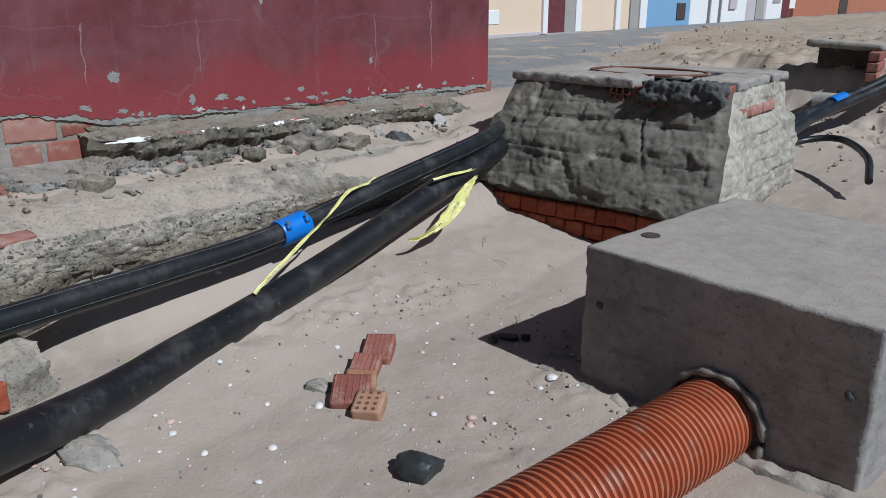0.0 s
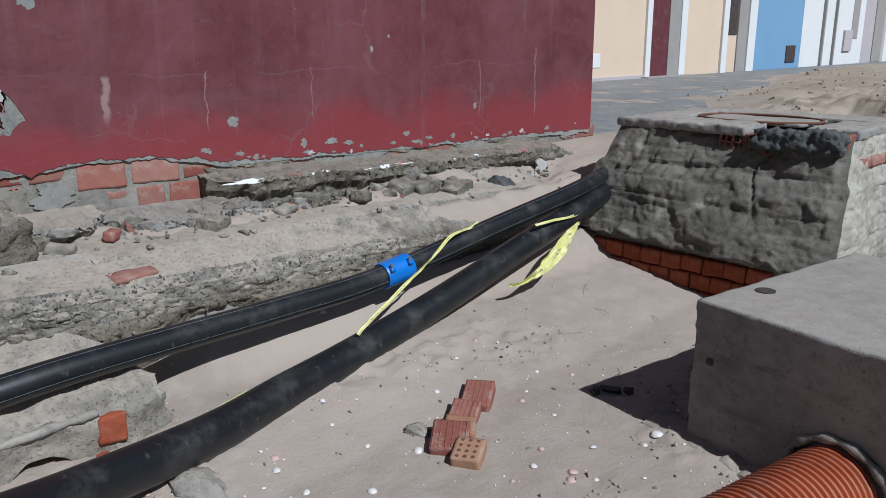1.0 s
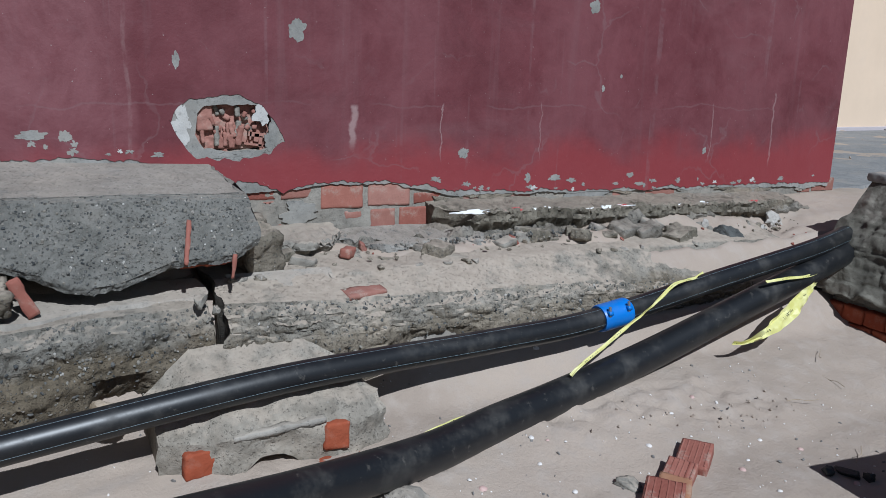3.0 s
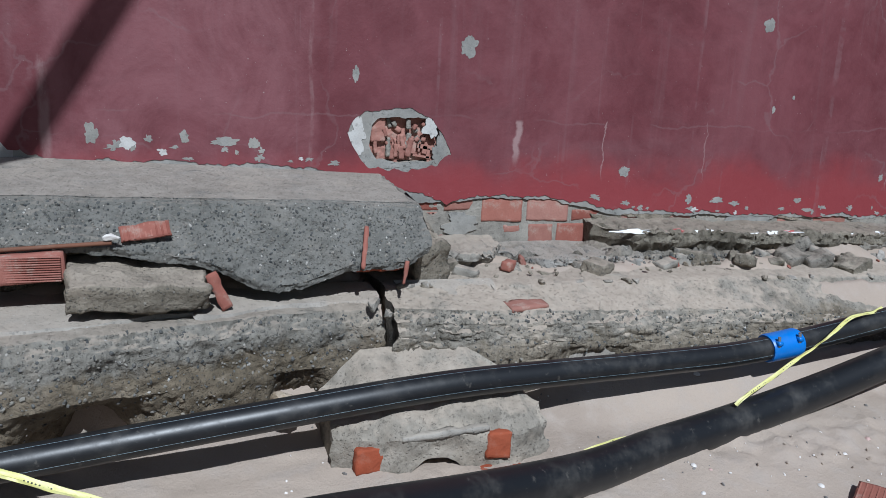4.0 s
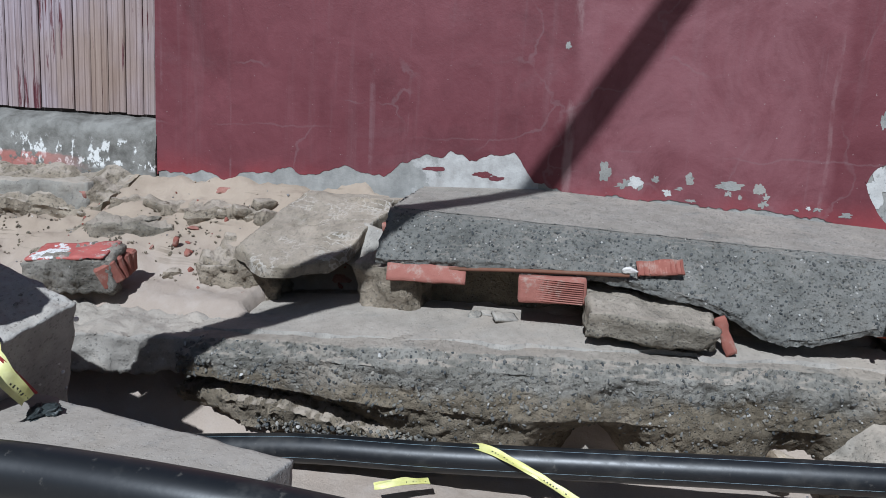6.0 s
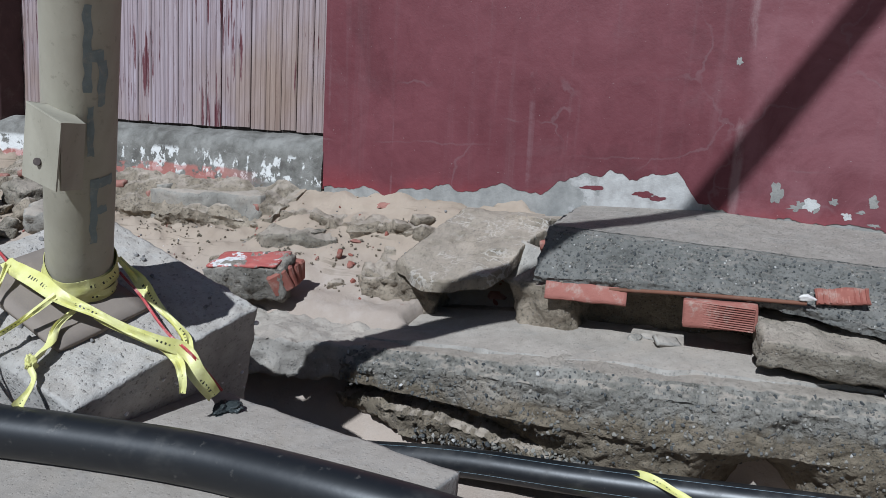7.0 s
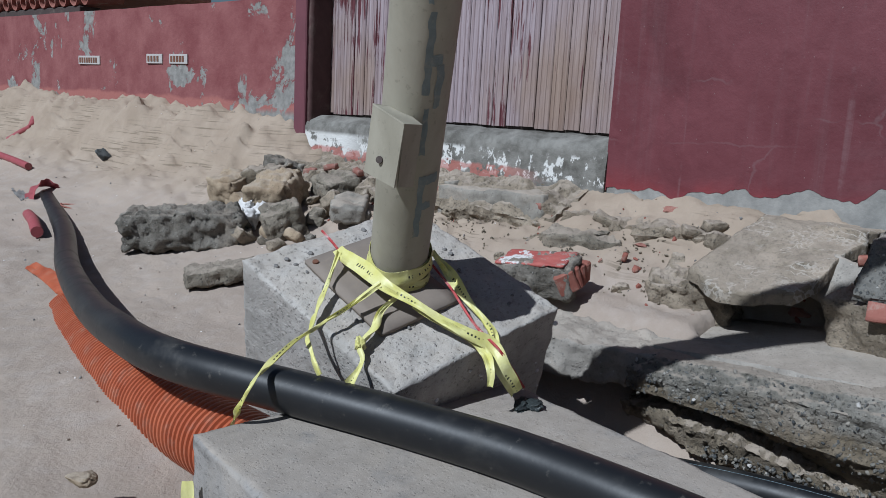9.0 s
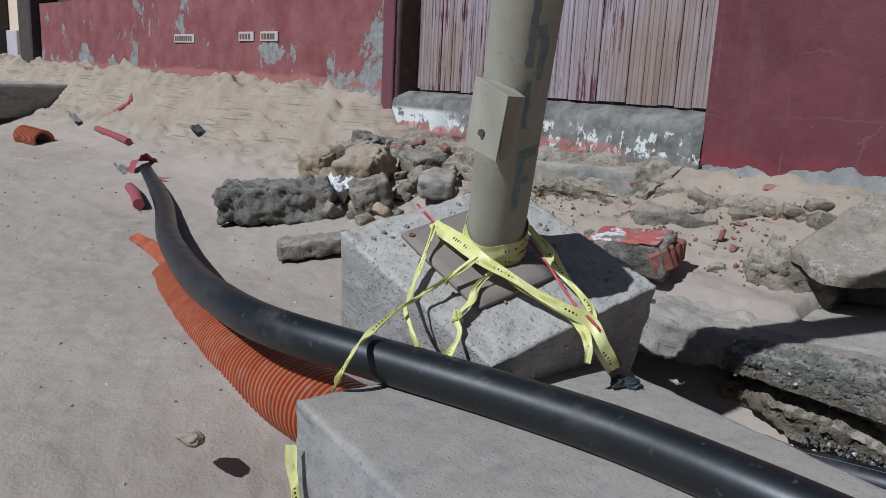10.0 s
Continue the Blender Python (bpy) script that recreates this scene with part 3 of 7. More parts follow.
def tube(path, radius, sides=24, hollow=0.0, arc=(0.0, 2 * math.pi)):
    """A pipe along a path; radius may be a function of the point's number; hollow: the wall's thickness, with open ends."""
    verts, faces = [], []
    rad = radius if callable(radius) else (lambda i: radius)
    fr = frames_along(path)
    rings = [(i, 1.0) for i in range(len(path))]
    if hollow:
        rings += [(i, 0.0) for i in reversed(range(len(path)))]
    for i, outer in rings:
        t, s, u = fr[i]
        r = rad(i) - (0.0 if outer else hollow)
        for k in range(sides):
            a = arc[0] + (arc[1] - arc[0]) * k / sides
            verts.append(path[i] + s * (r * math.cos(a)) + u * (r * math.sin(a)))
    n = len(rings)
    for i in range(n if hollow else n - 1):
        for k in range(sides):
            a, b = i * sides + k, i * sides + (k + 1) % sides
            c, d = ((i + 1) % n) * sides + (k + 1) % sides, ((i + 1) % n) * sides + k
            faces.append((a, d, c, b))
    if not hollow:
        faces.append(tuple(range(sides)))
        faces.append(tuple(range((n - 1) * sides, n * sides))[::-1])
    return mesh_of("tube", verts, faces, True, 50)


def ribbon(path, width, normals=None, thick=0.0012, crumple=0.004, seed=0, fold=0.0):
    """A strip of tape along a path, facing the given way."""
    verts, faces, uvs = [], [], []
    fr = frames_along(path)
    dist = 0.0
    w = width if callable(width) else (lambda q: width)
    for i, p in enumerate(path):
        if i:
            dist += (p - path[i - 1]).length
        nrm = Vector(normals(i / (len(path) - 1))) if normals else Vector((0, 0, 1))
        t = fr[i][0]
        s = t.cross(nrm).normalized()
        nn = s.cross(t)
        for k in range(5):
            f = k / 4 - 0.5
            c = crumple * noise.noise(Vector((dist * 14 + seed * 9, k * 0.8, seed)))
            q = p + s * (f * w(i / (len(path) - 1))) + nn * (c + fold * abs(f) * w(i / (len(path) - 1)))
            verts += [q + nn * thick / 2, q - nn * thick / 2]
            uvs += [(dist, k / 4)] * 2
    for i in range(len(path) - 1):
        for k in range(4):
            a, b, c, d = i * 10 + k * 2, i * 10 + k * 2 + 2, (i + 1) * 10 + k * 2 + 2, (i + 1) * 10 + k * 2
            faces += [(a, b, c, d), (a + 1, d + 1, c + 1, b + 1)]
        a, d = i * 10, (i + 1) * 10
        faces += [(a, d, d + 1, a + 1), (a + 8, a + 9, d + 9, d + 8)]
    me = mesh_of("ribbon", verts, faces, True, 60)
    uv = me.uv_layers.new(name="UVMap")
    for lo in me.loops:
        uv.data[lo.index].uv = uvs[lo.vertex_index]
    return me


def strip_solid(y0, y1, step, section, counts, bump=None, name="strip"):
    """A solid along y: section(y) gives the corners (x, z) of its closed outline, counts the pieces of each side; bump(p, side) moves a point outward."""
    n = max(2, round((y1 - y0) / step))
    verts, faces, m = [], [], sum(counts)
    for i in range(n + 1):
        y = y0 + (y1 - y0) * i / n
        cor = section(y)
        for s, c in enumerate(counts):
            a, b = cor[s], cor[(s + 1) % len(cor)]
            dx, dz = b[0] - a[0], b[1] - a[1]
            ln = math.hypot(dx, dz) or 1.0
            for k in range(c):
                f = k / c
                p = Vector((a[0] + dx * f, y, a[1] + dz * f))
                if bump:
                    h = bump(p, s, f)
                    p += Vector((dz / ln, 0, -dx / ln)) * h[0] + Vector((0, h[1], 0)) * (1 if i == n else -1 if i == 0 else 0)
                verts.append(p)
    for i in range(n):
        for k in range(m):
            faces.append((i * m + k, i * m + (k + 1) % m, (i + 1) * m + (k + 1) % m, (i + 1) * m + k))
    faces.append(tuple(range(m))[::-1])
    faces.append(tuple(range(n * m, (n + 1) * m)))
    return mesh_of(name, verts, faces, True, 45)


def blob(y, z, ry, rz, seed, x, thick=0.004, sides=26, rag=0.3):
    """A thin ragged patch on the wall plane at x, facing +x."""
    verts = [(x + thick, y, z)]
    for k in range(sides):
        a = 2 * math.pi * k / sides
        r = 1 + rag * noise.fractal(Vector((math.cos(a) * 1.6 + seed * 3.3, math.sin(a) * 1.6, seed)), 1.0, 2.0, 3) * 1.6
        verts.append((x + thick * 0.8, y + ry * r * math.cos(a), z + rz * r * math.sin(a)))
    faces = [(0, 1 + k, 1 + (k + 1) % sides) for k in range(sides)]
    base = len(verts)
    verts += [(x - 0.004, v[1], v[2]) for v in verts[1:]]
    faces += [(1 + k, base + k, base + (k + 1) % sides, 1 + (k + 1) % sides) for k in range(sides)]
    return mesh_of("patch", verts, faces)


# ---- ground ----
def lerp(a, b, t):
    return a + (b - a) * t


X_STOPS = (-3.90, -3.70, -3.45, -3.25, -3.08, -2.85, -2.55, -2.10, -1.50, -0.80)
TRENCH = (0.80, 0.72, 0.66, 0.58, 0.22, 0.20, 0.16, 0.07, 0.055, 0.05)
SLOPE = (1.10, 1.00, 0.86, 0.76, 0.69, 0.62, 0.53, 0.46, 0.42, 0.38)
FAR_LEFT = (1.38, 1.28, 0.91, 0.82, 0.74, 0.645, 0.58, 0.52, 0.48, 0.46)
RIGHT = (0.74, 0.73, 0.72, 0.70, 0.60, 0.40, 0.33, 0.30, 0.28, 0.27)


def road_edge(y):
    return np.interp(y, (5.5, 7.7, 11.2, 17.3, 22, 70), (-4.1, -4.3, -5.4, -7.5, -8.2, -8.3)) + 0.5 * fbm((0, y, 9), 0.35, 3) * smooth(26, 12, y)


def ground_z(x, y):
    wall_side = smooth(-2.75, -3.05, x)
    w = lerp(smooth(-2.0, -3.4, y), smooth(-1.5, -1.75, y), wall_side)
    z = lerp(np.interp(x, X_STOPS, TRENCH), np.interp(x, X_STOPS, SLOPE), w)
    z = lerp(z, np.interp(x, X_STOPS, FAR_LEFT) - 0.012 * max(-14.0, y + 6), smooth(-4.9, -6.4, y))
    z = lerp(z, np.interp(x, X_STOPS, RIGHT) + 0.02 * max(0.0, y - 5), smooth(4.0, 5.4, y))
    z += 0.04 * smooth(-2.45, -2.95, x) * smooth(-1.0, -1.7, y) * smooth(-3.4, -2.4, y) * (1 - smooth(-2.95, -3.2, x))
    z += 0.13 * smooth(-2.75, -3.0, x) * smooth(0.95, 1.4, y) * smooth(4.8, 4.0, y) * smooth(-3.3, -3.15, x)
    z += smooth(-3.1, -3.24, x) * smooth(0.6, 1.0, y) * smooth(4.7, 4.2, y) * smooth(-3.82, -3.66, x) * (0.005 + 0.07 * fbm((x * 1.5, y, 11), 2.2, 3))
    z -= 0.20 * smooth(-3.0, -3.1, x) * smooth(-3.6, -3.45, x) * smooth(-2.06, -1.96, y) * smooth(-1.48, -1.58, y)
    z -= 0.13 * smooth(-3.60, -3.72, x) * smooth(0.6, 0.8, y) * smooth(2.4, 2.0, y)
    z += smooth(-3.08, -3.2, x) * smooth(-1.75, -1.5, y) * smooth(0.55, 0.4, y) * (0.085 + 0.05 * fbm((x, y, 13), 2.5, 3)) * smooth(-3.75, -3.55, x)
    bank = smooth(8.3 - 0.2 * (x + 2), 9.0 - 0.2 * (x + 2), y + 0.7 * noise.noise(Vector((x * 0.9, y * 0.5, 3))))
    if bank > 0:
        z = lerp(z, 0.86 + 0.05 * fbm((x, y, 0), 0.5, 3), bank)
    if y > 5.4:
        e = road_edge(y)
        z = lerp(z, 0.74, smooth(e + 1.1, e + 0.1, x) * smooth(5.4, 6.0, y))
    return z


def ground_detail(x, y, z):
    d = 0.018 * fbm((x, y, 1), 1.1, 3) + 0.006 * fbm((x, y, 2), 6, 3)
    tread = smooth(0.05, 0.3, fbm((x, y, 7), 0.9, 2)) if -2.6 < x and 0.5 < y < 4 else 0.15
    d += (0.0022 + 0.019 * tread) * fbm((x, y, 3), 20, 3) + 0.026 * tread * fbm((x, y, 21), 7, 2)
    if x < -3.0 and y < -1.5:
        calm = 1 - 0.40 * smooth(-3.5, -3.2, y) * smooth(-1.9, -2.3, y)
        d += calm * (0.06 * fbm((x, y, 4), 2.6, 4) + 0.05 * fbm((x, y, 14), 8, 5)) * smooth(-2.9, -3.3, x)
        d -= 0.085 * smooth(-3.45, -3.65, x) * smooth(-5.5, -5.2, y) * smooth(-3.05, -3.3, y)
        if y < -5.2:
            s = smooth(-3.15, -3.5, x)
            d += 1.1 * s * (0.11 / 6.283) * math.sin((z + 0.06 * fbm((x, y, 15), 1.1, 3)) * 6.283 / 0.11) * smooth(-0.25, 0.15, fbm((x, y, 16), 1.3, 2))
            d += s * (0.05 * fbm((x * 0.3, y, 5), 2.2, 5) + 0.03 * fbm((z * 5, y * 0.5, 12), 3, 3) + 0.035 * fbm((x, y * 0.7, 6), 7, 5))
    if y > 7.2:
        d += 0.07 * fbm((x, y, 6), 1.7, 4) + 0.04 * fbm((x, y, 8), 6, 4)
    return d


def spread(*runs):
    out = []
    for a, b, step in runs:
        n = max(1, round((b - a) / step))
        out += [a + (b - a) * i / n for i in range(n)]
    return out + [runs[-1][1]]


gx = spread((-400, -40, 60), (-40, -10, 3), (-10, -4, 0.2), (-4, -0.5, 0.022), (-0.5, 2.5, 0.1), (2.5, 30, 3), (30, 400, 60))
gy = spread((-400, -40, 60), (-40, -16, 2), (-16, -6, 0.05), (-6, 5, 0.025), (5, 14, 0.06), (14, 60, 0.5), (60, 400, 50))
gv = []
for y in gy:
    for x in gx:
        z = ground_z(x, y)
        if -10 < x < 2.5 and -16 < y < 40:
            z += ground_detail(x, y, z)
        gv.append((x, y, z))
nx = len(gx)
gf = [(j * nx + i, j * nx + i + 1, (j + 1) * nx + i + 1, (j + 1) * nx + i) for j in range(len(gy) - 1) for i in range(nx - 1)]
tagged(part("ground", mesh_of("ground", gv, gf, True), SAND), "dry beige beach sand dug into a shallow trench", "sand", kind="structure")

# street surface beside the far houses, partly under drifted sand
rv, rf = [], []
ry = spread((5.55, 20, 0.4), (20, 70, 2))
for y in ry:
    edge = road_edge(y)
    for k, x in enumerate((-8.88, lerp(-8.88, edge, 0.4), lerp(-8.88, edge, 0.8), edge, edge + 0.02)):
        rv.append((x, y, (0.775 if k < 4 else 0.68) - (0.012 if k == 3 else 0)))
for j in range(len(ry) - 1):
    rf += [(j * 5 + k, j * 5 + k + 1, (j + 1) * 5 + k + 1, (j + 1) * 5 + k) for k in range(4)]
tagged(part("road", mesh_of("road", rv, rf), ASPHALT), "dusty grey street surface with drifted sand", "road", kind="structure")

# ---- red wall ----
WX = -3.91


def skin(y0, y1, dy, bottom, top, x, thick, hole=None):
    """A coat of plaster with a ragged lower edge, facing +x."""
    n = round((y1 - y0) / dy)
    verts, faces = [], []
    for j in range(n + 1):
        y = y0 + (y1 - y0) * j / n
        b = bottom(y)
        h = hole(y) if hole else None
        h = h or (b + 0.25, b + 0.25)
        for z in (b, h[0], h[1], top):
            wob = 0.0008 * noise.noise(Vector((y * 3, z * 3, 0)))
            verts += [(x + wob, y, z), (x - thick, y, z)]
    for j in range(n):
        a, b = j * 8, (j + 1) * 8
        faces += [(a, b, b + 2, a + 2), (a + 4, b + 4, b + 6, a + 6), (a, a + 1, b + 1, b)]
        if verts[a + 4][2] - verts[a + 2][2] > 1e-4 or verts[b + 4][2] - verts[b + 2][2] > 1e-4:
            faces += [(a + 2, b + 2, b + 3, a + 3), (a + 4, a + 5, b + 5, b + 4)]
    for j in (0, n):
        a = j * 8
        faces += [(a, a + 2, a + 3, a + 1), (a + 4, a + 6, a + 7, a + 5)]
    return mesh_of("skin", verts, faces)


def rag(y, seed, coarse=0.03, fine=0.012):
    return coarse * fbm((y, seed, 0), 5, 2) + fine * fbm((y, seed, 5), 28, 3)


def red_bottom(y):
    z = np.interp(y, (-2.95, -2.6, -2.2, -1.75, -1.6, -1.36, -1.05, -0.95, -0.85, -0.3, 0.35, 0.5, 0.8, 1.05, 1.25, 1.6, 2.0, 2.4, 3.2, 4.3, 5.4),
                  (1.12, 1.11, 1.185, 1.19, 1.26, 1.31, 1.32, 1.22, 1.17, 1.16, 1.14, 1.09, 1.02, 0.965, 1.00, 0.995, 0.92, 0.905, 0.87, 0.855, 0.83))
    return z + rag(y, 1, 0.055 if y < -0.9 else 0.022, 0.012 if y < -0.9 else 0.014)


def cement_bottom(y):
    z = np.interp(y, (-2.95, -1.6, -0.6, 0.6, 0.85, 1.25, 1.65, 2.0, 3.0, 4.3, 5.4), (0.95, 1.0, 1.05, 1.0, 0.955, 0.98, 0.975, 0.895, 0.865, 0.835, 0.79))
    return min(z + rag(y, 2, 0.018, 0.008), red_bottom(y) - 0.002)


def wall_hole(y):
    t = (y - 0.82) / 0.185
    if abs(t) >= 1:
        return None
    r = (1 - abs(t) ** 6) ** 0.5
    return 1.285 - 0.115 * r + 0.02 * fbm((y, 3, 0), 12, 3), 1.29 + 0.10 * r + 0.02 * fbm((y, 8, 0), 12, 3)


def paint_hole(y):
    t = (y - 0.795) / 0.268
    if abs(t) >= 1:
        return None
    r = (1 - abs(t) ** 7) ** 0.5
    lo = np.interp(y, (0.52, 0.56, 0.63, 0.80, 0.99, 1.065), (1.26, 1.19, 1.145, 1.125, 1.14, 1.235))
    hi = np.interp(y, (0.52, 0.56, 0.62, 0.80, 0.955, 1.0, 1.065), (1.34, 1.40, 1.42, 1.435, 1.40, 1.34, 1.25))
    mid = (lo + hi) / 2
    return mid + (lo - mid) * r + 0.035 * fbm((y, 4, 0), 10, 4), mid + (hi - mid) * r + 0.03 * fbm((y, 9, 0), 10, 4)


wall = thing("wall_west", "dark red painted masonry wall with flaking plaster along its foot", "wall", kind="structure")
part("masonry", box_bm(0.27, 8.32, 2.9, 0, (WX - 0.205, 1.22, 1.75)), MORTAR, wall, "rough mortar core of the wall")
part("render_coat", skin(-2.95, 5.38, 0.014, cement_bottom, 3.2, WX - 0.004, 0.06, wall_hole), RENDERC, wall, "grey cement render under the paint")
part("paint_coat", skin(-2.955, 5.39, 0.012, red_bottom, 3.2, WX, 0.012, paint_hole), RED, wall, "faded dark red paint with pale cracks")
part("mortar_bed", rough_box(0.05, 4.56, 0.40, 0.03, 0.004, 12, 8, 0.004), MORTAR, wall, "sandy mortar between the bricks", m=pose(WX - 0.044, 3.06, 0.80))
part("end_face", box_bm(0.33, 0.012, 2.35, 0, (WX - 0.17, 5.396, 2.02)), RED, wall)
part("end_face", box_bm(0.33, 0.012, 2.1, 0, (WX - 0.17, -2.961, 2.15)), RED, wall)
for k, (y, z, a, b) in enumerate(((1.138, 1.751, 0.045, 0.05), (2.973, 1.974, 0.035, 0.04), (0.561, 1.591, 0.017, 0.042), (2.099, 1.131, 0.036, 0.03), (-0.23, 1.273, 0.02, 0.025),
                                  (-0.05, 1.255, 0.05, 0.022), (0.08, 1.25, 0.025, 0.025), (3.08, 1.50, 0.012, 0.02), (-0.62, 1.28, 0.03, 0.04), (2.55, 0.97, 0.02, 0.03),
                                  (-0.48, 1.24, 0.035, 0.03), (2.75, 0.965, 0.04, 0.018), (3.35, 0.96, 0.03, 0.014), (4.0, 1.10, 0.018, 0.022), (3.218, 1.577, 0.01, 0.012), (-0.84, 1.855, 0.013, 0.018))):
    part("bare_patch", blob(y, z, a, b, k + 3, WX, 0.0012, 40, 0.3), RENDERC if k != 10 else WHITEP, wall, "bare grey plaster where paint has flaked")
fleck = random.Random(19)
for k in range(46):
    if k < 30:
        y = fleck.uniform(1.9, 5.2)
        z = red_bottom(y) + abs(fleck.gauss(0, 0.035)) + 0.006
    else:
        y = fleck.uniform(-0.72, 0.5)
        z = fleck.uniform(1.185, 1.275) - 0.03 * (y + 0.7)
    part("bare_patch", blob(y, z, fleck.uniform(0.006, 0.034), fleck.uniform(0.004, 0.016), k + 150, WX, 0.0012, 30, 0.6), WHITEP if k % 8 == 0 else RENDERC, wall)
part("white_plaster", skin(-2.90, -0.93, 0.012, lambda y: 1.05, 1.45, WX - 0.002, 0.012), BARED, wall, "pale plaster bared along the wall's foot")
for y, z, a, b, s in ((-1.45, 1.235, 0.05, 0.012, 1), (-1.2, 1.225, 0.05, 0.015, 2), (-1.14, 1.21, 0.04, 0.012, 4)):
    part("paint_scrap", blob(y, z, a, b, s + 40, WX - 0.0015, 0.001), RED, wall)

# exposed bricks under the plaster and inside the broken patch
BRICK_MESH = bpy.data.meshes.new("brick")
bm = box_bm(0.07, 0.262, 0.097, 0.003)
bm.to_mesh(BRICK_MESH)
bm.free()
rng = random.Random(4)
for k, (y0, y1, z0, z1) in enumerate(((1.255, 1.500, 0.850, 0.985), (1.520, 1.778, 0.850, 0.985), (1.795, 2.080, 0.850, 0.92), (1.535, 1.690, 0.715, 0.84), (1.708, 1.965, 0.712, 0.84), (1.385, 1.515, 0.785, 0.84), (0.842, 1.022, 0.915, 0.985), (1.04, 1.235, 0.915, 0.98))):
    part("brick", rough_box(0.07, y1 - y0 - 0.008, z1 - z0 - 0.006, 0.012, 0.002, 18, k + 3, 0.002, 0.006), DUSTB if k % 2 else BRICK, wall, m=pose(WX - 0.046 - rng.uniform(0, 0.008), (y0 + y1) / 2, (z0 + z1) / 2, rng.uniform(-1.5, 1.5), 0, rng.uniform(-2, 2)))
part("mortar_smear", blob(1.14, 0.85, 0.10, 0.06, 66, WX - 0.016, 0.010, 36, 0.4), RENDERC, wall, "ragged mortar smear over the bricks")
y = 2.10
while y < 5.25:
    part("brick", BRICK_MESH, rng.choice((BRICK, DUSTB, DUSTB)), wall, m=pose(WX - 0.050 - rng.uniform(0, 0.012), y + 0.13, 0.855 - 0.016 * (y - 2.1) + rng.uniform(-0.004, 0.004), rng.uniform(-2.5, 2.5), 0, rng.uniform(-3, 3)))
    y += 0.283

for k in range(26):
    y = rng.uniform(0.85, 5.1) if k < 3 else rng.uniform(1.9, 5.2)
    part("mortar_smear", blob(y, rng.uniform(0.79, 0.95) - 0.012 * (y - 1), rng.uniform(0.06, 0.22), rng.uniform(0.02, 0.05), k + 70, WX - 0.014, 0.008, 36, 0.5), rng.choice((MORTAR, RENDERC, OLD)), wall, "ragged mortar smear over the bricks")


def hollow_brick(w, h, d, nx, nz, wall_t=0.009, jitter=0):
    """A perforated brick seen from its end: thin walls round open cells; faces +x."""
    bm = bmesh.new()

    def bar(y, z, sy, sz):
        bmesh.ops.create_cube(bm, size=1.0, matrix=Matrix.Translation((0, y, z)) @ Matrix.Diagonal((d, sy, sz, 1)))
    r = random.Random(jitter)
    j = (lambda a: r.uniform(-a, a)) if jitter else (lambda a: 0.0)
    for i in range(nx + 1):
        bar(-w / 2 + w * i / nx + j(0.006), j(0.02), wall_t * (1 + j(0.5)), h * (1 + j(0.3)))
    for k in range(nz + 1):
        bar(j(0.02), -h / 2 + h * k / nz + j(0.006), w * (1 + j(0.25)), wall_t * (1 + j(0.5)))
    bmesh.ops.create_cube(bm, size=1.0, matrix=Matrix.Translation((-d / 2, 0, 0)) @ Matrix.Diagonal((0.01, w, h, 1)))
    return bm


part("hollow_brick", hollow_brick(0.22, 0.115, 0.04, 9, 3, 0.011), DUSTB, wall, m=pose(WX - 0.04, 0.955, 0.845, 2))
part("hollow_brick", hollow_brick(0.11, 0.05, 0.03, 4, 1, 0.016, 5), DUSTB, wall, m=pose(WX - 0.04, 0.925, 1.225, -8))
part("broken_brick", rough_box(0.05, 0.30, 0.016, 0.01, 0.004, 30, 6, 0.004), BRICK, wall, m=pose(WX - 0.04, 0.79, 1.402, -2))
part("broken_brick", rough_box(0.05, 0.075, 0.125, 0.01, 0.006, 30, 1, 0.006), DUSTB, wall, m=pose(WX - 0.045, 0.683, 1.33, 2))
part("back_wall", rough_box(0.02, 0.36, 0.22, 0.008, 0.010, 26, 2, 0.004), DUSTB, wall, m=pose(WX - 0.060, 0.82, 1.285))
shard = random.Random(15)
for k in range(34):
    y, z = shard.uniform(0.67, 0.97), shard.uniform(1.18, 1.37)
    tall = z < 1.27
    part("brick_shard", rough_box(shard.uniform(0.02, 0.04), shard.uniform(0.014, 0.03), shard.uniform(0.06, 0.10) if tall else shard.uniform(0.02, 0.05), 0.008, 0.005, 34, k, 0.004), DUSTB if k % 4 else MORTAR, wall, m=pose(WX - 0.045 + shard.uniform(-0.008, 0.012), y, z, shard.uniform(-16, 16) if tall else shard.uniform(-60, 60)))
for k, (y, z, a, b) in enumerate(((0.575, 1.30, 0.05, 0.09), (0.955, 1.345, 0.04, 0.05), (1.005, 1.225, 0.04, 0.06), (0.70, 1.155, 0.08, 0.022), (0.90, 1.155, 0.07, 0.02))):
    part("bared_plaster", blob(y, z, a, b, k + 120, WX - 0.0035, 0.0025, 40, 0.5), WHITEP if k < 2 else RENDERC, wall, "pale plaster round the broken hole")

# ---- raised concrete slab against the wall ----
SLAB_Y = (-1.5, -1.447, -1.15, -0.88, -0.63, -0.43, -0.21, -0.10, 0.0, 0.086, 0.18, 0.254, 0.377, 0.608, 0.66, 0.72)


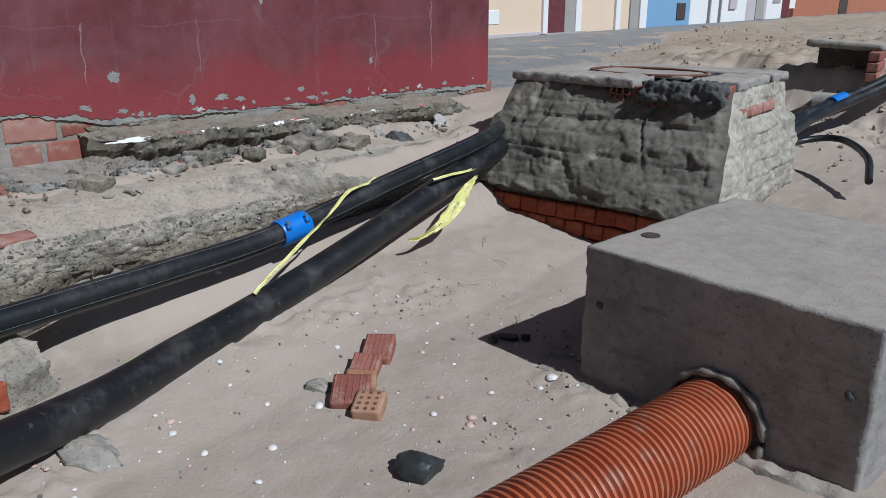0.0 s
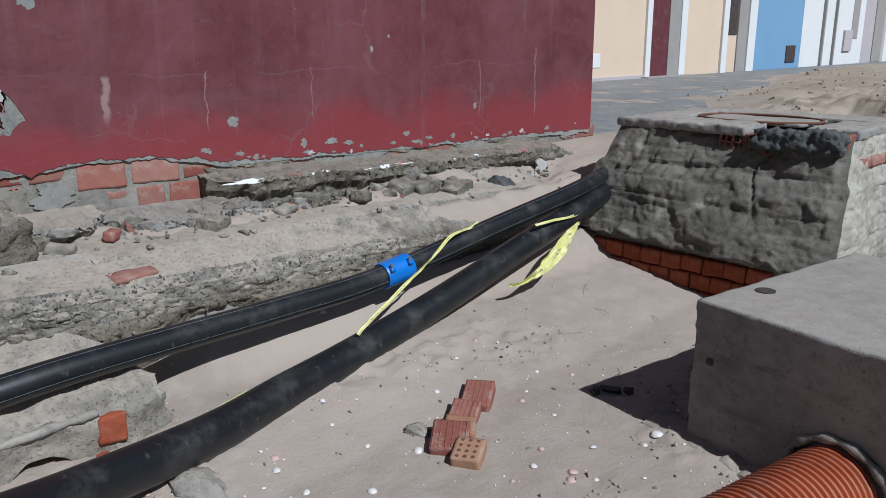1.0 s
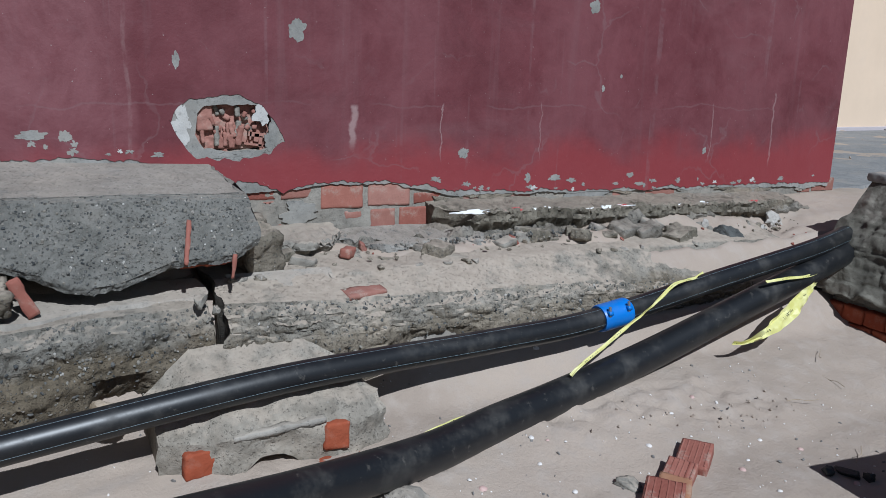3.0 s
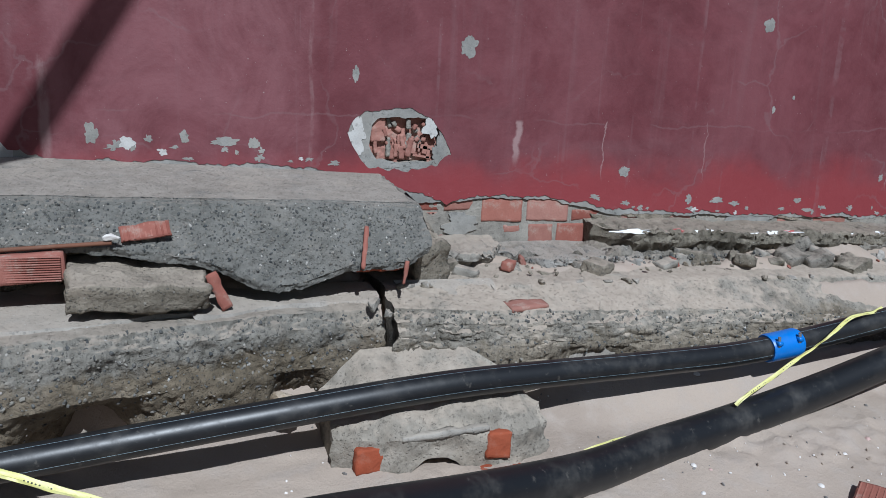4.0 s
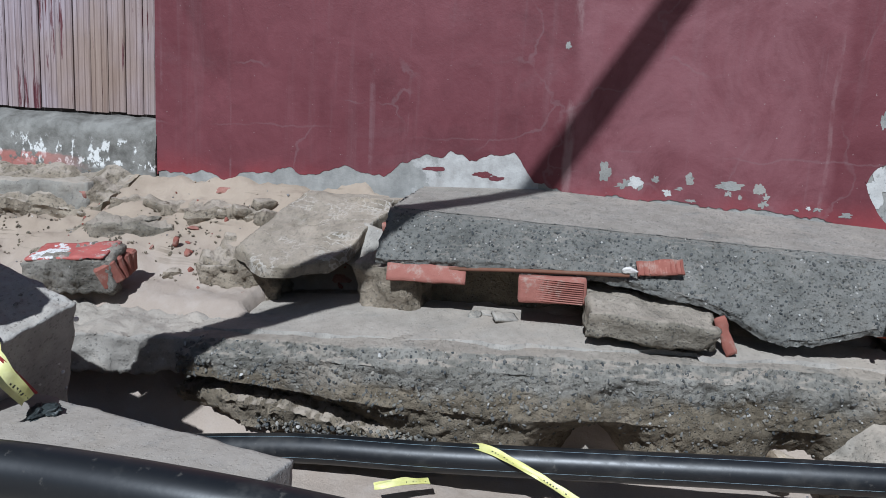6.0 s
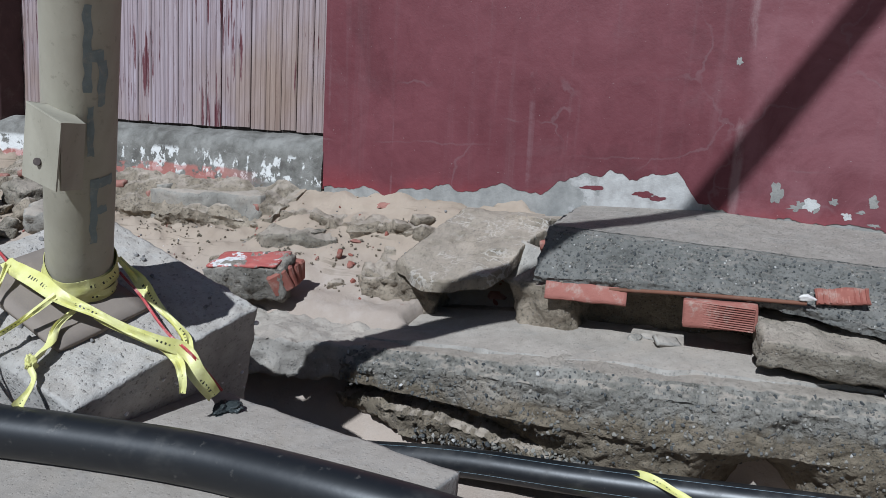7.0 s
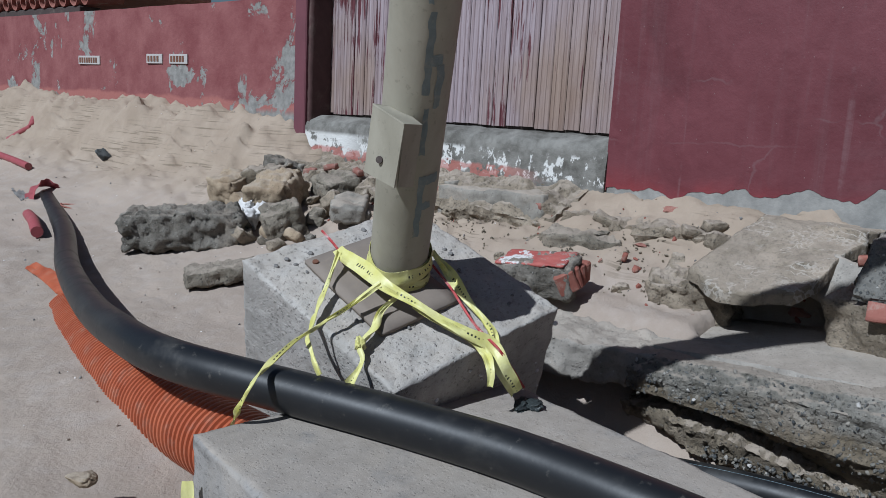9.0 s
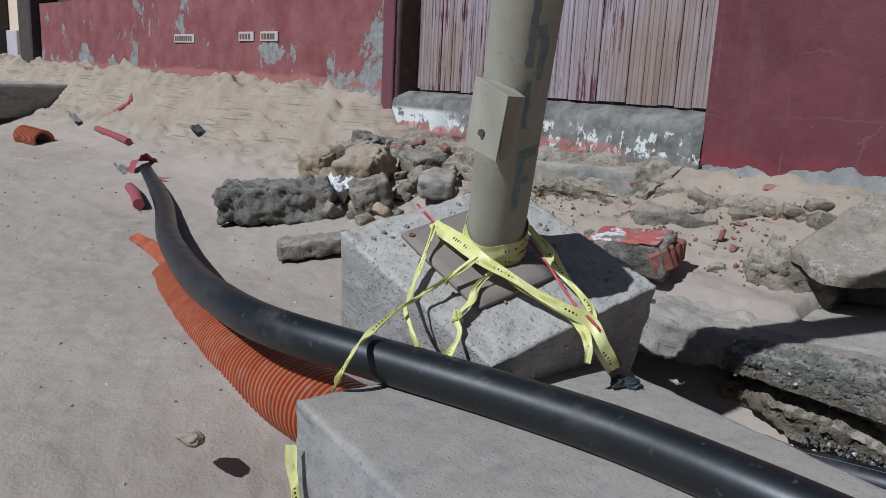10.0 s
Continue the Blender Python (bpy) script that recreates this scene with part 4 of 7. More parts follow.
def slab_section(y):
    zb = np.interp(y, SLAB_Y, (0.90, 0.89, 0.918, 0.92, 0.912, 0.888, 0.85, 0.806, 0.755, 0.735, 0.742, 0.768, 0.81, 0.815, 0.85, 0.88))
    zt = np.interp(y, (-1.5, 0.7), (1.108, 1.056))
    back = np.interp(y, (-1.5, -0.9, 0.7), (1.135, 1.165, 1.10))
    xf = np.interp(y, (-1.52, -1.46, 0.66, 0.71), (-3.30, -3.275, -3.262, -3.285))
    return [(-3.93, zb + 0.03), (-3.40, zb + 0.02), (xf + 0.14, zb), (xf + 0.15, zb + 0.03), (xf + 0.02, zt - 0.010), (xf - 0.004, zt + 0.002), (-3.93, back)]


def slab_bump(p, side, f):
    a = {2: 0.015, 3: 0.012, 4: 0.006, 5: 0.004, 0: 0.02, 1: 0.025}.get(side, 0.003)
    rough = 0.006 if side in (2, 3, 4) else 0.002
    return a * fbm(p, 7, 4) + 0.5 * a * fbm(p, 40, 3) + rough * (0.35 - abs(noise.noise(p * 46))) + rough * noise.noise(p * 85), 0.03 * fbm(p, 6, 4)


slab = thing("concrete_slab", "thick grey pebbly concrete slab broken along its front edge", "slab")
part("slab_body", strip_solid(-1.5, 0.70, 0.008, slab_section, (10, 6, 6, 32, 8, 30, 4), slab_bump), PEBBLY, slab)
part("worn_top", strip_solid(-1.49, 0.68, 0.03, lambda y: [(-3.92, slab_section(y)[6][1] - 0.01), (slab_section(y)[5][0] - 0.018 + 0.014 * fbm((y, 6, 6), 12, 4), slab_section(y)[5][1] - 0.012), (slab_section(y)[5][0] - 0.012 + 0.014 * fbm((y, 6, 6), 12, 4), slab_section(y)[5][1] + 0.006), (-3.92, slab_section(y)[6][1] + 0.010)],
                             (3, 2, 14, 1), lambda p, s, f: (0.004 * fbm(p, 9, 3), 0.02 * fbm(p, 8, 3))), SLABTOP, slab, "worn grey cement top with sand dust")

# ---- lower concrete ledge ----
def ledge_left(y):
    xf = np.interp(y, (-2.5, -2.28, -2.12, -1.5, -1.0, -0.6, -0.2, 0.1, 0.52), (-2.92, -2.76, -2.69, -2.66, -2.72, -2.80, -2.90, -2.98, -3.02))
    zt = np.interp(y, (-2.3, -1.6, -0.8, 0.52), (0.60, 0.665, 0.68, 0.66))
    under = 0.10 * smooth(0.2, 0.6, fbm((y, 0, 0), 2.2, 2)) + 0.05 + 0.10 * smooth(-1.1, -1.7, y)
    zb = np.interp(y, (-2.3, -1.9, -1.4, -1.0, 0.5), (0.44, 0.42, 0.32, 0.17, 0.15))
    cave = math.exp(-((y + 0.60) / 0.15) ** 2)
    under += 0.24 * cave
    zb += 0.10 * cave
    return [(-3.5, 0.3), (xf - under - 0.10, zb), (xf - under - 0.02, lerp(zb, 0.5, 0.4)), (xf - 0.02, lerp(zb, 0.5, 0.85)), (xf - 0.03, zt - 0.05), (xf - 0.09, zt - 0.005), (-3.34, zt + 0.035), (-3.6, zt + 0.03)]


def ledge_bump(p, side, f):
    a = {1: 0.036, 2: 0.040, 3: 0.034, 4: 0.022, 5: 0.010, 6: 0.010}.get(side, 0.01)
    q = Vector((p.x, p.y * 0.85, p.z * 1.2))
    lump = (0.006 * crumble(p, 9) + 0.004 * crumble(p, 24, 3.0)) if side in (2, 3, 4) else 0.0
    if p.y > 0.52:
        lump *= 1.7
    return lump + a * noise.fractal(q * 4.2, 0.95, 2.1, 6) + (0.006 if side in (1, 2, 3, 4) else 0.003) * (noise.noise(p * 33) + 0.6 * noise.noise(p * 71)), 0.05 * fbm(p, 7, 4)


def ledge_right(y):
    xf = np.interp(y, (0.54, 1.0, 1.6, 2.4, 3.2, 4.0), (-3.04, -3.0, -3.0, -3.02, -3.06, -3.12))
    zt = np.interp(y, (0.54, 1.2, 2.2, 3.0, 4.0), (0.65, 0.62, 0.565, 0.50, 0.44))
    return [(-3.6, 0.3), (xf - 0.10, 0.14), (xf - 0.02, 0.28), (xf + 0.02, zt - 0.14), (xf - 0.01, zt - 0.04), (xf - 0.07, zt), (-3.28, np.interp(y, (0.5, 2.2, 4.0), (0.70, 0.665, 0.62))), (-3.65, np.interp(y, (0.5, 4.0), (0.72, 0.70)))]


ledge = thing("concrete_ledge", "old crumbling earth-stained concrete ledge along the trench", "ledge")
part("ledge_earth", strip_solid(-2.45, 0.50, 0.010, ledge_left, (6, 10, 14, 22, 10, 18, 8, 4), ledge_bump), LEDGEM, ledge, "grey pebbly concrete over brown earth")
part("gravel_layer", strip_solid(-2.2, -1.12, 0.010, lambda y: [(-3.1, 0.12), (-2.80 + 0.05 * fbm((y, 3, 9), 3, 3), np.interp(y, (-2.2, -1.85, -1.1), (0.34, 0.29, 0.22))), (-2.76 + 0.05 * fbm((y, 3, 9), 3, 3), np.interp(y, (-2.2, -1.75, -1.3, -1.1), (0.40, 0.39, 0.31, 0.24))), (-2.9, np.interp(y, (-2.2, -1.75, -1.3, -1.1), (0.46, 0.44, 0.35, 0.26))), (-3.1, 0.46)], (4, 6, 8, 6, 3), lambda p, s, f: (0.018 * noise.fractal(p * 7, 0.9, 2.1, 5) + 0.012 * crumble(p, 12) + 0.006 * crumble(p, 34), 0.05 * fbm(p, 6, 3))), EARTH, ledge, "dark gravelly layer under the ledge")
part("ledge_body", strip_solid(0.545, 4.05, 0.013, ledge_right, (6, 8, 14, 20, 9, 16, 8, 4), ledge_bump), LEDGER, ledge)
for k, (y0, y1, a, b) in enumerate(((-2.42, -0.15, 0.07, 0.02), (-0.2, 0.48, 0.04, 0.0), (0.6, 1.1, 0.09, 0.01))):
    sec = ledge_left if y1 < 0.5 else ledge_right
    part("cement_topping", strip_solid(y0, y1, 0.025, lambda y, sec=sec, a=a: [(-3.33, sec(y)[6][1] - 0.02), (sec(y)[5][0] - a - 0.04 * fbm((y, 3, 1), 4, 3), sec(y)[5][1] - 0.02), (sec(y)[5][0] - a - 0.02 - 0.04 * fbm((y, 3, 1), 4, 3), sec(y)[5][1] + 0.018), (-3.33, sec(y)[6][1] + 0.014)],
                                       (3, 2, 10, 2), lambda p, s, f: (0.008 * fbm(p, 8, 3), 0.05 * fbm(p, 5, 3))), TOPCEM, ledge, "pale sandy cement topping")

# rubble footing between ledge and brickwork
def footing_section(y):
    zt = np.interp(y, (0.66, 1.2, 1.8, 2.1, 3.0, 4.5), (0.72, 0.70, 0.70, 0.80, 0.80, 0.77))
    xf = -3.64 + 0.05 * fbm((y, 1, 1), 3, 3)
    return [(-3.95, 0.5), (xf - 0.06, 0.55), (xf + 0.04, 0.66), (xf + 0.03, 0.74), (xf - 0.10, zt - 0.02), (-3.86, zt + 0.02), (-3.95, zt)]


footing = thing("rubble_footing", "crumbling rubble and mortar footing under the brickwork", "rubble")
part("footing_body", strip_solid(0.66, 4.75, 0.015, footing_section, (3, 5, 6, 7, 9, 2, 4), lambda p, s, f: ((0.06 if s < 4 else 0.016) * noise.fractal(Vector((p.x, p.y, p.z * 2)) * 6, 0.8, 2.1, 6) + 0.025 * (0.3 - abs(noise.noise(p * 17))), 0.04 * fbm(p, 5, 3))), FOOTM, footing)

def broken_layer(name, y0, y1, xb, xf, z, h, rag_x, seed, mat, label, drop=0.0):
    """A thin broken course that sticks out of the footing with a ragged front."""
    def sec(y):
        f = xf + rag_x * noise.fractal(Vector((y * 3.1, seed, 0)), 0.7, 2.1, 5) - 0.24 * (1 - smooth(y0, y0 + 0.22, y)) ** 2 - 0.24 * (1 - smooth(y1, y1 - 0.22, y)) ** 2
        zz = z - drop * (y - y0) + 0.015 * fbm((y, seed, 2), 3, 3)
        return [(xb, zz - h), (f - 0.03 - 0.25 * h, zz - h), (f + 0.005, zz - h * 0.45), (f, zz - 0.004), (f - 0.035, zz), (xb, zz + 0.01)]
    return part(name, strip_solid(y0, y1, 0.012, sec, (3, 4, 4, 3, 8, 2), lambda p, s, f: (0.010 * noise.fractal(p * 14, 0.8, 2.1, 5) + (0.014 * crumble(p, 13, seed) + 0.007 * crumble(p, 34, seed) if s in (0, 1, 2, 3) else 0.011 * crumble(p, 16, seed)), 0.03 * fbm(p, 8, 3))), mat, footing, label)


broken_layer("broken_course", 1.88, 4.75, -3.93, -3.58, 0.862, 0.14, 0.05, 1, COURSE, "thick broken mortar course", 0.030)
broken_layer("broken_course", 0.82, 1.30, -3.93, -3.50, 0.775, 0.07, 0.05, 2, MORTAR, "")
broken_layer("broken_course", 1.28, 2.15, -3.93, -3.50, 0.735, 0.10, 0.06, 3, SLABTOP, "pale course of bare aggregate")
broken_layer("broken_course", 2.0, 3.2, -3.9, -3.52, 0.70, 0.07, 0.08, 4, FOOTM, "dark crumbling rubble course", 0.01)
broken_layer("broken_course", 0.75, 1.6, -3.9, -3.44, 0.695, 0.05, 0.08, 5, COURSE, "")
broken_layer("broken_course", 2.9, 4.4, -3.9, -3.50, 0.68, 0.06, 0.12, 6, FOOTM, "", 0.03)
broken_layer("broken_course", 0.62, 1.5, -3.4, -3.00, 0.585, 0.08, 0.05, 8, LEDGER, "", 0.03)

# ---- precast concrete boxes ----
def precast(corner_a, corner_b, corner_c, z0, z1, seed):
    """A concrete box from three top corners: a to b is its front, b to c its side."""
    a, b, c = (Vector((*p, 0)) for p in (corner_a, corner_b, corner_c))
    ex, ey = b - a, c - b
    bm = rough_box(1, 1, 1, 0.0125, 0.0012, 16, seed, 0.003, 0.012, edge_k=40.0)
    mid = (a + c) / 2
    for v in bm.verts:
        p = v.co.copy()
        v.co = mid + ex * p.x + ey * p.y + Vector((0, 0, z0 + (z1 - z0) * (p.z + 0.5)))
    return bm


boxr = thing("concrete_box", "grey precast concrete drain box half sunk in sand", "concrete box", "precast drain boxes")
part("box_body", precast((-1.355, 2.53), (-0.30, 2.365), (-0.13, 3.47), -0.15, 0.62, 1), BOX, boxr)
# No opening is cut: a dark disc stands for the hole's shade.
part("lifting_hole", tube([Vector((-1.218, 2.80, 0.6175)), Vector((-1.218, 2.80, 0.6235))], 0.037, 24), DARK, boxr, "dark disc for the shade in a round hole in the top")
# Tie holes are solid dark lumps; their colour stands for the shade inside.
for x, z in ((-1.275, 0.40), (-0.365, 0.385)):
    yf = 2.53 - 0.156 * (x + 1.355)
    part("tie_hole", rock((0.026, 0.010, 0.026), int(x * 50) + 90, cuts=2), DARKLUMP, boxr, "dark lump for the shade in a rusty tie hole", m=pose(x, yf - 0.004, z))
part("mortar_collar", tube(spline([(-0.775 + 0.178 * math.cos(a), 2.425 - 0.156 * 0.178 * math.cos(a), 0.125 + 0.178 * math.sin(a)) for a in np.linspace(-0.4, math.pi + 0.4, 15)], 0.02), lambda i: 0.014 + 0.005 * math.sin(i * 1.7), 10), MORTAR, boxr, "rough mortar ring round the pipe")
# Dark disc on the box front: paints the shade in the gap round the pipe.
part("pipe_opening", tube([Vector((-0.768, 2.437, 0.13)), Vector((-0.7685, 2.4335, 0.13))], 0.182, 32), DARKLUMP, boxr, "dark disc for the shade in the gap round the pipe's mouth")
part("mortar_skirt", strip_solid(-0.70, 0.62, 0.02, lambda y: [(-0.05, -0.06), (0.07 + 0.02 * fbm((y, 5, 5), 8, 3), -0.04), (0.045, 0.006 + 0.02 * fbm((y, 6, 5), 8, 3)), (-0.05, 0.035)], (2, 3, 4, 2), lambda p, s, f: (0.02 * fbm(p, 14, 3), 0)), MORTAR, boxr, "crumbled mortar along the foot",
     m=pose(-0.83, 2.425, 0.05, 0, 0, -98.5))

boxl = thing("concrete_box", "grey precast concrete drain box under a black pipe", "concrete box", "precast drain boxes")
part("box_body", precast((-1.095, -2.57), (-2.06, -2.385), (-1.85, -1.33), -0.05, 0.657, 2), BOX, boxl)

# ---- corrugated orange drain pipes ----
def corrugated(points, r, pitch=0.026):
    path = spline(points, pitch / 5)
    total, cum = 0.0, [0.0]
    for a, b in zip(path, path[1:]):
        total += (b - a).length
        cum.append(total)
    even = [Vector([np.interp(d, cum, [p[k] for p in path]) for k in range(3)]) for d in np.arange(0, total, pitch / 5)]
    return tube(even, lambda i: (r - 0.001, r, r - 0.001, r - 0.015, r - 0.015)[i % 5], 44, 0.017)


orange = thing("corrugated_pipe", "orange corrugated plastic drain pipe half buried in sand", "pipe", "corrugated drain pipes")
part("pipe_wall", corrugated([(-0.765, 2.52, 0.125), (-0.90, 1.85, 0.11), (-1.05, 1.2, 0.08), (-1.2, 0.4, 0.05), (-1.35, -0.5, 0.05), (-1.42, -1.35, 0.07)], 0.152), ORANGE, orange)
orange2 = thing("corrugated_pipe", "orange corrugated plastic drain pipe curving away under a black pipe", "pipe", "corrugated drain pipes")
part("pipe_wall", corrugated([(-1.38, -2.40, 0.45), (-1.395, -2.9, 0.44), (-1.47, -3.5, 0.405), (-1.65, -4.30, 0.375), (-1.80, -4.78, 0.36)], 0.132), ORANGE, orange2)
part("torn_end", ribbon(spline([(-1.74, -4.55, 0.50), (-1.80, -4.90, 0.495), (-1.85, -5.2, 0.49), (-1.88, -5.48, 0.485)], 0.03), lambda f: 0.12 * (1 - 0.5 * f), lambda f: (0.5, 0.0, 0.8), thick=0.006, crumple=0.02, seed=91), ORANGE, orange2, "torn flap at the pipe's end")

# ---- black polyethylene pipes ----
thin = thing("water_pipe", "black polyethylene pipe with pale stripes and a blue coupling", "pipe", "black pipes")
THIN = spline([(-2.62, -2.6, 0.15), (-2.645, -2.0, 0.235), (-2.655, -1.6, 0.288), (-2.66, -1.1, 0.325), (-2.68, -0.08, 0.415), (-2.71, 0.6, 0.46), (-2.76, 1.1, 0.452), (-2.80, 1.64, 0.44), (-2.82, 2.2, 0.452), (-2.83, 3.03, 0.562), (-2.86, 3.75, 0.645), (-2.95, 4.2, 0.68), (-3.08, 4.7, 0.70)], 0.03)
part("pipe_wall", tube(THIN, 0.054, 32), PIPE, thin)


def surface_line(path, r, angle):
    return [p + s * (r * math.cos(angle)) + u * (r * math.sin(angle)) for p, (t, s, u) in zip(path, frames_along(path))]


for a in (72, -14, 165):
    part("stripe", tube(surface_line(THIN, 0.0537, radians(a)), 0.0005, 6), STRIPE, thin, "thin pale printed stripe")
fr_i = min(range(len(THIN)), key=lambda i: abs(THIN[i].y - 2.30))
c_path = THIN[fr_i - 3: fr_i + 4]
coupling = part("coupling", tube([c_path[0], c_path[0].lerp(c_path[1], 0.3)] + c_path[1:-1] + [c_path[-1].lerp(c_path[-2], 0.3), c_path[-1]], lambda i: 0.062 if i in (0, 8) else 0.066, 32), BLUE, thin, "blue plastic repair coupling")
t, s, u = frames_along(THIN)[fr_i]
for along in (-0.06, 0.055):
    for side in (1,):
        c = THIN[fr_i] + t * along + s * 0.058 + u * 0.040
        part("bolt", tube([c - u * 0.018, c + u * 0.03], 0.007, 8), STEEL, coupling, "small zinc bolt")
        part("lug", rough_box(0.03, 0.026, 0.02, 0.008, 0.001, 20, 3, 0.005), BLUE, coupling, m=Matrix.Translation(c))

thick = thing("main_pipe", "thick black polyethylene pipe laid over a concrete box and sand", "pipe", "black pipes")
THICK = spline([(-2.78, -7.35, 0.60), (-2.35, -6.1, 0.565), (-1.90, -5.05, 0.56), (-1.50, -3.97, 0.635), (-1.31, -3.33, 0.70), (-1.26, -2.92, 0.725), (-1.375, -2.46, 0.718), (-1.455, -2.13, 0.714), (-1.503, -1.80, 0.714), (-1.515, -1.35, 0.705), (-1.57, -0.85, 0.65),
                (-1.76, -0.35, 0.54), (-2.02, 0.15, 0.40), (-2.26, 0.62, 0.265), (-2.425, 1.10, 0.195), (-2.555, 1.5, 0.185), (-2.655, 1.95, 0.20), (-2.725, 2.5, 0.275), (-2.78, 3.1, 0.395), (-2.83, 3.7, 0.515), (-2.92, 4.2, 0.585), (-3.05, 4.7, 0.60)], 0.04)
part("pipe_wall", tube(THICK, lambda i: 0.063 + 0.015 * smooth(-1.2, 1.0, THICK[i].y) - 0.006 * smooth(1.8, 3.5, THICK[i].y), 36), PIPE, thick)

# ---- brick manhole chamber ----
def chamber_relief(u, v, seed):
    """Outward relief of brick courses under lumpy plaster."""
    u, v = u + 0.03 * noise.noise(Vector((u * 3, v * 3, seed))), v + 0.022 * noise.noise(Vector((u * 2.2, v * 4, seed + 2)))
    row = math.floor(v / 0.105)
    du = (u / 0.25 + 0.5 * (row % 2)) % 1.0
    dv = (v / 0.105) % 1.0
    joint = smooth(0.0, 0.05, min(du, 1 - du)) * smooth(0.0, 0.12, min(dv, 1 - dv))
    per = noise.noise(Vector((row * 3.7 + math.floor(u / 0.25 + 0.5 * (row % 2)) * 1.3, row * 1.9, seed)))
    cover = smooth(-0.3, 0.15, fbm((u, v, seed), 2.3, 3))
    step = 0.012 * math.sin(row * 2.4 + seed) * (1 - 0.5 * cover)
    smear = 0.016 * smooth(-0.05, 0.12, fbm((u * 0.8, v * 1.3, seed + 6), 3.1, 4))
    crack = 0.03 * smooth(0.010, 0.0, abs(u - 1.10 - 0.10 * noise.noise(Vector((v * 5, seed, 1))))) * smooth(0.25, 0.35, v)
    return (joint * 0.011 + per * 0.012) * (1 - 0.75 * cover) + step + smear - crack + 0.009 * fbm((u * 0.7, v * 1.5, seed + 4), 4, 4) + 0.004 * crumble((u * 0.6, v * 1.4, seed), 9) + 0.006 * fbm((u, v, seed + 9), 24, 4)


CH = {"f0": Vector((-3.01, 4.05, 0.34)), "f1": Vector((-1.42, 4.05, 0.30)), "t0": Vector((-2.96, 4.40, 1.0)), "t1": Vector((-1.53, 4.50, 1.0)),
      "b1": Vector((-1.45, 5.62, 0.30)), "u1": Vector((-1.56, 5.55, 1.0)), "b0": Vector((-3.0, 5.5, 0.3)), "u0": Vector((-3.0, 5.45, 1.0))}


def chamber_side(p00, p10, p01, p11, seed, ragged=0.0, step=0.012):
    w, h = (p10 - p00).length, (p01 - p00).length
    nu, nv = round(w / step), round(h / step)
    nrm = (p10 - p00).cross(p01 - p00).normalized()
    verts, faces = [], []
    for j in range(nv + 1):
        for i in range(nu + 1):
            u, v = i / nu, j / nv
            p = p00.lerp(p10, u).lerp(p01.lerp(p11, u), v)
            low = (1 - v) ** 6 * ragged * (0.5 + fbm((u * w, 2, seed), 5, 3))
            edge = smooth(0, 0.05, u) * smooth(0, 0.05, 1 - u)
            p = p + nrm * (chamber_relief(u * w, v * h, seed) * edge) + Vector((0, 0, low))
            out = Vector((p.x + 2.25, p.y - 4.95, 0)).normalized()
            p = p + out * (0.045 * smooth(0.70, 0.63, v + 0.05 * noise.noise(p * 2.3)) * smooth(-0.1, 0.3, v) - 0.012 + 0.018 * fbm(p, 5, 4))
            if seed == 1:
                p = p + Vector((-0.035 * math.sin(math.pi * v) * (1 - u) ** 6, 0, 0))
            verts.append(p)
    for j in range(nv):
        for i in range(nu):
            a = j * (nu + 1) + i
            faces.append((a, a + 1, a + nu + 2, a + nu + 1))
    return mesh_of("side", verts, faces, True)


chamber = thing("manhole_chamber", "square brick manhole chamber smeared with grey plaster, its top broken", "manhole")
core = bmesh.new()
cv = [core.verts.new(CH[k] + (CH[k] - Vector((-2.25, 4.95, CH[k].z))) * -0.05) for k in ("f0", "f1", "b1", "b0", "t0", "t1", "u1", "u0")]
for q in ((3, 2, 1, 0), (4, 5, 6, 7), (0, 1, 5, 4), (1, 2, 6, 5), (2, 3, 7, 6), (3, 0, 4, 7)):
    core.faces.new([cv[k] for k in q])
part("core", core, MORTAR, chamber)
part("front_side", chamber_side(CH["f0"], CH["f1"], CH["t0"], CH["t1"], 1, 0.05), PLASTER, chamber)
part("sunny_side", chamber_side(CH["f1"], CH["b1"], CH["t1"], CH["u1"], 2, 0.0), SUNLITPL, chamber, "cream plaster over brick courses, paled for the sun on it")
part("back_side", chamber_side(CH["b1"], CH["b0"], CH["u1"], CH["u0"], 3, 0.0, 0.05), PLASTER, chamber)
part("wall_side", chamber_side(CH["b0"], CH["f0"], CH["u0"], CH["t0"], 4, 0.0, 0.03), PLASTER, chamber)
for k, (x0, x1, y0, y1) in enumerate(((-2.98, -2.10, 4.38, 4.70), (-2.98, -2.70, 4.70, 5.46), (-2.70, -1.54, 5.22, 5.56), (-1.85, -1.55, 4.62, 5.22))):
    part("cap", rough_box(x1 - x0 - 0.004, y1 - y0 - 0.004, 0.06, 0.014, 0.006, 16, k + 5, 0.006, 0.025), BOX, chamber, "worn concrete cap", m=pose((x0 + x1) / 2, (y0 + y1) / 2, 1.025 - 0.003 * k))
part("manhole_frame", tube(spline([(-2.28 + 0.40 * math.cos(a), 4.96 + 0.25 * math.sin(a), 1.046) for a in np.linspace(0, 6.28, 17)], 0.05), 0.009, 8), RUST, chamber, "rusty iron manhole rim")
part("manhole_lid", rough_box(0.72, 0.40, 0.02, 0.04, 0.003, 8, 9, 0.008), BOX, chamber, "sandy manhole cover", m=pose(-2.28, 4.96, 1.035))
part("mortar_lump", rough_box(0.48, 0.22, 0.12, 0.012, 0.03, 16, 12, 0.02), DARKLUMP, chamber, "dark crumbling mortar in the broken corner", m=pose(-1.80, 4.475, 0.975, -10, 0, 4))
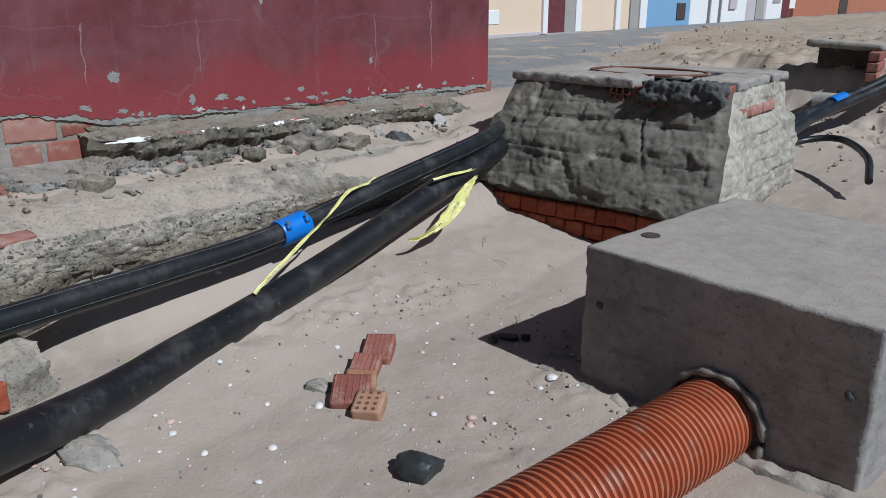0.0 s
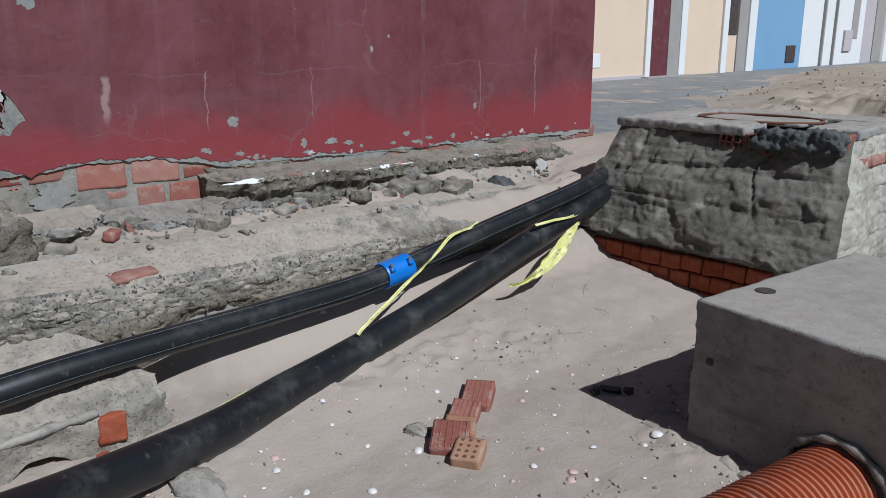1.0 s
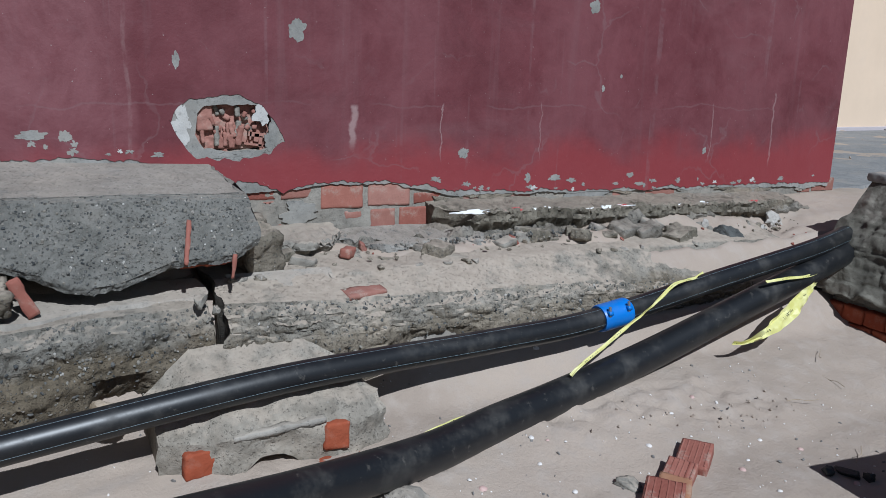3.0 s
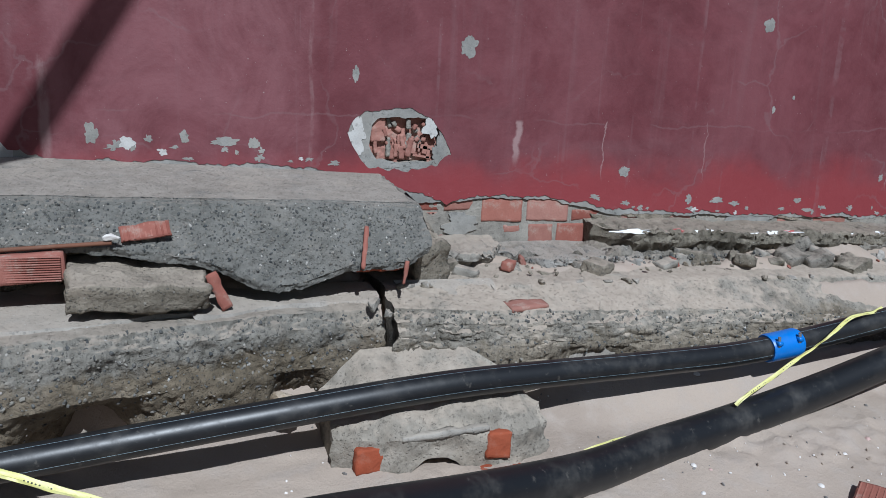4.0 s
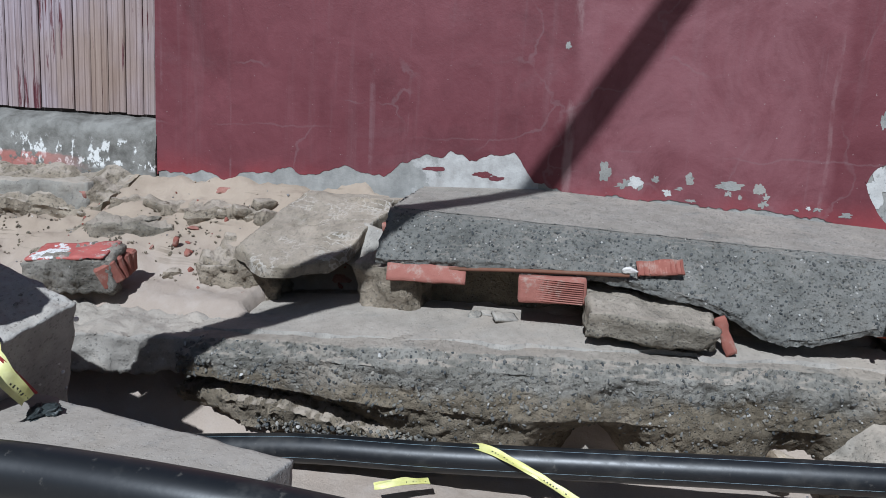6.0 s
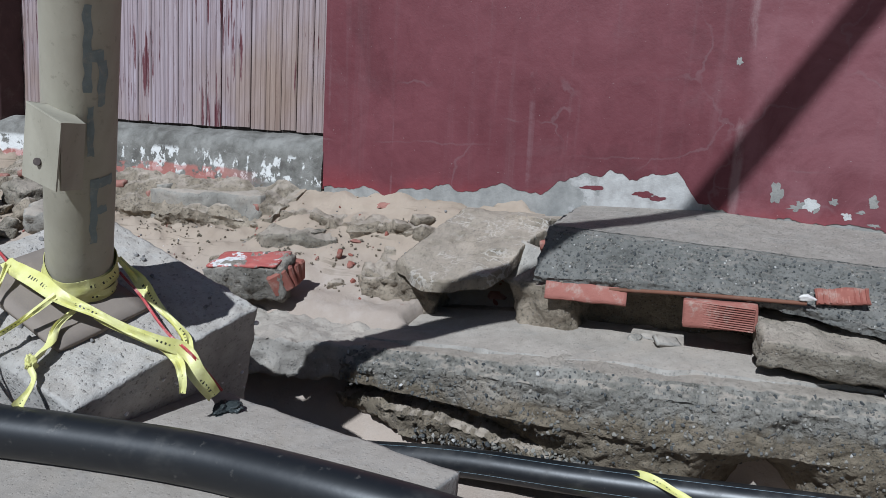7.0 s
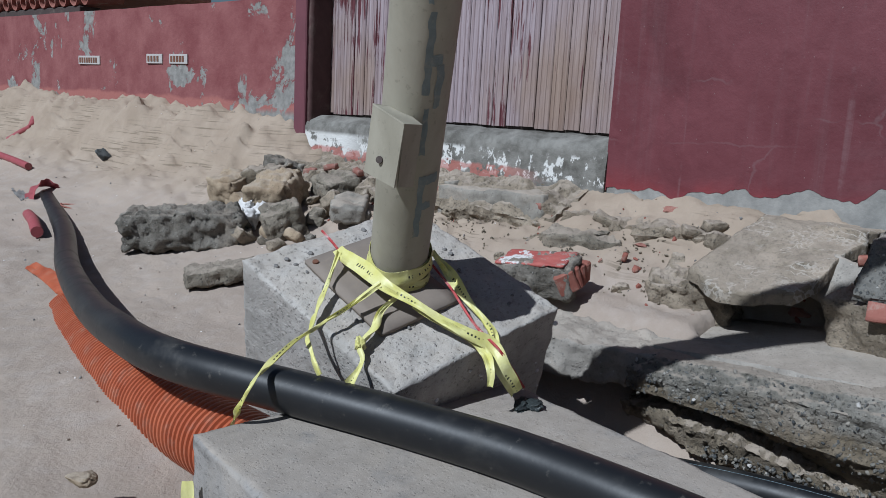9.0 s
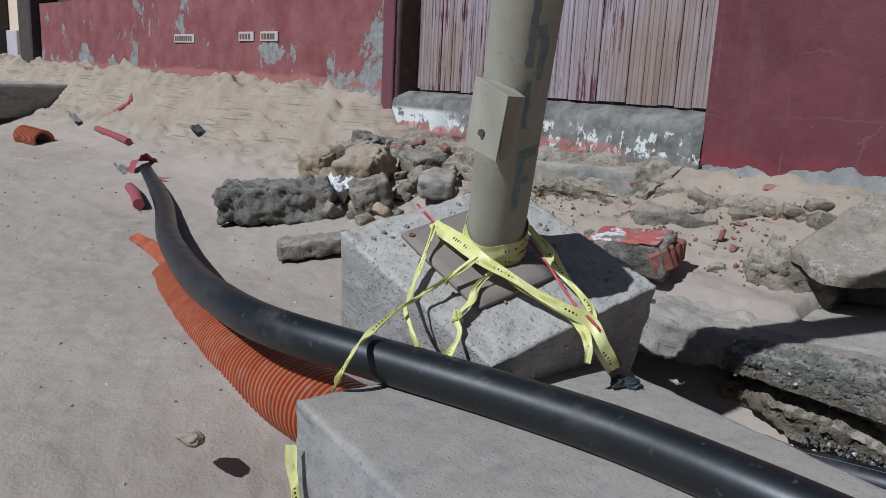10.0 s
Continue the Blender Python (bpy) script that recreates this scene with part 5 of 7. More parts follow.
for k, x in enumerate((-2.22, -2.14, -2.05, -1.97)):
    part("broken_brick", hollow_brick(0.075, 0.10, 0.09, 2, 2), BRICK, chamber, m=pose(x, 4.45, 0.955, 6 * k - 8, 0, -90 + 9 * k))
part("broken_brick", box_bm(0.06, 0.11, 0.09, 0.006), BRICK, chamber, m=pose(-1.58, 4.52, 0.99))
for k in range(3):
    part("brick", rough_box(0.05, 0.215, 0.06, 0.014, 0.004, 20, k + 31, 0.003, 0.008), DUSTB, chamber, "faded brick bared in the plaster", m=pose(-1.530, 4.62 + 0.235 * k, 0.865, 0, -9, 0))
for row in range(3):
    for k in range(9):
        x = -2.94 + 0.135 * k + (0.06 if row % 2 else 0.0)
        part("brick", rough_box(0.130, 0.09, 0.094, 0.014, 0.004, 20, 9 * row + k, 0.003, 0.010), BRICKD, chamber, m=pose(x + 0.05, 4.135 + rng.uniform(-0.012, 0.008), 0.05 + 0.102 * row, 0, rng.uniform(-3, 3), rng.uniform(-4, 4)))
part("footing", box_bm(1.45, 1.3, 0.32, 0, (-2.2, 4.79, 0.16)), MORTAR, chamber)

# ---- leaning pole on its tilted block ----
UP = Vector((0.335, 0.385, 1.0)).normalized()
TILT = UP.rotation_difference(Vector((0, 0, 1))).inverted()
BLOCK_UP = Vector((0.30, 0.34, 1.0)).normalized()
BLOCK_TOP = Vector((-1.815, -2.545, 0.96))
FOOT = Vector((-1.815, -2.545, 1.0)) - UP * 0.045
block_m = Matrix.Translation(BLOCK_TOP) @ BLOCK_UP.rotation_difference(Vector((0, 0, 1))).inverted().to_matrix().to_4x4()
inv = block_m.inverted()
corners = [inv @ Vector(p) for p in ((-1.505, -2.94, 1.0), (-1.495, -2.24, 0.76), (-2.125, -2.13, 0.912), (-2.145, -2.80, 1.145))]
block = thing("pole_footing", "chipped pale concrete footing block tilted in the trench", "concrete block")
bm = rough_box(1, 1, 1, 0.0125, 0.004, 11, 21, 0.004, 0.012, edge_k=30.0)
for v in bm.verts:
    p = v.co.copy()
    a = corners[0].lerp(corners[1], p.y + 0.5)
    b = corners[3].lerp(corners[2], p.y + 0.5)
    q = b.lerp(a, p.x + 0.5)
    v.co = Vector((q.x, q.y, (p.z - 0.5) * 0.70))
    if p.z > 0.45:
        v.co.z += 0.006 * fbm(v.co, 16, 3)
part("block_body", bm, ROUGH, block, m=block_m)
rng = random.Random(77)
for k in range(46):
    x, y = rng.uniform(-0.28, 0.28), rng.uniform(-0.34, 0.34)
    side = k % 3 == 0
    s = rng.uniform(0.007, 0.016)
    at = (x, 0.0, -rng.uniform(0.05, 0.4)) if side else (x, y, 0.003)
    if not side and math.hypot(x, y) < 0.16:
        continue
    if side:
        lo, hi = corners[2], corners[1]
        f = (x + 0.28) / 0.56
        at = (lo.x + (hi.x - lo.x) * f, lo.y + (hi.y - lo.y) * f, at[2])
    part("pebble", rock((s, s * 1.3, s * 0.8), k, cuts=1), SHELL if k % 3 == 0 else PEBBLE, block, "small pebble set in the concrete", m=block_m @ pose(*at, 0, 0, rng.uniform(0, 180)))

pole = thing("street_pole", "beige painted steel pole leaning on a tilted footing", "pole")
part("shaft", tube([FOOT + UP * d for d in (0.012, 2.0, 2.4, 2.46, 4.0, 6.0, 8.0)], lambda i: 0.0905 if i < 3 else 0.066, 40), POLE, pole)
part("base_plate", rough_box(0.30, 0.42, 0.018, 0.04, 0.002, 6, 3, 0.004), PLATE, pole, "dusty steel base plate", m=block_m @ pose(0.05, -0.025, 0.012, 0, 0, -8))
part("weld", tube([FOOT + UP * 0.02 + TILT @ Vector((0.094 * math.cos(a), 0.094 * math.sin(a), 0)) for a in np.linspace(0, 2 * math.pi, 33)], 0.005, 6), PLATE, pole)
def patch_on_pole(a0, a1, h0, h1, seed):
    """A painted mark on the shaft between two angles (degrees) and two heights along it."""
    verts, faces = [], []
    n, k = max(2, int(abs(a1 - a0) / 5)), max(2, int((h1 - h0) / 0.012))
    for j in range(k + 1):
        for i in range(n + 1):
            a = radians(a0 + (a1 - a0) * i / n + 3.5 * noise.noise(Vector((j * 0.35, i * 0.3, seed))))
            h = h0 + (h1 - h0) * j / k + 0.006 * noise.noise(Vector((i * 0.8, j, seed + 3)))
            verts.append(FOOT + UP * h + TILT @ Vector((0.0915 * math.cos(a), 0.0918 * math.sin(a), 0)))
    for j in range(k):
        faces += [(j * (n + 1) + i, j * (n + 1) + i + 1, (j + 1) * (n + 1) + i + 1, (j + 1) * (n + 1) + i) for i in range(n)]
    return mesh_of("mark", verts, faces, True)


for k, (a0, a1, h0, h1) in enumerate(((62, 74, 0.24, 0.45), (62, 104, 0.42, 0.45), (64, 92, 0.335, 0.36), (56, 66, 0.52, 0.66), (50, 62, 0.70, 0.92), (58, 80, 0.78, 0.81), (72, 86, 0.66, 0.78), (46, 54, 0.94, 1.1))):
    part("painted_mark", patch_on_pole(a0, a1, h0, h1, k), DARKPAINT, pole, "faded dark blue paint mark")

# metal cover on the shaft
def plate_between(a, b, c, d, thick=0.004):
    """A thin plate through four corners."""
    p = [Vector(v) for v in (a, b, c, d)]
    n = (p[1] - p[0]).cross(p[3] - p[0]).normalized() * thick
    v = p + [q - n for q in p]
    return mesh_of("plate", v, [(0, 1, 2, 3), (7, 6, 5, 4), (0, 4, 5, 1), (1, 5, 6, 2), (2, 6, 7, 3), (3, 7, 4, 0)])


C_TL, C_TR, C_BR, C_BL = (-1.49, -2.355, 1.515), (-1.465, -2.218, 1.470), (-1.485, -2.263, 1.306), (-1.50, -2.389, 1.335)
B_TL, B_TR, B_BL = (-1.60, -2.36, 1.508), (-1.555, -2.238, 1.468), (-1.64, -2.40, 1.335)
B_BR = (-1.60, -2.30, 1.30)
cover = part("metal_box", plate_between(C_TL, C_BL, C_BR, C_TR), POLE, pole, "bent beige metal cover standing off the shaft")
part("cover_top", plate_between(C_TL, C_TR, B_TR, B_TL), POLE, cover)
part("cover_side", plate_between(C_TL, B_TL, B_BL, C_BL), POLE, cover)
part("cover_wall", plate_between(C_TR, (-1.505, -2.268, 1.306), B_BR, B_TR), POLE, cover)
# The plate is not pierced; this disc's dark colour stands for shade.
part("cover_hole", tube([Vector((-1.495, -2.322, 1.372)), Vector((-1.4825, -2.318, 1.3735))], 0.0095, 14), DARK, cover, "dark disc for the shade in a round hole")

# ---- barrier tape round the pole ----
tape = thing("barrier_tape", "crumpled yellow barrier tape tied round the pole base", "tape", "yellow tapes")
for k, (h, tiltx, w) in enumerate(((0.055, 10, 0.05), (0.085, -14, 0.045), (0.03, 4, 0.035))):
    ring = []
    for a in np.linspace(0, 2 * math.pi, 49):
        r = 0.099 + 0.004 * math.sin(3 * a + k)
        p = Vector((r * math.cos(a), r * math.sin(a), h + 0.02 + r * math.sin(a + k) * math.tan(radians(tiltx))))
        ring.append(FOOT + TILT @ p)
    part("wrap", ribbon(ring, w, lambda f: TILT @ Vector((math.cos(2 * math.pi * f), math.sin(2 * math.pi * f), 0.15)), crumple=0.008, seed=k), TAPE, tape)
CAMWARD = (0.65, 0.6, 0.45)
STRAPS = (
    ([(-1.70, -2.70, 1.052), (-1.689, -2.66, 1.040), (-1.679, -2.557, 1.017), (-1.657, -2.453, 0.991), (-1.682, -2.36, 0.956), (-1.715, -2.278, 0.916), (-1.754, -2.204, 0.881), (-1.80, -2.15, 0.848), (-1.80, -2.105, 0.79), (-1.856, -2.09, 0.71)], 0.045, CAMWARD),
    ([(-1.697, -2.362, 0.945), (-1.734, -2.271, 0.892), (-1.775, -2.165, 0.838), (-1.74, -2.105, 0.80), (-1.735, -2.10, 0.755)], 0.026, CAMWARD),
    ([(-1.656, -2.463, 0.994), (-1.562, -2.494, 0.932), (-1.462, -2.504, 0.895), (-1.363, -2.50, 0.862), (-1.305, -2.535, 0.80), (-1.225, -2.50, 0.775), (-1.205, -2.53, 0.70), (-1.255, -2.63, 0.60)], 0.02, (0.8, 0.3, 0.5)),
    ([(-1.69, -2.684, 1.047), (-1.619, -2.643, 0.989), (-1.514, -2.575, 0.913), (-1.435, -2.525, 0.861), (-1.40, -2.461, 0.827), (-1.39, -2.42, 0.785)], 0.022, (0.9, 0.3, 0.3)),
    ([(-1.689, -2.432, 0.95), (-1.639, -2.44, 0.916), (-1.574, -2.409, 0.874), (-1.508, -2.392, 0.849), (-1.49, -2.357, 0.82), (-1.417, -2.335, 0.775)], 0.03, (0.9, 0.3, 0.3)),
    ([(-1.886, -2.466, 1.064), (-1.899, -2.402, 1.003), (-1.873, -2.3, 0.938), (-1.857, -2.199, 0.877), (-1.822, -2.16, 0.842)], 0.036, CAMWARD),
)
for k, (pts, w, nrm) in enumerate(STRAPS):
    part("strap", ribbon(spline(pts, 0.012), lambda f, w=w, k=k: w * (0.8 + 0.3 * math.sin(f * 9 + k)), lambda f, nrm=nrm, k=k: Vector(nrm) + 0.5 * Vector((math.sin(7 * f + k), math.cos(5 * f), 0)) * (0.3 if w > 0.04 else 0.8), crumple=0.012, seed=k + 5, fold=0.15), TAPE, tape)
part("knot", rock((0.032, 0.026, 0.036), 77, 0.4, 3), TAPE, tape, m=pose(-1.508, -2.392, 0.852))
for k, pts in enumerate(([(-1.887, -2.463, 1.02), (-1.865, -2.36, 0.962), (-1.817, -2.232, 0.893), (-1.80, -2.12, 0.84), (-1.88, -2.08, 0.72)], [(-1.765, -2.854, 1.085), (-1.745, -2.78, 1.06), (-1.70, -2.69, 1.045)])):
    part("red_white_strip", ribbon(spline(pts, 0.012), 0.008, lambda f: Vector(CAMWARD), seed=k + 30), REDTAPE, tape, "thin faded red and white strip")
part("anchor_bolt", tube([block_m @ Vector((0.15, -0.22, 0.0)), block_m @ Vector((0.15, -0.22, 0.026))], 0.010, 10), RUST, pole, "rusty anchor bolt")

loose = thing("barrier_tape", "twisted yellow tape lying across the black pipes", "tape", "yellow tapes")
part("strip", ribbon(spline([(-2.85, 2.93, 0.60), (-2.815, 2.83, 0.59), (-2.76, 2.64, 0.592), (-2.715, 2.47, 0.53), (-2.68, 2.28, 0.455), (-2.655, 2.135, 0.39), (-2.63, 1.975, 0.325), (-2.63, 1.93, 0.29)], 0.012), 0.017, lambda f: (0.7, -0.3, 0.6 + math.sin(9 * f)), crumple=0.006, seed=2, fold=0.4), TAPE, loose)
part("strip", ribbon(spline([(-2.735, 3.27, 0.545), (-2.735, 3.45, 0.545), (-2.75, 3.62, 0.535), (-2.80, 3.85, 0.54)], 0.012), 0.016, lambda f: (0.7, -0.3, 0.7), crumple=0.006, seed=3, fold=0.4), TAPE, loose)
part("flap", ribbon(spline([(-2.72, 3.66, 0.50), (-2.66, 3.50, 0.475), (-2.63, 3.34, 0.39), (-2.62, 3.17, 0.315), (-2.62, 3.02, 0.285), (-2.63, 2.94, 0.29)], 0.012), lambda f: 0.02 + 0.06 * math.sin(math.pi * min(1, f * 1.1)) ** 2, lambda f: (0.85, -0.2, 0.45 + 0.2 * math.sin(8 * f)), crumple=0.03, seed=4), TAPE, loose)
loose2 = thing("barrier_tape", "thin yellow tape draped over the striped pipe onto sand", "tape", "yellow tapes")
part("strip", ribbon(spline([(-2.69, -1.01, 0.365), (-2.653, -0.975, 0.386), (-2.628, -0.913, 0.386), (-2.605, -0.85, 0.372), (-2.585, -0.775, 0.352), (-2.555, -0.66, 0.31), (-2.52, -0.51, 0.262), (-2.44, -0.36, 0.21), (-2.34, -0.25, 0.165)], 0.012), lambda f: 0.035 * (1 - 0.6 * f), lambda f: (0.5, 0.2, 0.8), crumple=0.008, seed=6, fold=0.3), TAPE, loose2)
part("strip", ribbon(spline([(-2.50, -1.30, 0.265), (-2.53, -1.23, 0.275), (-2.60, -1.13, 0.262)], 0.012), 0.03, lambda f: (0.3, 0.1, 0.9), crumple=0.012, seed=7), TAPE, loose2)
part("strip", ribbon(spline([(-2.60, 1.20, 0.185), (-2.62, 1.35, 0.205), (-2.64, 1.52, 0.20)], 0.012), 0.014, lambda f: (0.3, 0.1, 0.9), seed=8), TAPE, loose2)
loose3 = thing("barrier_tape", "yellow tape end hanging beside the concrete box", "tape", "yellow tapes")
part("strip", ribbon(spline([(-1.05, -2.52, 0.56), (-1.045, -2.506, 0.482), (-1.04, -2.48, 0.42), (-1.02, -2.44, 0.37)], 0.012), 0.03, lambda f: (0.9, 0.5, 0.3), crumple=0.015, seed=11), TAPE, loose3)

# ---- gate, sill and the far red wall ----
gate = thing("wooden_gate", "weathered wooden gate with peeling pale paint over dark red", "gate")
bv = []
for x, y in ((-0.012, -0.052), (-0.012, 0.052), (0.006, 0.052), (0.012, 0.046), (0.012, 0.026), (0.007, 0.022), (0.007, 0.018), (0.012, 0.014), (0.012, -0.014), (0.007, -0.018), (0.007, -0.022), (0.012, -0.026), (0.012, -0.046), (0.006, -0.052)):
    bv += [(x, y, 0.0), (x, y, 1.7)]
nb = len(bv) // 2
BOARD = mesh_of("board", bv, [(2 * k, 2 * ((k + 1) % nb), 2 * ((k + 1) % nb) + 1, 2 * k + 1) for k in range(nb)] + [tuple(range(0, 2 * nb, 2))[::-1], tuple(range(1, 2 * nb, 2))])
rng = random.Random(8)
for k in range(25):
    part("board", BOARD, GATE, gate, m=pose(-4.13 + rng.uniform(-0.004, 0.004), -5.49 + 0.108 * k, 1.405 + rng.uniform(-0.006, 0.006), 0, 0, rng.uniform(-1, 1)))
part("bottom_rail", box_bm(0.03, 2.7, 0.05, 0.004, (-4.16, -4.15, 1.41)), DARK, gate)
# Added dark backing: its colour gives the gaps between boards their shade.
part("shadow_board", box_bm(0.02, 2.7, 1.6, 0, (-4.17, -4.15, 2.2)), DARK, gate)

wall_sill = thing("sill", "grey cement sill under the gate with flaking white and red paint", "sill", kind="structure")
part("sill_body", strip_solid(-5.63, -2.962, 0.02, lambda y: [(-4.25, 0.8), (-3.90, 0.8), (-3.905, 1.30), (-3.93, 1.345), (-4.03, 1.385), (-4.25, 1.39)], (3, 14, 2, 4, 5, 4), lambda p, s, f: (0.008 * fbm(p, 8, 4) + 0.003 * fbm(p, 30, 3), 0)), SILL, wall_sill)

part("crumbled_footing", strip_solid(-5.45, -3.05, 0.014, lambda y: [(-4.0, 0.75), (-3.60 + 0.05 * fbm((y, 4, 4), 3, 3), 0.78), (-3.57 + 0.06 * fbm((y, 5, 4), 3, 4), 0.93), (-3.70 + 0.05 * fbm((y, 6, 4), 4, 3), 1.04 + 0.03 * fbm((y, 7, 4), 3, 3)), (-3.92, 1.10 + 0.03 * fbm((y, 8, 4), 3, 3))],
                                     (4, 10, 9, 12, 4), lambda p, s, f: (0.05 * noise.fractal(Vector((p.x, p.y, p.z * 2)) * 5, 0.8, 2.1, 6) + 0.03 * (0.3 - abs(noise.noise(p * 13))), 0)), STRATA, wall_sill, "crumbling layered rubble under the sill")
for k in range(14):
    y = -5.3 + 0.16 * k
    part("brick", rough_box(0.05, 0.10, 0.04, 0.012, 0.008, 20, k, 0.004, 0.01), DUSTB if k % 3 else MORTAR, wall_sill, m=pose(-3.68 + 0.03 * math.sin(k * 2.1), y, 1.02 + 0.03 * math.sin(k * 3.7), 10 * math.sin(k), 8, 20 * math.sin(k * 1.3)))

GREYPL = m_plain("worn_white_tile", (0.50, 0.47, 0.45), 0.6, vary=0.2, scale=40)
wall2 = thing("wall_southwest", "long red painted wall with flaking paint above a sand bank", "wall", kind="structure")
part("pilaster", box_bm(0.40, 0.13, 1.75, 0.008, (-4.095, -5.57, 2.1)), m_plain("faded_pillar_paint", (0.155, 0.052, 0.066), 0.7, vary=0.25, scale=5, grime=0.35, grime_color=(0.27, 0.16, 0.17)), wall2, "dark red gate pillar")
# The jamb faces away from the sun; its shade is put into the brown.
part("jamb", rough_box(0.36, 0.03, 1.8, 0.03, 0.006, 8, 4, 0.006), m_plain("shaded_brown_render", (0.085, 0.045, 0.042), 0.9, vary=0.4, scale=12, grime=0.2), wall2, "brown jamb coloured darker for the shade on it", m=pose(-4.10, -5.49, 2.1))
part("wall_body", strip_solid(-13.45, -5.637, 0.05, lambda y: [(-4.2, 0.8), (-3.93, 0.8), (-3.93, 2.25), (-4.2, 2.25)], (1, 8, 2, 1), lambda p, s, f: (0.006 * fbm(p, 3, 3), 0)), PEELED, wall2)
for y0, y1, z in ((-9.15, -8.70, 1.765), (-7.80, -7.53, 1.785), (-7.41, -7.12, 1.785)):
    plaque = part("name_plaque", box_bm(0.012, y1 - y0, 0.085, 0.002, (-3.922, (y0 + y1) / 2, z)), GREYPL, wall2, "small white tile plaque with worn dark marks")
    n = int((y1 - y0) / 0.055)
    for k in range(n):
        part("mark", box_bm(0.004, 0.032, 0.05, 0, (-3.9145, y0 + 0.04 + (y1 - y0 - 0.06) * k / n, z)), RUST, plaque)

# house at the end of the wall
end_house = thing("far_house", "cream house with dark posts and a tiled eave", "house")
part("house_wall", box_bm(3.0, 7.0, 3.0, 0, (-5.6, -18.0, 1.9)), CREAM, end_house)
part("post", box_bm(0.25, 0.55, 2.4, 0.02, (-3.95, -13.85, 1.9)), DARK, end_house, "dark timber post")
part("post", box_bm(0.2, 0.14, 2.4, 0.02, (-4.0, -15.6, 1.9)), DARK, end_house)
part("lower_panel", box_bm(0.06, 2.6, 0.7, 0.01, (-4.07, -16.3, 1.55)), LILAC, end_house)
part("beam", box_bm(0.25, 9.5, 0.12, 0.01, (-4.35, -14.5, 2.31)), DARK, end_house)
eave = part("roof", box_bm(1.6, 10.0, 0.05, 0, (-5.0, -14.6, 2.62)), TILE, end_house)
TILE_MESH = tube([Vector((0, 0, 0)), Vector((0.42, 0, -0.05))], 0.085, 12, 0.016)
for k in range(38):
    part("roof_tile", TILE_MESH, TILE, eave, m=pose(-4.62, -19.2 + 0.26 * k, 2.50 if k < 34 else 2.5))

# ---- houses across the street ----
HX = -8.9


def house(name, label, y0, y1, mat, pieces, group="houses across the street"):
    h = thing(name, label, "house", group)
    part("wall", box_bm(3.5, y1 - y0 - 0.01, 4.2, 0, (HX - 1.75, (y0 + y1) / 2, 2.75)), mat, h)
    part("roof", box_bm(3.7, y1 - y0 - 0.01, 0.15, 0, (HX - 1.75, (y0 + y1) / 2, 4.93)), GREYW, h)
    for nm, ya, yb, za, zb, proud, m, lab in pieces:
        part(nm, box_bm(0.06 + proud, yb - ya, zb - za, 0.008, (HX + proud / 2 - 0.02, (ya + yb) / 2, (za + zb) / 2)), m, h, lab)
    return h


house("house", "cream rendered house with a dark red door in white surrounds", 8.0, 17.28, CREAM, (
    ("door_frame", 14.10, 14.28, 0.75, 3.2, 0.05, WHITEW, "white door surround"), ("door", 14.28, 14.98, 0.77, 3.0, 0.012, MAROON, "dark maroon door"),
    ("door_post", 14.98, 15.42, 0.77, 3.0, 0.03, GREYW, "grey cement strip beside the door"), ("door_frame", 15.42, 15.66, 0.75, 3.2, 0.05, WHITEW, ""), ("plinth", 8.2, 14.1, 0.70, 0.84, 0.03, LILAC, "stained plinth"),
    ("stain", 11.9, 12.6, 1.02, 1.28, 0.005, WHITEW, "pale peeled patch"), ("step", 14.0, 15.7, 0.72, 0.80, 0.2, GREYW, "low doorstep")))
house("house", "narrow cream house with a dark window between white strips", 17.28, 18.95, CREAM, (
    ("trim", 17.28, 17.52, 0.75, 4.0, 0.05, WHITEW, "white painted strip"), ("window", 17.62, 18.02, 1.62, 3.2, 0.01, DARK, "dark window"), ("trim", 18.05, 18.5, 0.75, 4.0, 0.03, GREYW, "grey stone strip"), ("trim", 18.55, 18.93, 0.75, 4.0, 0.05, WHITEW, "")))
house("house", "light blue rendered house front", 18.95, 21.75, BLUEW, (("vent", 20.85, 21.4, 0.92, 1.35, 0.02, DARK, "dark square vent cover"),))
house("house", "white house front with grey drainpipes", 21.75, 26.3, WHITEW, (
    ("drainpipe", 23.05, 23.13, 0.78, 4.0, 0.07, GREYW, "thin drainpipe"), ("drainpipe", 23.9, 23.96, 0.78, 4.0, 0.07, GREYW, ""), ("meter_box", 24.7, 25.3, 1.15, 1.75, 0.05, LILAC, "grey meter box"), ("stain", 25.3, 25.8, 1.5, 3.0, 0.006, GREYW, "bare grey patch")))
house("house", "faded lilac rendered house front", 26.3, 28.3, LILAC, (("door", 27.2, 28.0, 0.78, 3.0, 0.02, GREYW, ""),))
house("house", "white house front with brown door", 28.3, 31.6, WHITEW, (("window", 28.9, 29.7, 1.3, 2.8, 0.02, GREYW, ""), ("door", 30.0, 30.8, 0.78, 3.0, 0.02, MAROON, ""), ("plinth", 30.9, 31.5, 0.75, 1.1, 0.15, BROWNW, "")))
house("house", "brick-red house front with dark doorway", 31.6, 42.0, BROWNW, (("window", 34.4, 35.4, 1.5, 3.0, 0.02, LILAC, ""), ("door", 38.0, 39.4, 0.78, 3.0, 0.02, DARK, "")))
house("house", "plain brown house front", 42.0, 60.0, BROWNW, (("window", 46, 48, 1.6, 3.0, 0.02, GREYW, ""),))

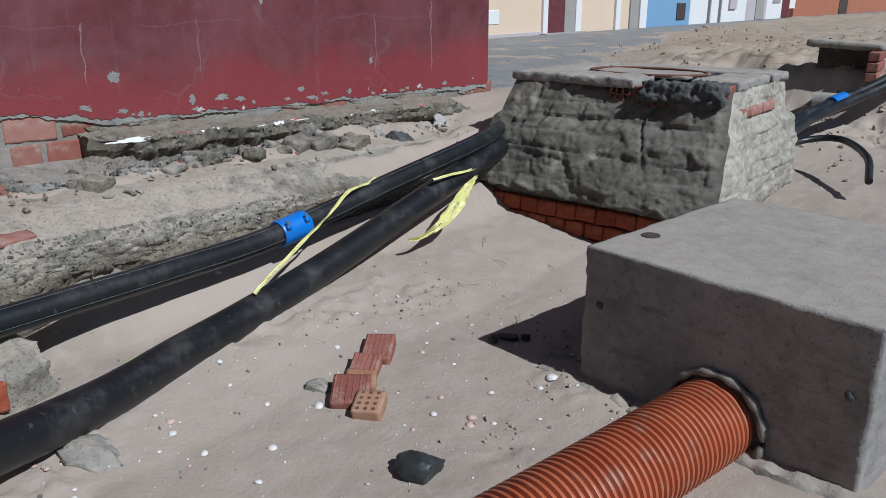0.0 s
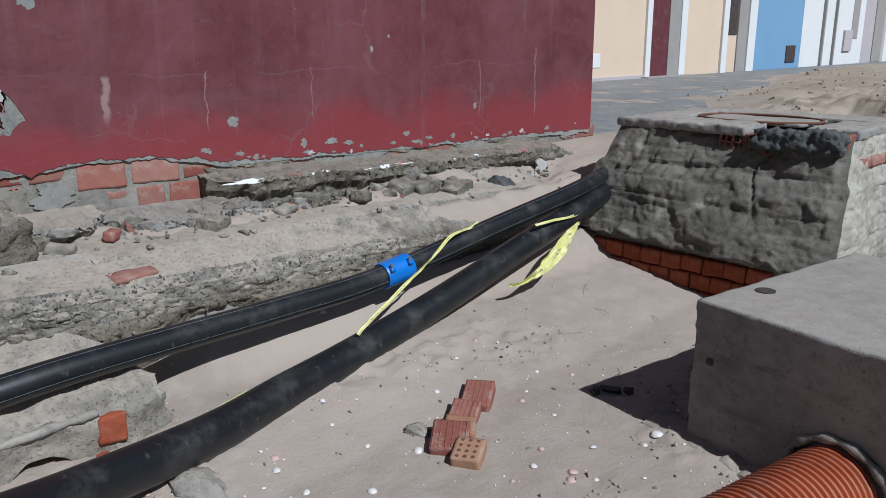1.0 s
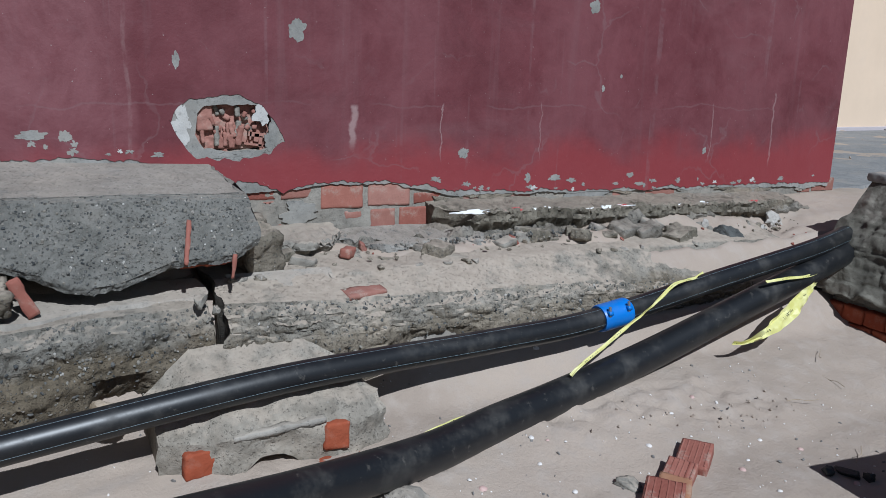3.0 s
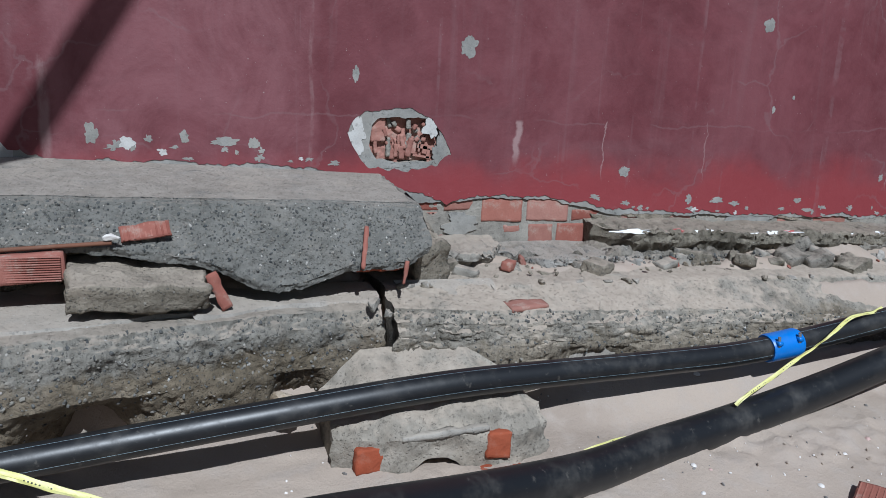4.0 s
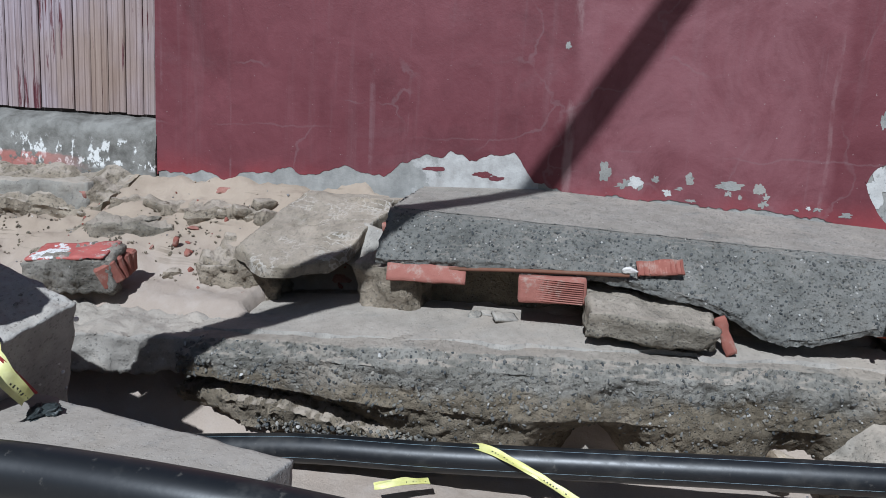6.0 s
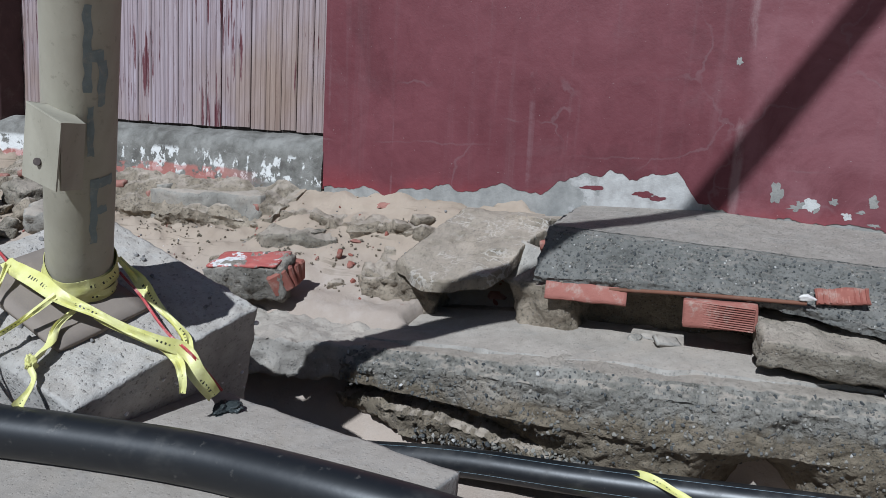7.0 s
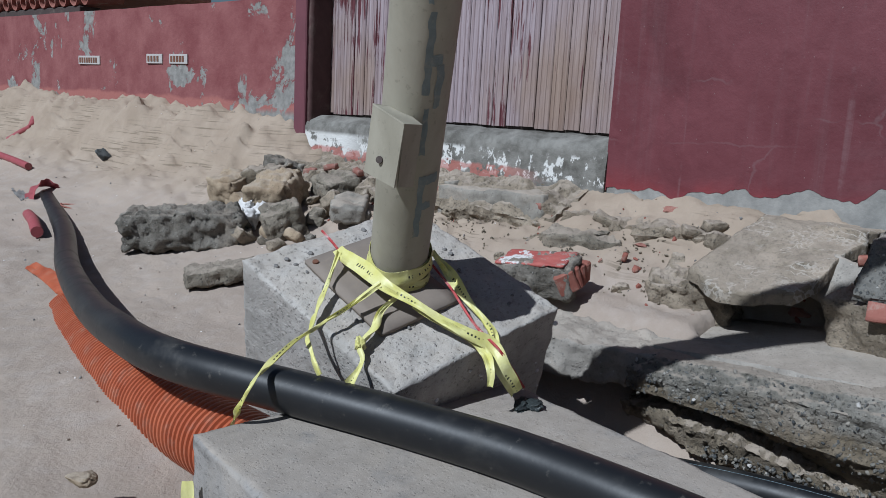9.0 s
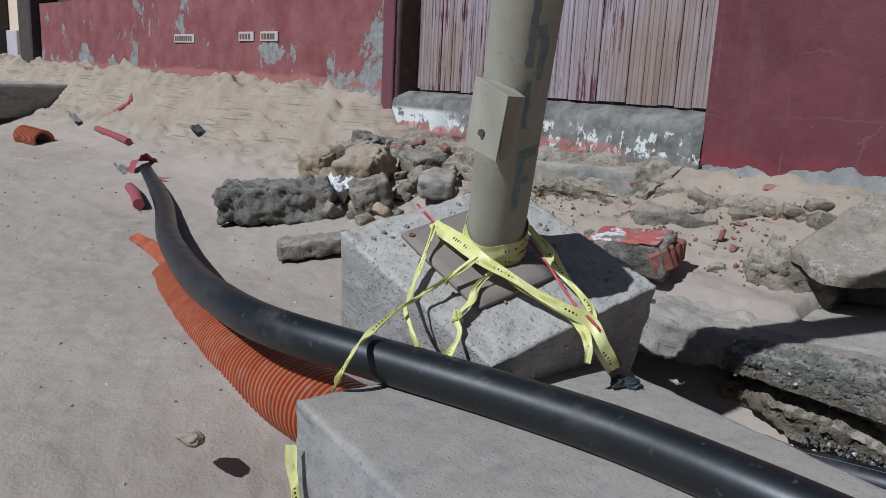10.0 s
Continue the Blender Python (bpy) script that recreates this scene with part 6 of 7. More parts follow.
# ---- broken masonry under the striped pipe ----
def chunk_section(y):
    t = (y - 0.22) / 0.83
    back = np.interp(y, (0.22, 0.4, 0.8, 0.97, 1.05), (-2.93, -3.04, -3.04, -2.92, -2.78))
    zt = np.interp(y, (0.22, 0.4, 0.83, 0.97, 1.05), (0.40, 0.51, 0.51, 0.43, 0.33))
    front = np.interp(y, (0.22, 0.45, 0.97, 1.05), (-2.70, -2.63, -2.615, -2.66))
    arch = 0.095 * math.sqrt(max(0.0, 1 - ((y - 0.60) / 0.11) ** 2))
    b = 0.125 + arch
    return [(back, min(b, zt - 0.1)), (front, b), (front + 0.005, 0.30), (front - 0.05, 0.355), (back, zt)]


chunk = thing("broken_masonry", "broken lump of concrete and brick lying under the pipe", "rubble")
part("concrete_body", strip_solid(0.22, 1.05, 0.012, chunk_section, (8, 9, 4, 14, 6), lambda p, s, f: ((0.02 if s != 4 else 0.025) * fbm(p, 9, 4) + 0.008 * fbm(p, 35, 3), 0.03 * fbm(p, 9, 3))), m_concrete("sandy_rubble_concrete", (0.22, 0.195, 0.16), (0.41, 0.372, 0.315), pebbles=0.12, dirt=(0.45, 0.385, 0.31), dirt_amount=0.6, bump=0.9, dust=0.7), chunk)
for y, z, sy, sz in ((0.36, 0.225, 0.13, 0.095), (0.835, 0.25, 0.095, 0.105)):
    part("brick", rough_box(0.05, sy, sz, 0.010, 0.004, 22, int(y * 30), 0.003, 0.008), BRICKD, chunk, m=pose(-2.667 if y < 0.6 else -2.624, y, z, -3, 0, 10 if y < 0.6 else 0))
part("plaster_band", rough_box(0.035, 0.34, 0.022, 0.012, 0.006, 14, 6, 0.003, 0.006), TOPCEM, chunk, "pale plaster band along the broken edge", m=pose(-2.632, 0.63, 0.312, 2))
for y, sy in ((0.38, 0.14), (0.83, 0.22)):
    part("brick", rough_box(0.07, sy, 0.03, 0.015, 0.004, 18, int(y * 70), 0.006), BRICKD, chunk, m=pose(-2.645 if y < 0.6 else -2.612, y, 0.152, 2))

# ---- rubble and small things in and on the ledge ----
def stone(name, label, size, at, seed, mat, turn=(0, 0, 0), category="rubble", group="", amp=0.25, boxy=False, cell=0.02, rugged=1.0):
    if boxy:
        bm = rough_box(*size, min(cell, 0.016), rugged * (0.006 + 0.09 * min(size)), 11, seed, min(size) * 0.05, rugged * min(size) * 0.25)
    else:
        bm = rock(size, seed, amp)
    return tagged(part(name, bm, mat, m=pose(*at, *turn)), label, category, group)


stone("hollow_brick_piece", "ribbed red hollow brick wedged under the slab", (0.16, 0.262, 0.105), (-3.16, -0.79, 0.868), 3, TILE, (3, 0, 4), "brick", boxy=True, cell=0.025, rugged=0.12)
for k in range(11):
    part("rib", box_bm(0.006, 0.25, 0.0045, 0.001, (-3.079, -0.79, 0.826 + 0.0085 * k)), TILE, bpy.data.objects["hollow_brick_piece"], m=bpy.data.objects["hollow_brick_piece"].matrix_basis.inverted())
stone("flat_stone", "flat weathered concrete stone lying under the slab", (0.34, 0.47, 0.105), (-3.14, -0.42, 0.795), 12, OLD, (-4, 10, 4), "stone", boxy=True)
stone("roof_tile_piece", "curved terracotta tile fragment stuck under the slab edge", (0.018, 0.32, 0.072), (-3.115, -1.29, 0.88), 5, TILE, (2, -28, 2), "tile", boxy=True, rugged=0.5)
stone("tile_shard", "thin pointed terracotta shard standing against the slab", (0.016, 0.04, 0.15), (-3.075, -0.135, 0.765), 6, BRICK, (24, 0, 0), "tile", boxy=True, cell=0.012)
stone("brick_slip", "thin ribbed brick slip stuck in the slab face", (0.012, 0.175, 0.062), (-3.142, -0.388, 0.985), 7, BRICK, (9, -38, 0), "brick", boxy=True, cell=0.015)
slip = bpy.data.objects["brick_slip"]
for k in range(9):
    part("rib", box_bm(0.004, 0.007, 0.058, 0.001, (0.0075, -0.078 + 0.0195 * k, 0.0)), BRICK, slip)
stone("tile_strip", "narrow red tile strip stuck upright in concrete", (0.014, 0.014, 0.19), (-3.118, 0.43, 0.905), 8, BRICK, (-12, -38, 0), "tile", boxy=True, cell=0.012)
stone("tile_strip", "narrow red tile strip hanging at the slab corner", (0.014, 0.016, 0.10), (-3.105, 0.60, 0.80), 18, BRICK, (-8, 0, 0), "tile", boxy=True, cell=0.012)
stone("brick_piece", "red brick piece under the slab's broken edge", (0.14, 0.20, 0.04), (-3.20, 0.50, 0.822), 9, BRICKD, (2, 0, 0), "brick", boxy=True)
rod = thing("rusty_rod", "thin rusty bar along the underside of the slab", "metal bar")
part("bar", tube(spline([(-3.13, -1.2, 0.905), (-3.115, -0.9, 0.93), (-3.105, -0.5, 0.952)], 0.05), 0.008, 8), RUST, rod)
stone("white_pebble", "small white stone on the slab face", (0.03, 0.045, 0.025), (-3.10, -0.50, 0.972), 11, SHELL, (0, 0, 0), "stone")
stone("concrete_lump", "pale broken concrete lump at the slab's end", (0.26, 0.17, 0.20), (-3.45, 0.77, 0.79), 14, OLD, (8, 12, 10), "rubble", boxy=True)
stone("packed_earth", "sandy earth packed under the slab", (0.40, 1.34, 0.32), (-3.55, -0.88, 0.80), 16, EARTH, (0, 0, 1), "earth", boxy=True, rugged=0.5)
stone("leaning_plaster", "pale plaster piece leaning between flagstone and slab", (0.045, 0.24, 0.20), (-3.39, -1.585, 0.895), 17, TOPCEM, (-16, -34, -12), "rubble", boxy=True, rugged=0.9)
stone("red_chip", "small dark red painted chip on broken plaster", (0.03, 0.055, 0.04), (-3.42, -1.535, 1.01), 19, BRICK, (10, 10, 10), "rubble", boxy=True, cell=0.012)
stone("mortar_block", "crumbly earth-stained block under the slab's end", (0.32, 0.25, 0.25), (-3.32, -1.45, 0.79), 15, STRATA, (6, 10, -12), "rubble", boxy=True, rugged=0.75)
for k, (x, y, z, s) in enumerate(((-3.22, -1.03, 0.715, 0.05), (-3.17, -1.09, 0.71, 0.04), (-3.06, 0.46, 0.69, 0.05), (-3.0, 0.5, 0.66, 0.035), (-2.92, 0.08, 0.35, 0.09), (-2.92, -0.62, 0.26, 0.08))):
    stone("stone_bit", "small broken stone on the ledge", (s, s * 1.4, s * 0.7), (x, y, z), 30 + k, TAN if k == 4 else (TOPCEM if k == 0 else MORTAR), (k * 17, k * 31, k * 50), "stone", "loose stone bits")
stone("white_shard", "pale flat plaster shard lying under the slab", (0.05, 0.11, 0.018), (-3.15, -0.965, 0.725), 43, TOPCEM, (-10, 30, 35), "rubble", boxy=True, cell=0.012)
stone("brick_flat", "flat worn red brick set in the ledge top", (0.085, 0.19, 0.02), (-3.12, 1.16, 0.630), 41, DUSTB, (0, 6, 8), "brick", boxy=True)
part("leaning_face", strip_solid(1.22, 2.45, 0.015, lambda y: [(-3.2, 0.16), (-2.99 + 0.03 * fbm((y, 8, 8), 4, 3), 0.2), (-3.02, 0.30 + 0.2 * smooth(1.2, 1.5, y) * smooth(2.5, 1.9, y)), (-3.12, 0.36 + 0.18 * smooth(1.2, 1.5, y) * smooth(2.5, 1.9, y))], (4, 12, 6, 4), lambda p, s, f: (0.02 * noise.fractal(p * 7, 0.8, 2.1, 5), 0.05 * fbm(p, 6, 3))), TOPCEM, ledge, "pale cement face sloping into the sand")
for k, (y, a) in enumerate(((2.0, 0.12), (2.25, 0.08), (2.5, 0.10), (2.92, 0.12), (3.08, 0.05), (3.45, 0.06), (3.7, 0.05), (4.2, 0.04))):
    tagged(part("paint_fleck", blob(0, 0, a, 0.011, k + 90, 0, 0.004, 40, 0.8), WHITEW if k % 3 != 1 else REDTAPE, m=pose(-3.612 + 0.07 * noise.fractal(Vector((y * 3.1, 1, 0)), 0.7, 2.1, 5), y, 0.852 - 0.030 * (y - 1.88), 0, -36, 0)), "flake of white paint on broken cement", "paint", "paint flakes")
for k, (y, z, sy, sz, turn) in enumerate(((2.17, 0.69, 0.04, 0.09, 40), (2.335, 0.635, 0.06, 0.06, 20), (2.60, 0.665, 0.05, 0.10, -8), (2.69, 0.66, 0.06, 0.05, 4), (3.35, 0.665, 0.06, 0.07, 15), (1.225, 0.725, 0.10, 0.045, -4), (1.93, 0.745, 0.05, 0.08, 12))):
    stone("brick_bit", "broken red brick bit stuck in the footing", (0.05, sy, sz), (-3.47 if k < 6 else -3.86, y, z), 210 + k, BRICK, (turn, 6, 10 * k), "brick", "footing brick bits", boxy=True, cell=0.012, rugged=0.4)
heap = random.Random(37)
for k in range(26):
    y, s = heap.uniform(0.78, 3.2), heap.choice((0.05, 0.07, 0.09, 0.12))
    mat = heap.choice((COURSE, MORTAR, FOOTM, OLD))
    stone("footing_lump", "broken mortar lump along the footing", (s, s * heap.uniform(1.1, 1.9), s * heap.uniform(0.5, 0.8)), (heap.uniform(-3.58, -3.42), y, np.interp(y, (0.8, 4.6), (0.72, 0.655)) + heap.uniform(-0.015, 0.03)), 260 + k, mat, (heap.uniform(-20, 20), heap.uniform(-15, 25), heap.uniform(-40, 40)), "rubble", "footing lumps", boxy=True, cell=0.012, rugged=0.8)
rng = random.Random(11)
for k in range(46):
    y = rng.uniform(0.85, 4.6)
    s = rng.choice((0.03, 0.045, 0.06, 0.09))
    red = rng.random() < 0.17
    s = min(s, 0.05) if red else s
    stone("footing_rubble", "broken red brick bit in the footing" if red else "grey mortar lump in the footing", (s, s * rng.uniform(1, 1.7), s * rng.uniform(0.5, 0.9)), (rng.uniform(-3.60, -3.44), y, np.interp(y, (0.8, 4.6), (0.70, 0.64)) + rng.uniform(-0.03, 0.03)), 100 + k, DUSTB if red else rng.choice((MORTAR, ROUGH, OLD)), (rng.uniform(0, 90), rng.uniform(0, 90), rng.uniform(0, 180)), "rubble", "footing rubble")
stone("grey_rock", "broken grey stone on the sandy ledge", (0.16, 0.25, 0.13), (-3.40, 3.30, 0.635), 47, COURSE, (8, 0, 20), "stone", boxy=True, rugged=1.2)
stone("dark_clinker", "dark hollow lump on the sandy ledge", (0.13, 0.18, 0.14), (-3.38, 3.72, 0.63), 48, DARKLUMP, (0, 0, 0), "stone")
for k in range(14):
    y = rng.uniform(0.6, 3.6)
    stone("ledge_chip", "loose chip on the ledge", (0.03, 0.05, 0.022), (-3.28, y, ledge_right(y)[6][1]), 160 + k, rng.choice((TOPCEM, OLD, MORTAR)), (0, 0, rng.uniform(0, 180)), "stone", "ledge chips")

# ---- rubble on the slope below the gate ----
bm = rough_box(1, 1, 1, 0.018, 0.0, 7, 50, 0.0, 0.0)
for v in bm.verts:
    p = v.co
    b0 = Vector((-3.84, -2.06, 0)).lerp(Vector((-3.86, -1.56, 0)), p.y + 0.5)
    f0 = Vector((np.interp(p.y, (-0.5, -0.15, 0.22, 0.5), (-3.19, -3.06, -3.14, -3.36)), np.interp(p.y, (-0.5, -0.15, 0.22, 0.5), (-2.14, -1.95, -1.70, -1.65)), 0))
    q = b0.lerp(f0, p.x + 0.5)
    rim = smooth(0.47, 0.5, max(abs(p.x), abs(p.y))) * (p.z + 0.5)
    v.co = Vector((q.x + 0.035 * fbm((q.x, q.y, 3), 6, 5), q.y + 0.03 * fbm((q.y, q.x, 8), 6, 5), 0.985 - 0.344 * (max(q.x, -3.72) + 3.42) + 0.012 * fbm((q.x, q.y, 5), 6, 4) + (p.z - 0.5) * 0.055 - rim * 0.012 * (1 + fbm((q.x, q.y, 2), 14, 3))))
tagged(part("flagstone", bm, FLAG), "tilted worn concrete flagstone beside the slab", "flagstone")
stone("earth_block", "crumbly sandy block under the flagstone", (0.40, 0.36, 0.19), (-3.40, -2.17, 0.755), 51, STRATA, (0, 8, 6), "rubble", boxy=True, rugged=1.6)
stone("flat_rock", "flat grey rock at the foot of the footing block", (0.62, 0.74, 0.16), (-2.98, -2.50, 0.558), 53, TOPCEM, (0, 2, 14), "rock", boxy=True, rugged=1.1)
lump = thing("painted_masonry", "broken brick lump with red and white painted faces", "rubble", m=pose(-2.98, -2.76, 0.785, 6, 12, 8))
part("masonry_body", rough_box(0.20, 0.38, 0.15, 0.014, 0.022, 12, 54, 0.01, 0.03), FOOTM, lump)
part("painted_face", rough_box(0.17, 0.34, 0.012, 0.014, 0.006, 16, 55, 0.004), m_chipped(), lump, "chipped red and white paint", m=pose(0, 0, 0.078))
for k in range(4):
    part("brick", box_bm(0.045, 0.09, 0.10, 0.008), BRICK, lump, m=pose(-0.08 + 0.05 * k, 0.17, 0.0, 9 * k - 10, 0, 12 * k))
rng = random.Random(21)
for k in range(26):
    y = rng.uniform(-5.2, -1.75)
    x = rng.uniform(-3.85, -3.15)
    s = rng.choice((0.02, 0.03, 0.04, 0.05, 0.07, 0.10))
    red = rng.random() < 0.2
    s = min(s, 0.06) if red else s
    z = ground_z(x, y) + ground_detail(x, y, 0)
    stone("slope_rubble", "red brick fragment in the sand slope" if red else "grey rubble stone in the sand slope", (s, s * rng.uniform(1, 1.8), s * rng.uniform(0.4, 0.8)), (x, y, z - s * 0.14), 200 + k, DUSTB if red else rng.choice((COURSE, STRATA, STRATA, STRATA)), (rng.uniform(-25, 25), rng.uniform(-25, 25), rng.uniform(0, 180)), "rubble", "slope rubble")
for k, (size, at, mat, turn, lab) in enumerate((
        ((0.70, 0.34, 0.24), (-2.69, -5.165, 0.675), FOOTM, (3, 3, -44), "large dark broken concrete chunk on sand"),
        ((0.44, 0.32, 0.09), (-2.50, -4.45, 0.555), OLD, (4, 8, -34), "low broken concrete chunk in sand"),
        ((0.32, 0.30, 0.26), (-3.22, -4.95, 0.88), TAN, (10, 20, 30), "tan weathered stone block"),
        ((0.22, 0.24, 0.20), (-3.04, -4.66, 0.76), OLD, (20, 10, 60), "dark angular concrete rubble"),
        ((0.26, 0.28, 0.18), (-3.45, -5.35, 0.93), EARTH, (5, 8, 20), "broken brown rubble stone"),
        ((0.30, 0.26, 0.16), (-3.55, -4.75, 0.93), OLD, (12, 5, 70), "grey broken concrete rubble"),
        ((0.24, 0.24, 0.18), (-3.25, -5.5, 0.87), TAN, (0, 15, 10), "broken earthy rubble stone"),
        ((0.26, 0.20, 0.12), (-3.30, -4.35, 0.86), MORTAR, (0, 12, 40), "grey broken mortar slab"),
        ((0.26, 0.40, 0.12), (-3.55, -2.85, 0.87), OLD, (0, 10, 12), "half-buried stone in the sand slope"),
        )):
    stone("concrete_rubble", lab, size, at, 300 + k, mat, turn, "rubble", "rubble heap", boxy=True, cell=0.022, rugged=1.45 if k < 2 else 1.1)
def buried_layer(label, y0, y1, xb, xf, z, h, seed, mat):
    """A ragged layer of old mortar and stones that crops out of the sand."""
    def sec(y):
        f = xf + 0.10 * noise.fractal(Vector((y * 2.7, seed, 0)), 0.7, 2.1, 5)
        zz = z + 0.03 * fbm((y, seed, 2), 2.5, 3)
        return [(xb, zz - h), (f - 0.04, zz - h), (f, zz - h * 0.5), (f - 0.02, zz - 0.01), (f - 0.10, zz), (xb, zz - 0.01)]
    tagged(part("rubble_layer", strip_solid(y0, y1, 0.012, sec, (3, 5, 5, 4, 8, 3), lambda p, s, f: (0.03 * noise.fractal(p * 9, 0.8, 2.1, 5) + 0.02 * (0.3 - abs(noise.noise(p * 21))), 0.06 * fbm(p, 6, 3))), mat), label, "rubble", "rubble layers")


buried_layer("crumbly mortar layer cropping out below the wall", -3.0, -2.15, -3.85, -3.58, 1.0, 0.10, 1, STRATA)
buried_layer("brown crumbling layer in the sand slope", -3.22, -2.84, -3.7, -3.40, 0.86, 0.07, 3, EARTH)
stone("cement_footing", "smooth grey cement face below the gate sill", (0.30, 0.74, 0.20), (-3.76, -3.54, 0.955), 59, MORTAR, (2, 0, 1), "rubble", boxy=True, rugged=0.45)
for k, (x, y, z, a, b, mat) in enumerate(((-3.62, -2.79, 1.0, 0.14, 0.05, STRATA), (-3.62, -2.42, 0.98, 0.10, 0.05, STRATA), (-3.62, -2.33, 1.0, 0.10, 0.05, STRATA), (-3.70, -2.25, 1.03, 0.14, 0.06, STRATA), (-3.55, -2.36, 0.90, 0.12, 0.05, STRATA), (-3.36, -2.53, 0.875, 0.03, 0.06, BRICK), (-3.34, -2.46, 0.83, 0.05, 0.03, BRICK), (-3.32, -2.33, 0.80, 0.06, 0.03, MORTAR))):
    stone("slope_stone", "broken brick shard in the sand slope" if mat is BRICK else "broken grey mortar stone in the sand slope", (0.025 if mat is BRICK else 0.06, a * 0.8, b * 0.8), (x, y, z - 0.015), 230 + k, mat, (6 * k - 20, 15, 20 * k), "rubble", "slope stones", boxy=True, cell=0.014, rugged=0.7)
rng = random.Random(52)
for k in range(34):
    x, y, s = rng.uniform(-3.65, -2.85), rng.uniform(-5.6, -4.3), rng.choice((0.05, 0.07, 0.09, 0.12, 0.15))
    kind = rng.choice((OLD, FOOTM, STRATA, TAN, STRATA))
    stone("heap_stone", "tan broken stone in the rubble heap" if kind is TAN else "broken mortar lump in the rubble heap", (s, s * rng.uniform(1, 1.6), s * rng.uniform(0.6, 0.9)), (x, y, ground_z(x, y) + s * 0.2), 400 + k, kind, (rng.uniform(-40, 40), rng.uniform(-40, 40), rng.uniform(0, 180)), "rubble", "heap stones", boxy=True, cell=0.014, rugged=0.9)
for k, at in enumerate(((-3.02, -5.0, 0.82), (-3.06, -4.90, 0.78), (-3.0, -4.92, 0.76))):
    stone("litter", "crumpled white paper scrap among the rubble", (0.10, 0.12, 0.09), at, 330 + k, PAPER, (k * 40, 20, 0), "litter", "litter", 0.6)

# ---- things on the sand ----
for k, (x, y, z, sx, sy, rz, mat, lab) in enumerate(((-2.105, 2.15, 0.095, 0.175, 0.125, -56, BRICK, "broken red brick piece lying on sand"), (-2.045, 2.01, 0.092, 0.12, 0.115, -58, BRICK, "ribbed red brick piece lying on sand"), (-1.985, 1.925, 0.075, 0.12, 0.12, -50, BRICKY, "pale mortar piece between brick fragments"),
                                                     (-1.94, 1.825, 0.088, 0.17, 0.145, -50, BRICK, "broken red brick piece lying on sand"), (-1.818, 1.80, 0.085, 0.125, 0.11, -60, BRICKY, "yellowish perforated brick end on sand"))):
    frag = stone("brick_fragment", lab, (sx, sy, 0.055), (x, y, z), 60 + k, mat, (rng.uniform(-5, 5), 10, rz), "brick", "brick fragments", boxy=True, cell=0.012, rugged=0.22)
    for j in range(6 if k in (0, 1, 3) else 0):
        part("rib", box_bm(sx * 0.9, 0.006, 0.004, 0.001, (0, -sy * 0.42 + sy * 0.168 * j, 0.0285)), mat, frag)
    # Brick holes are raised dark discs, the shade in them given by colour.
    for j in range(12 if k == 4 else 0):
        part("perforation", tube([Vector((-0.045 + 0.03 * (j % 4), -0.03 + 0.03 * (j // 4), 0.026)), Vector((-0.045 + 0.03 * (j % 4), -0.03 + 0.03 * (j // 4), 0.0305))], 0.007, 8), RUST, frag, "small dark disc for the shade in a brick hole")
stone("dark_stone", "smooth black angular stone on sand", (0.135, 0.11, 0.10), (-1.415, 1.635, 0.085), 71, STONE, (0, 0, 30), "stone", amp=0.15)
stone("mortar_scrap", "grey mortar scrap beside the bricks", (0.10, 0.07, 0.06), (-2.08, 1.80, 0.07), 73, MORTAR, (0, 0, 40))
for k, (x, y) in enumerate(((-1.78, 2.66), (-1.83, 2.60), (-1.72, 2.70))):
    stone("seaweed_lump", "small dark lump on shaded sand", (0.09 if k == 0 else 0.04, 0.05, 0.03), (x, y, 0.07), 75 + k, STONE, (0, 0, 30 * k), "debris")
scrap = thing("red_litter", "torn red striped wrapper on sand", "litter")
for k in range(4):
    part("shred", ribbon(spline([(-2.56 + 0.03 * k, 3.40 + 0.012 * k, 0.10), (-2.53 + 0.03 * k, 3.44 + 0.02 * (k % 2), 0.118), (-2.49 + 0.025 * k, 3.47 - 0.03 * (k % 2), 0.10)], 0.01), 0.022, lambda f: (0.5, -0.4, 0.8), seed=50 + k), REDTAPE, scrap)
clip = thing("plastic_scrap", "dark folded plastic scrap on the concrete box", "litter")
part("fold", rock((0.085, 0.045, 0.022), 606, 0.5, 2.5), STONE, clip, m=pose(-1.885, -2.09, 0.664, 0, 0, 40))
part("fold", rock((0.05, 0.04, 0.025), 607, 0.5, 2.5), STONE, clip, m=pose(-1.90, -2.06, 0.668, 10, 0, 80))
stone("sandy_stone", "pale sandy stone half buried in sand", (0.26, 0.16, 0.15), (-2.25, 0.99, 0.055), 68, TOPCEM, (8, 12, 35), "stone", amp=0.3)



def shell_mesh(seed):
    """A ribbed half shell lying open side down."""
    verts, faces = [], []
    nr, na = 4, 14
    for j in range(nr + 1):
        r = j / nr
        for i in range(na):
            a = 2 * math.pi * i / na
            rr = r * (1 + 0.05 * math.cos(6 * a)) * (1.0 + 0.25 * math.cos(a))
            verts.append((0.5 * rr * math.cos(a), 0.42 * rr * math.sin(a), 0.28 * (1 - r * r) ** 0.6 + 0.015 * math.cos(9 * a) * r))
    for j in range(nr):
        faces += [(j * na + i, j * na + (i + 1) % na, (j + 1) * na + (i + 1) % na, (j + 1) * na + i) for i in range(na)]
    return mesh_of("shell", verts, faces, True)


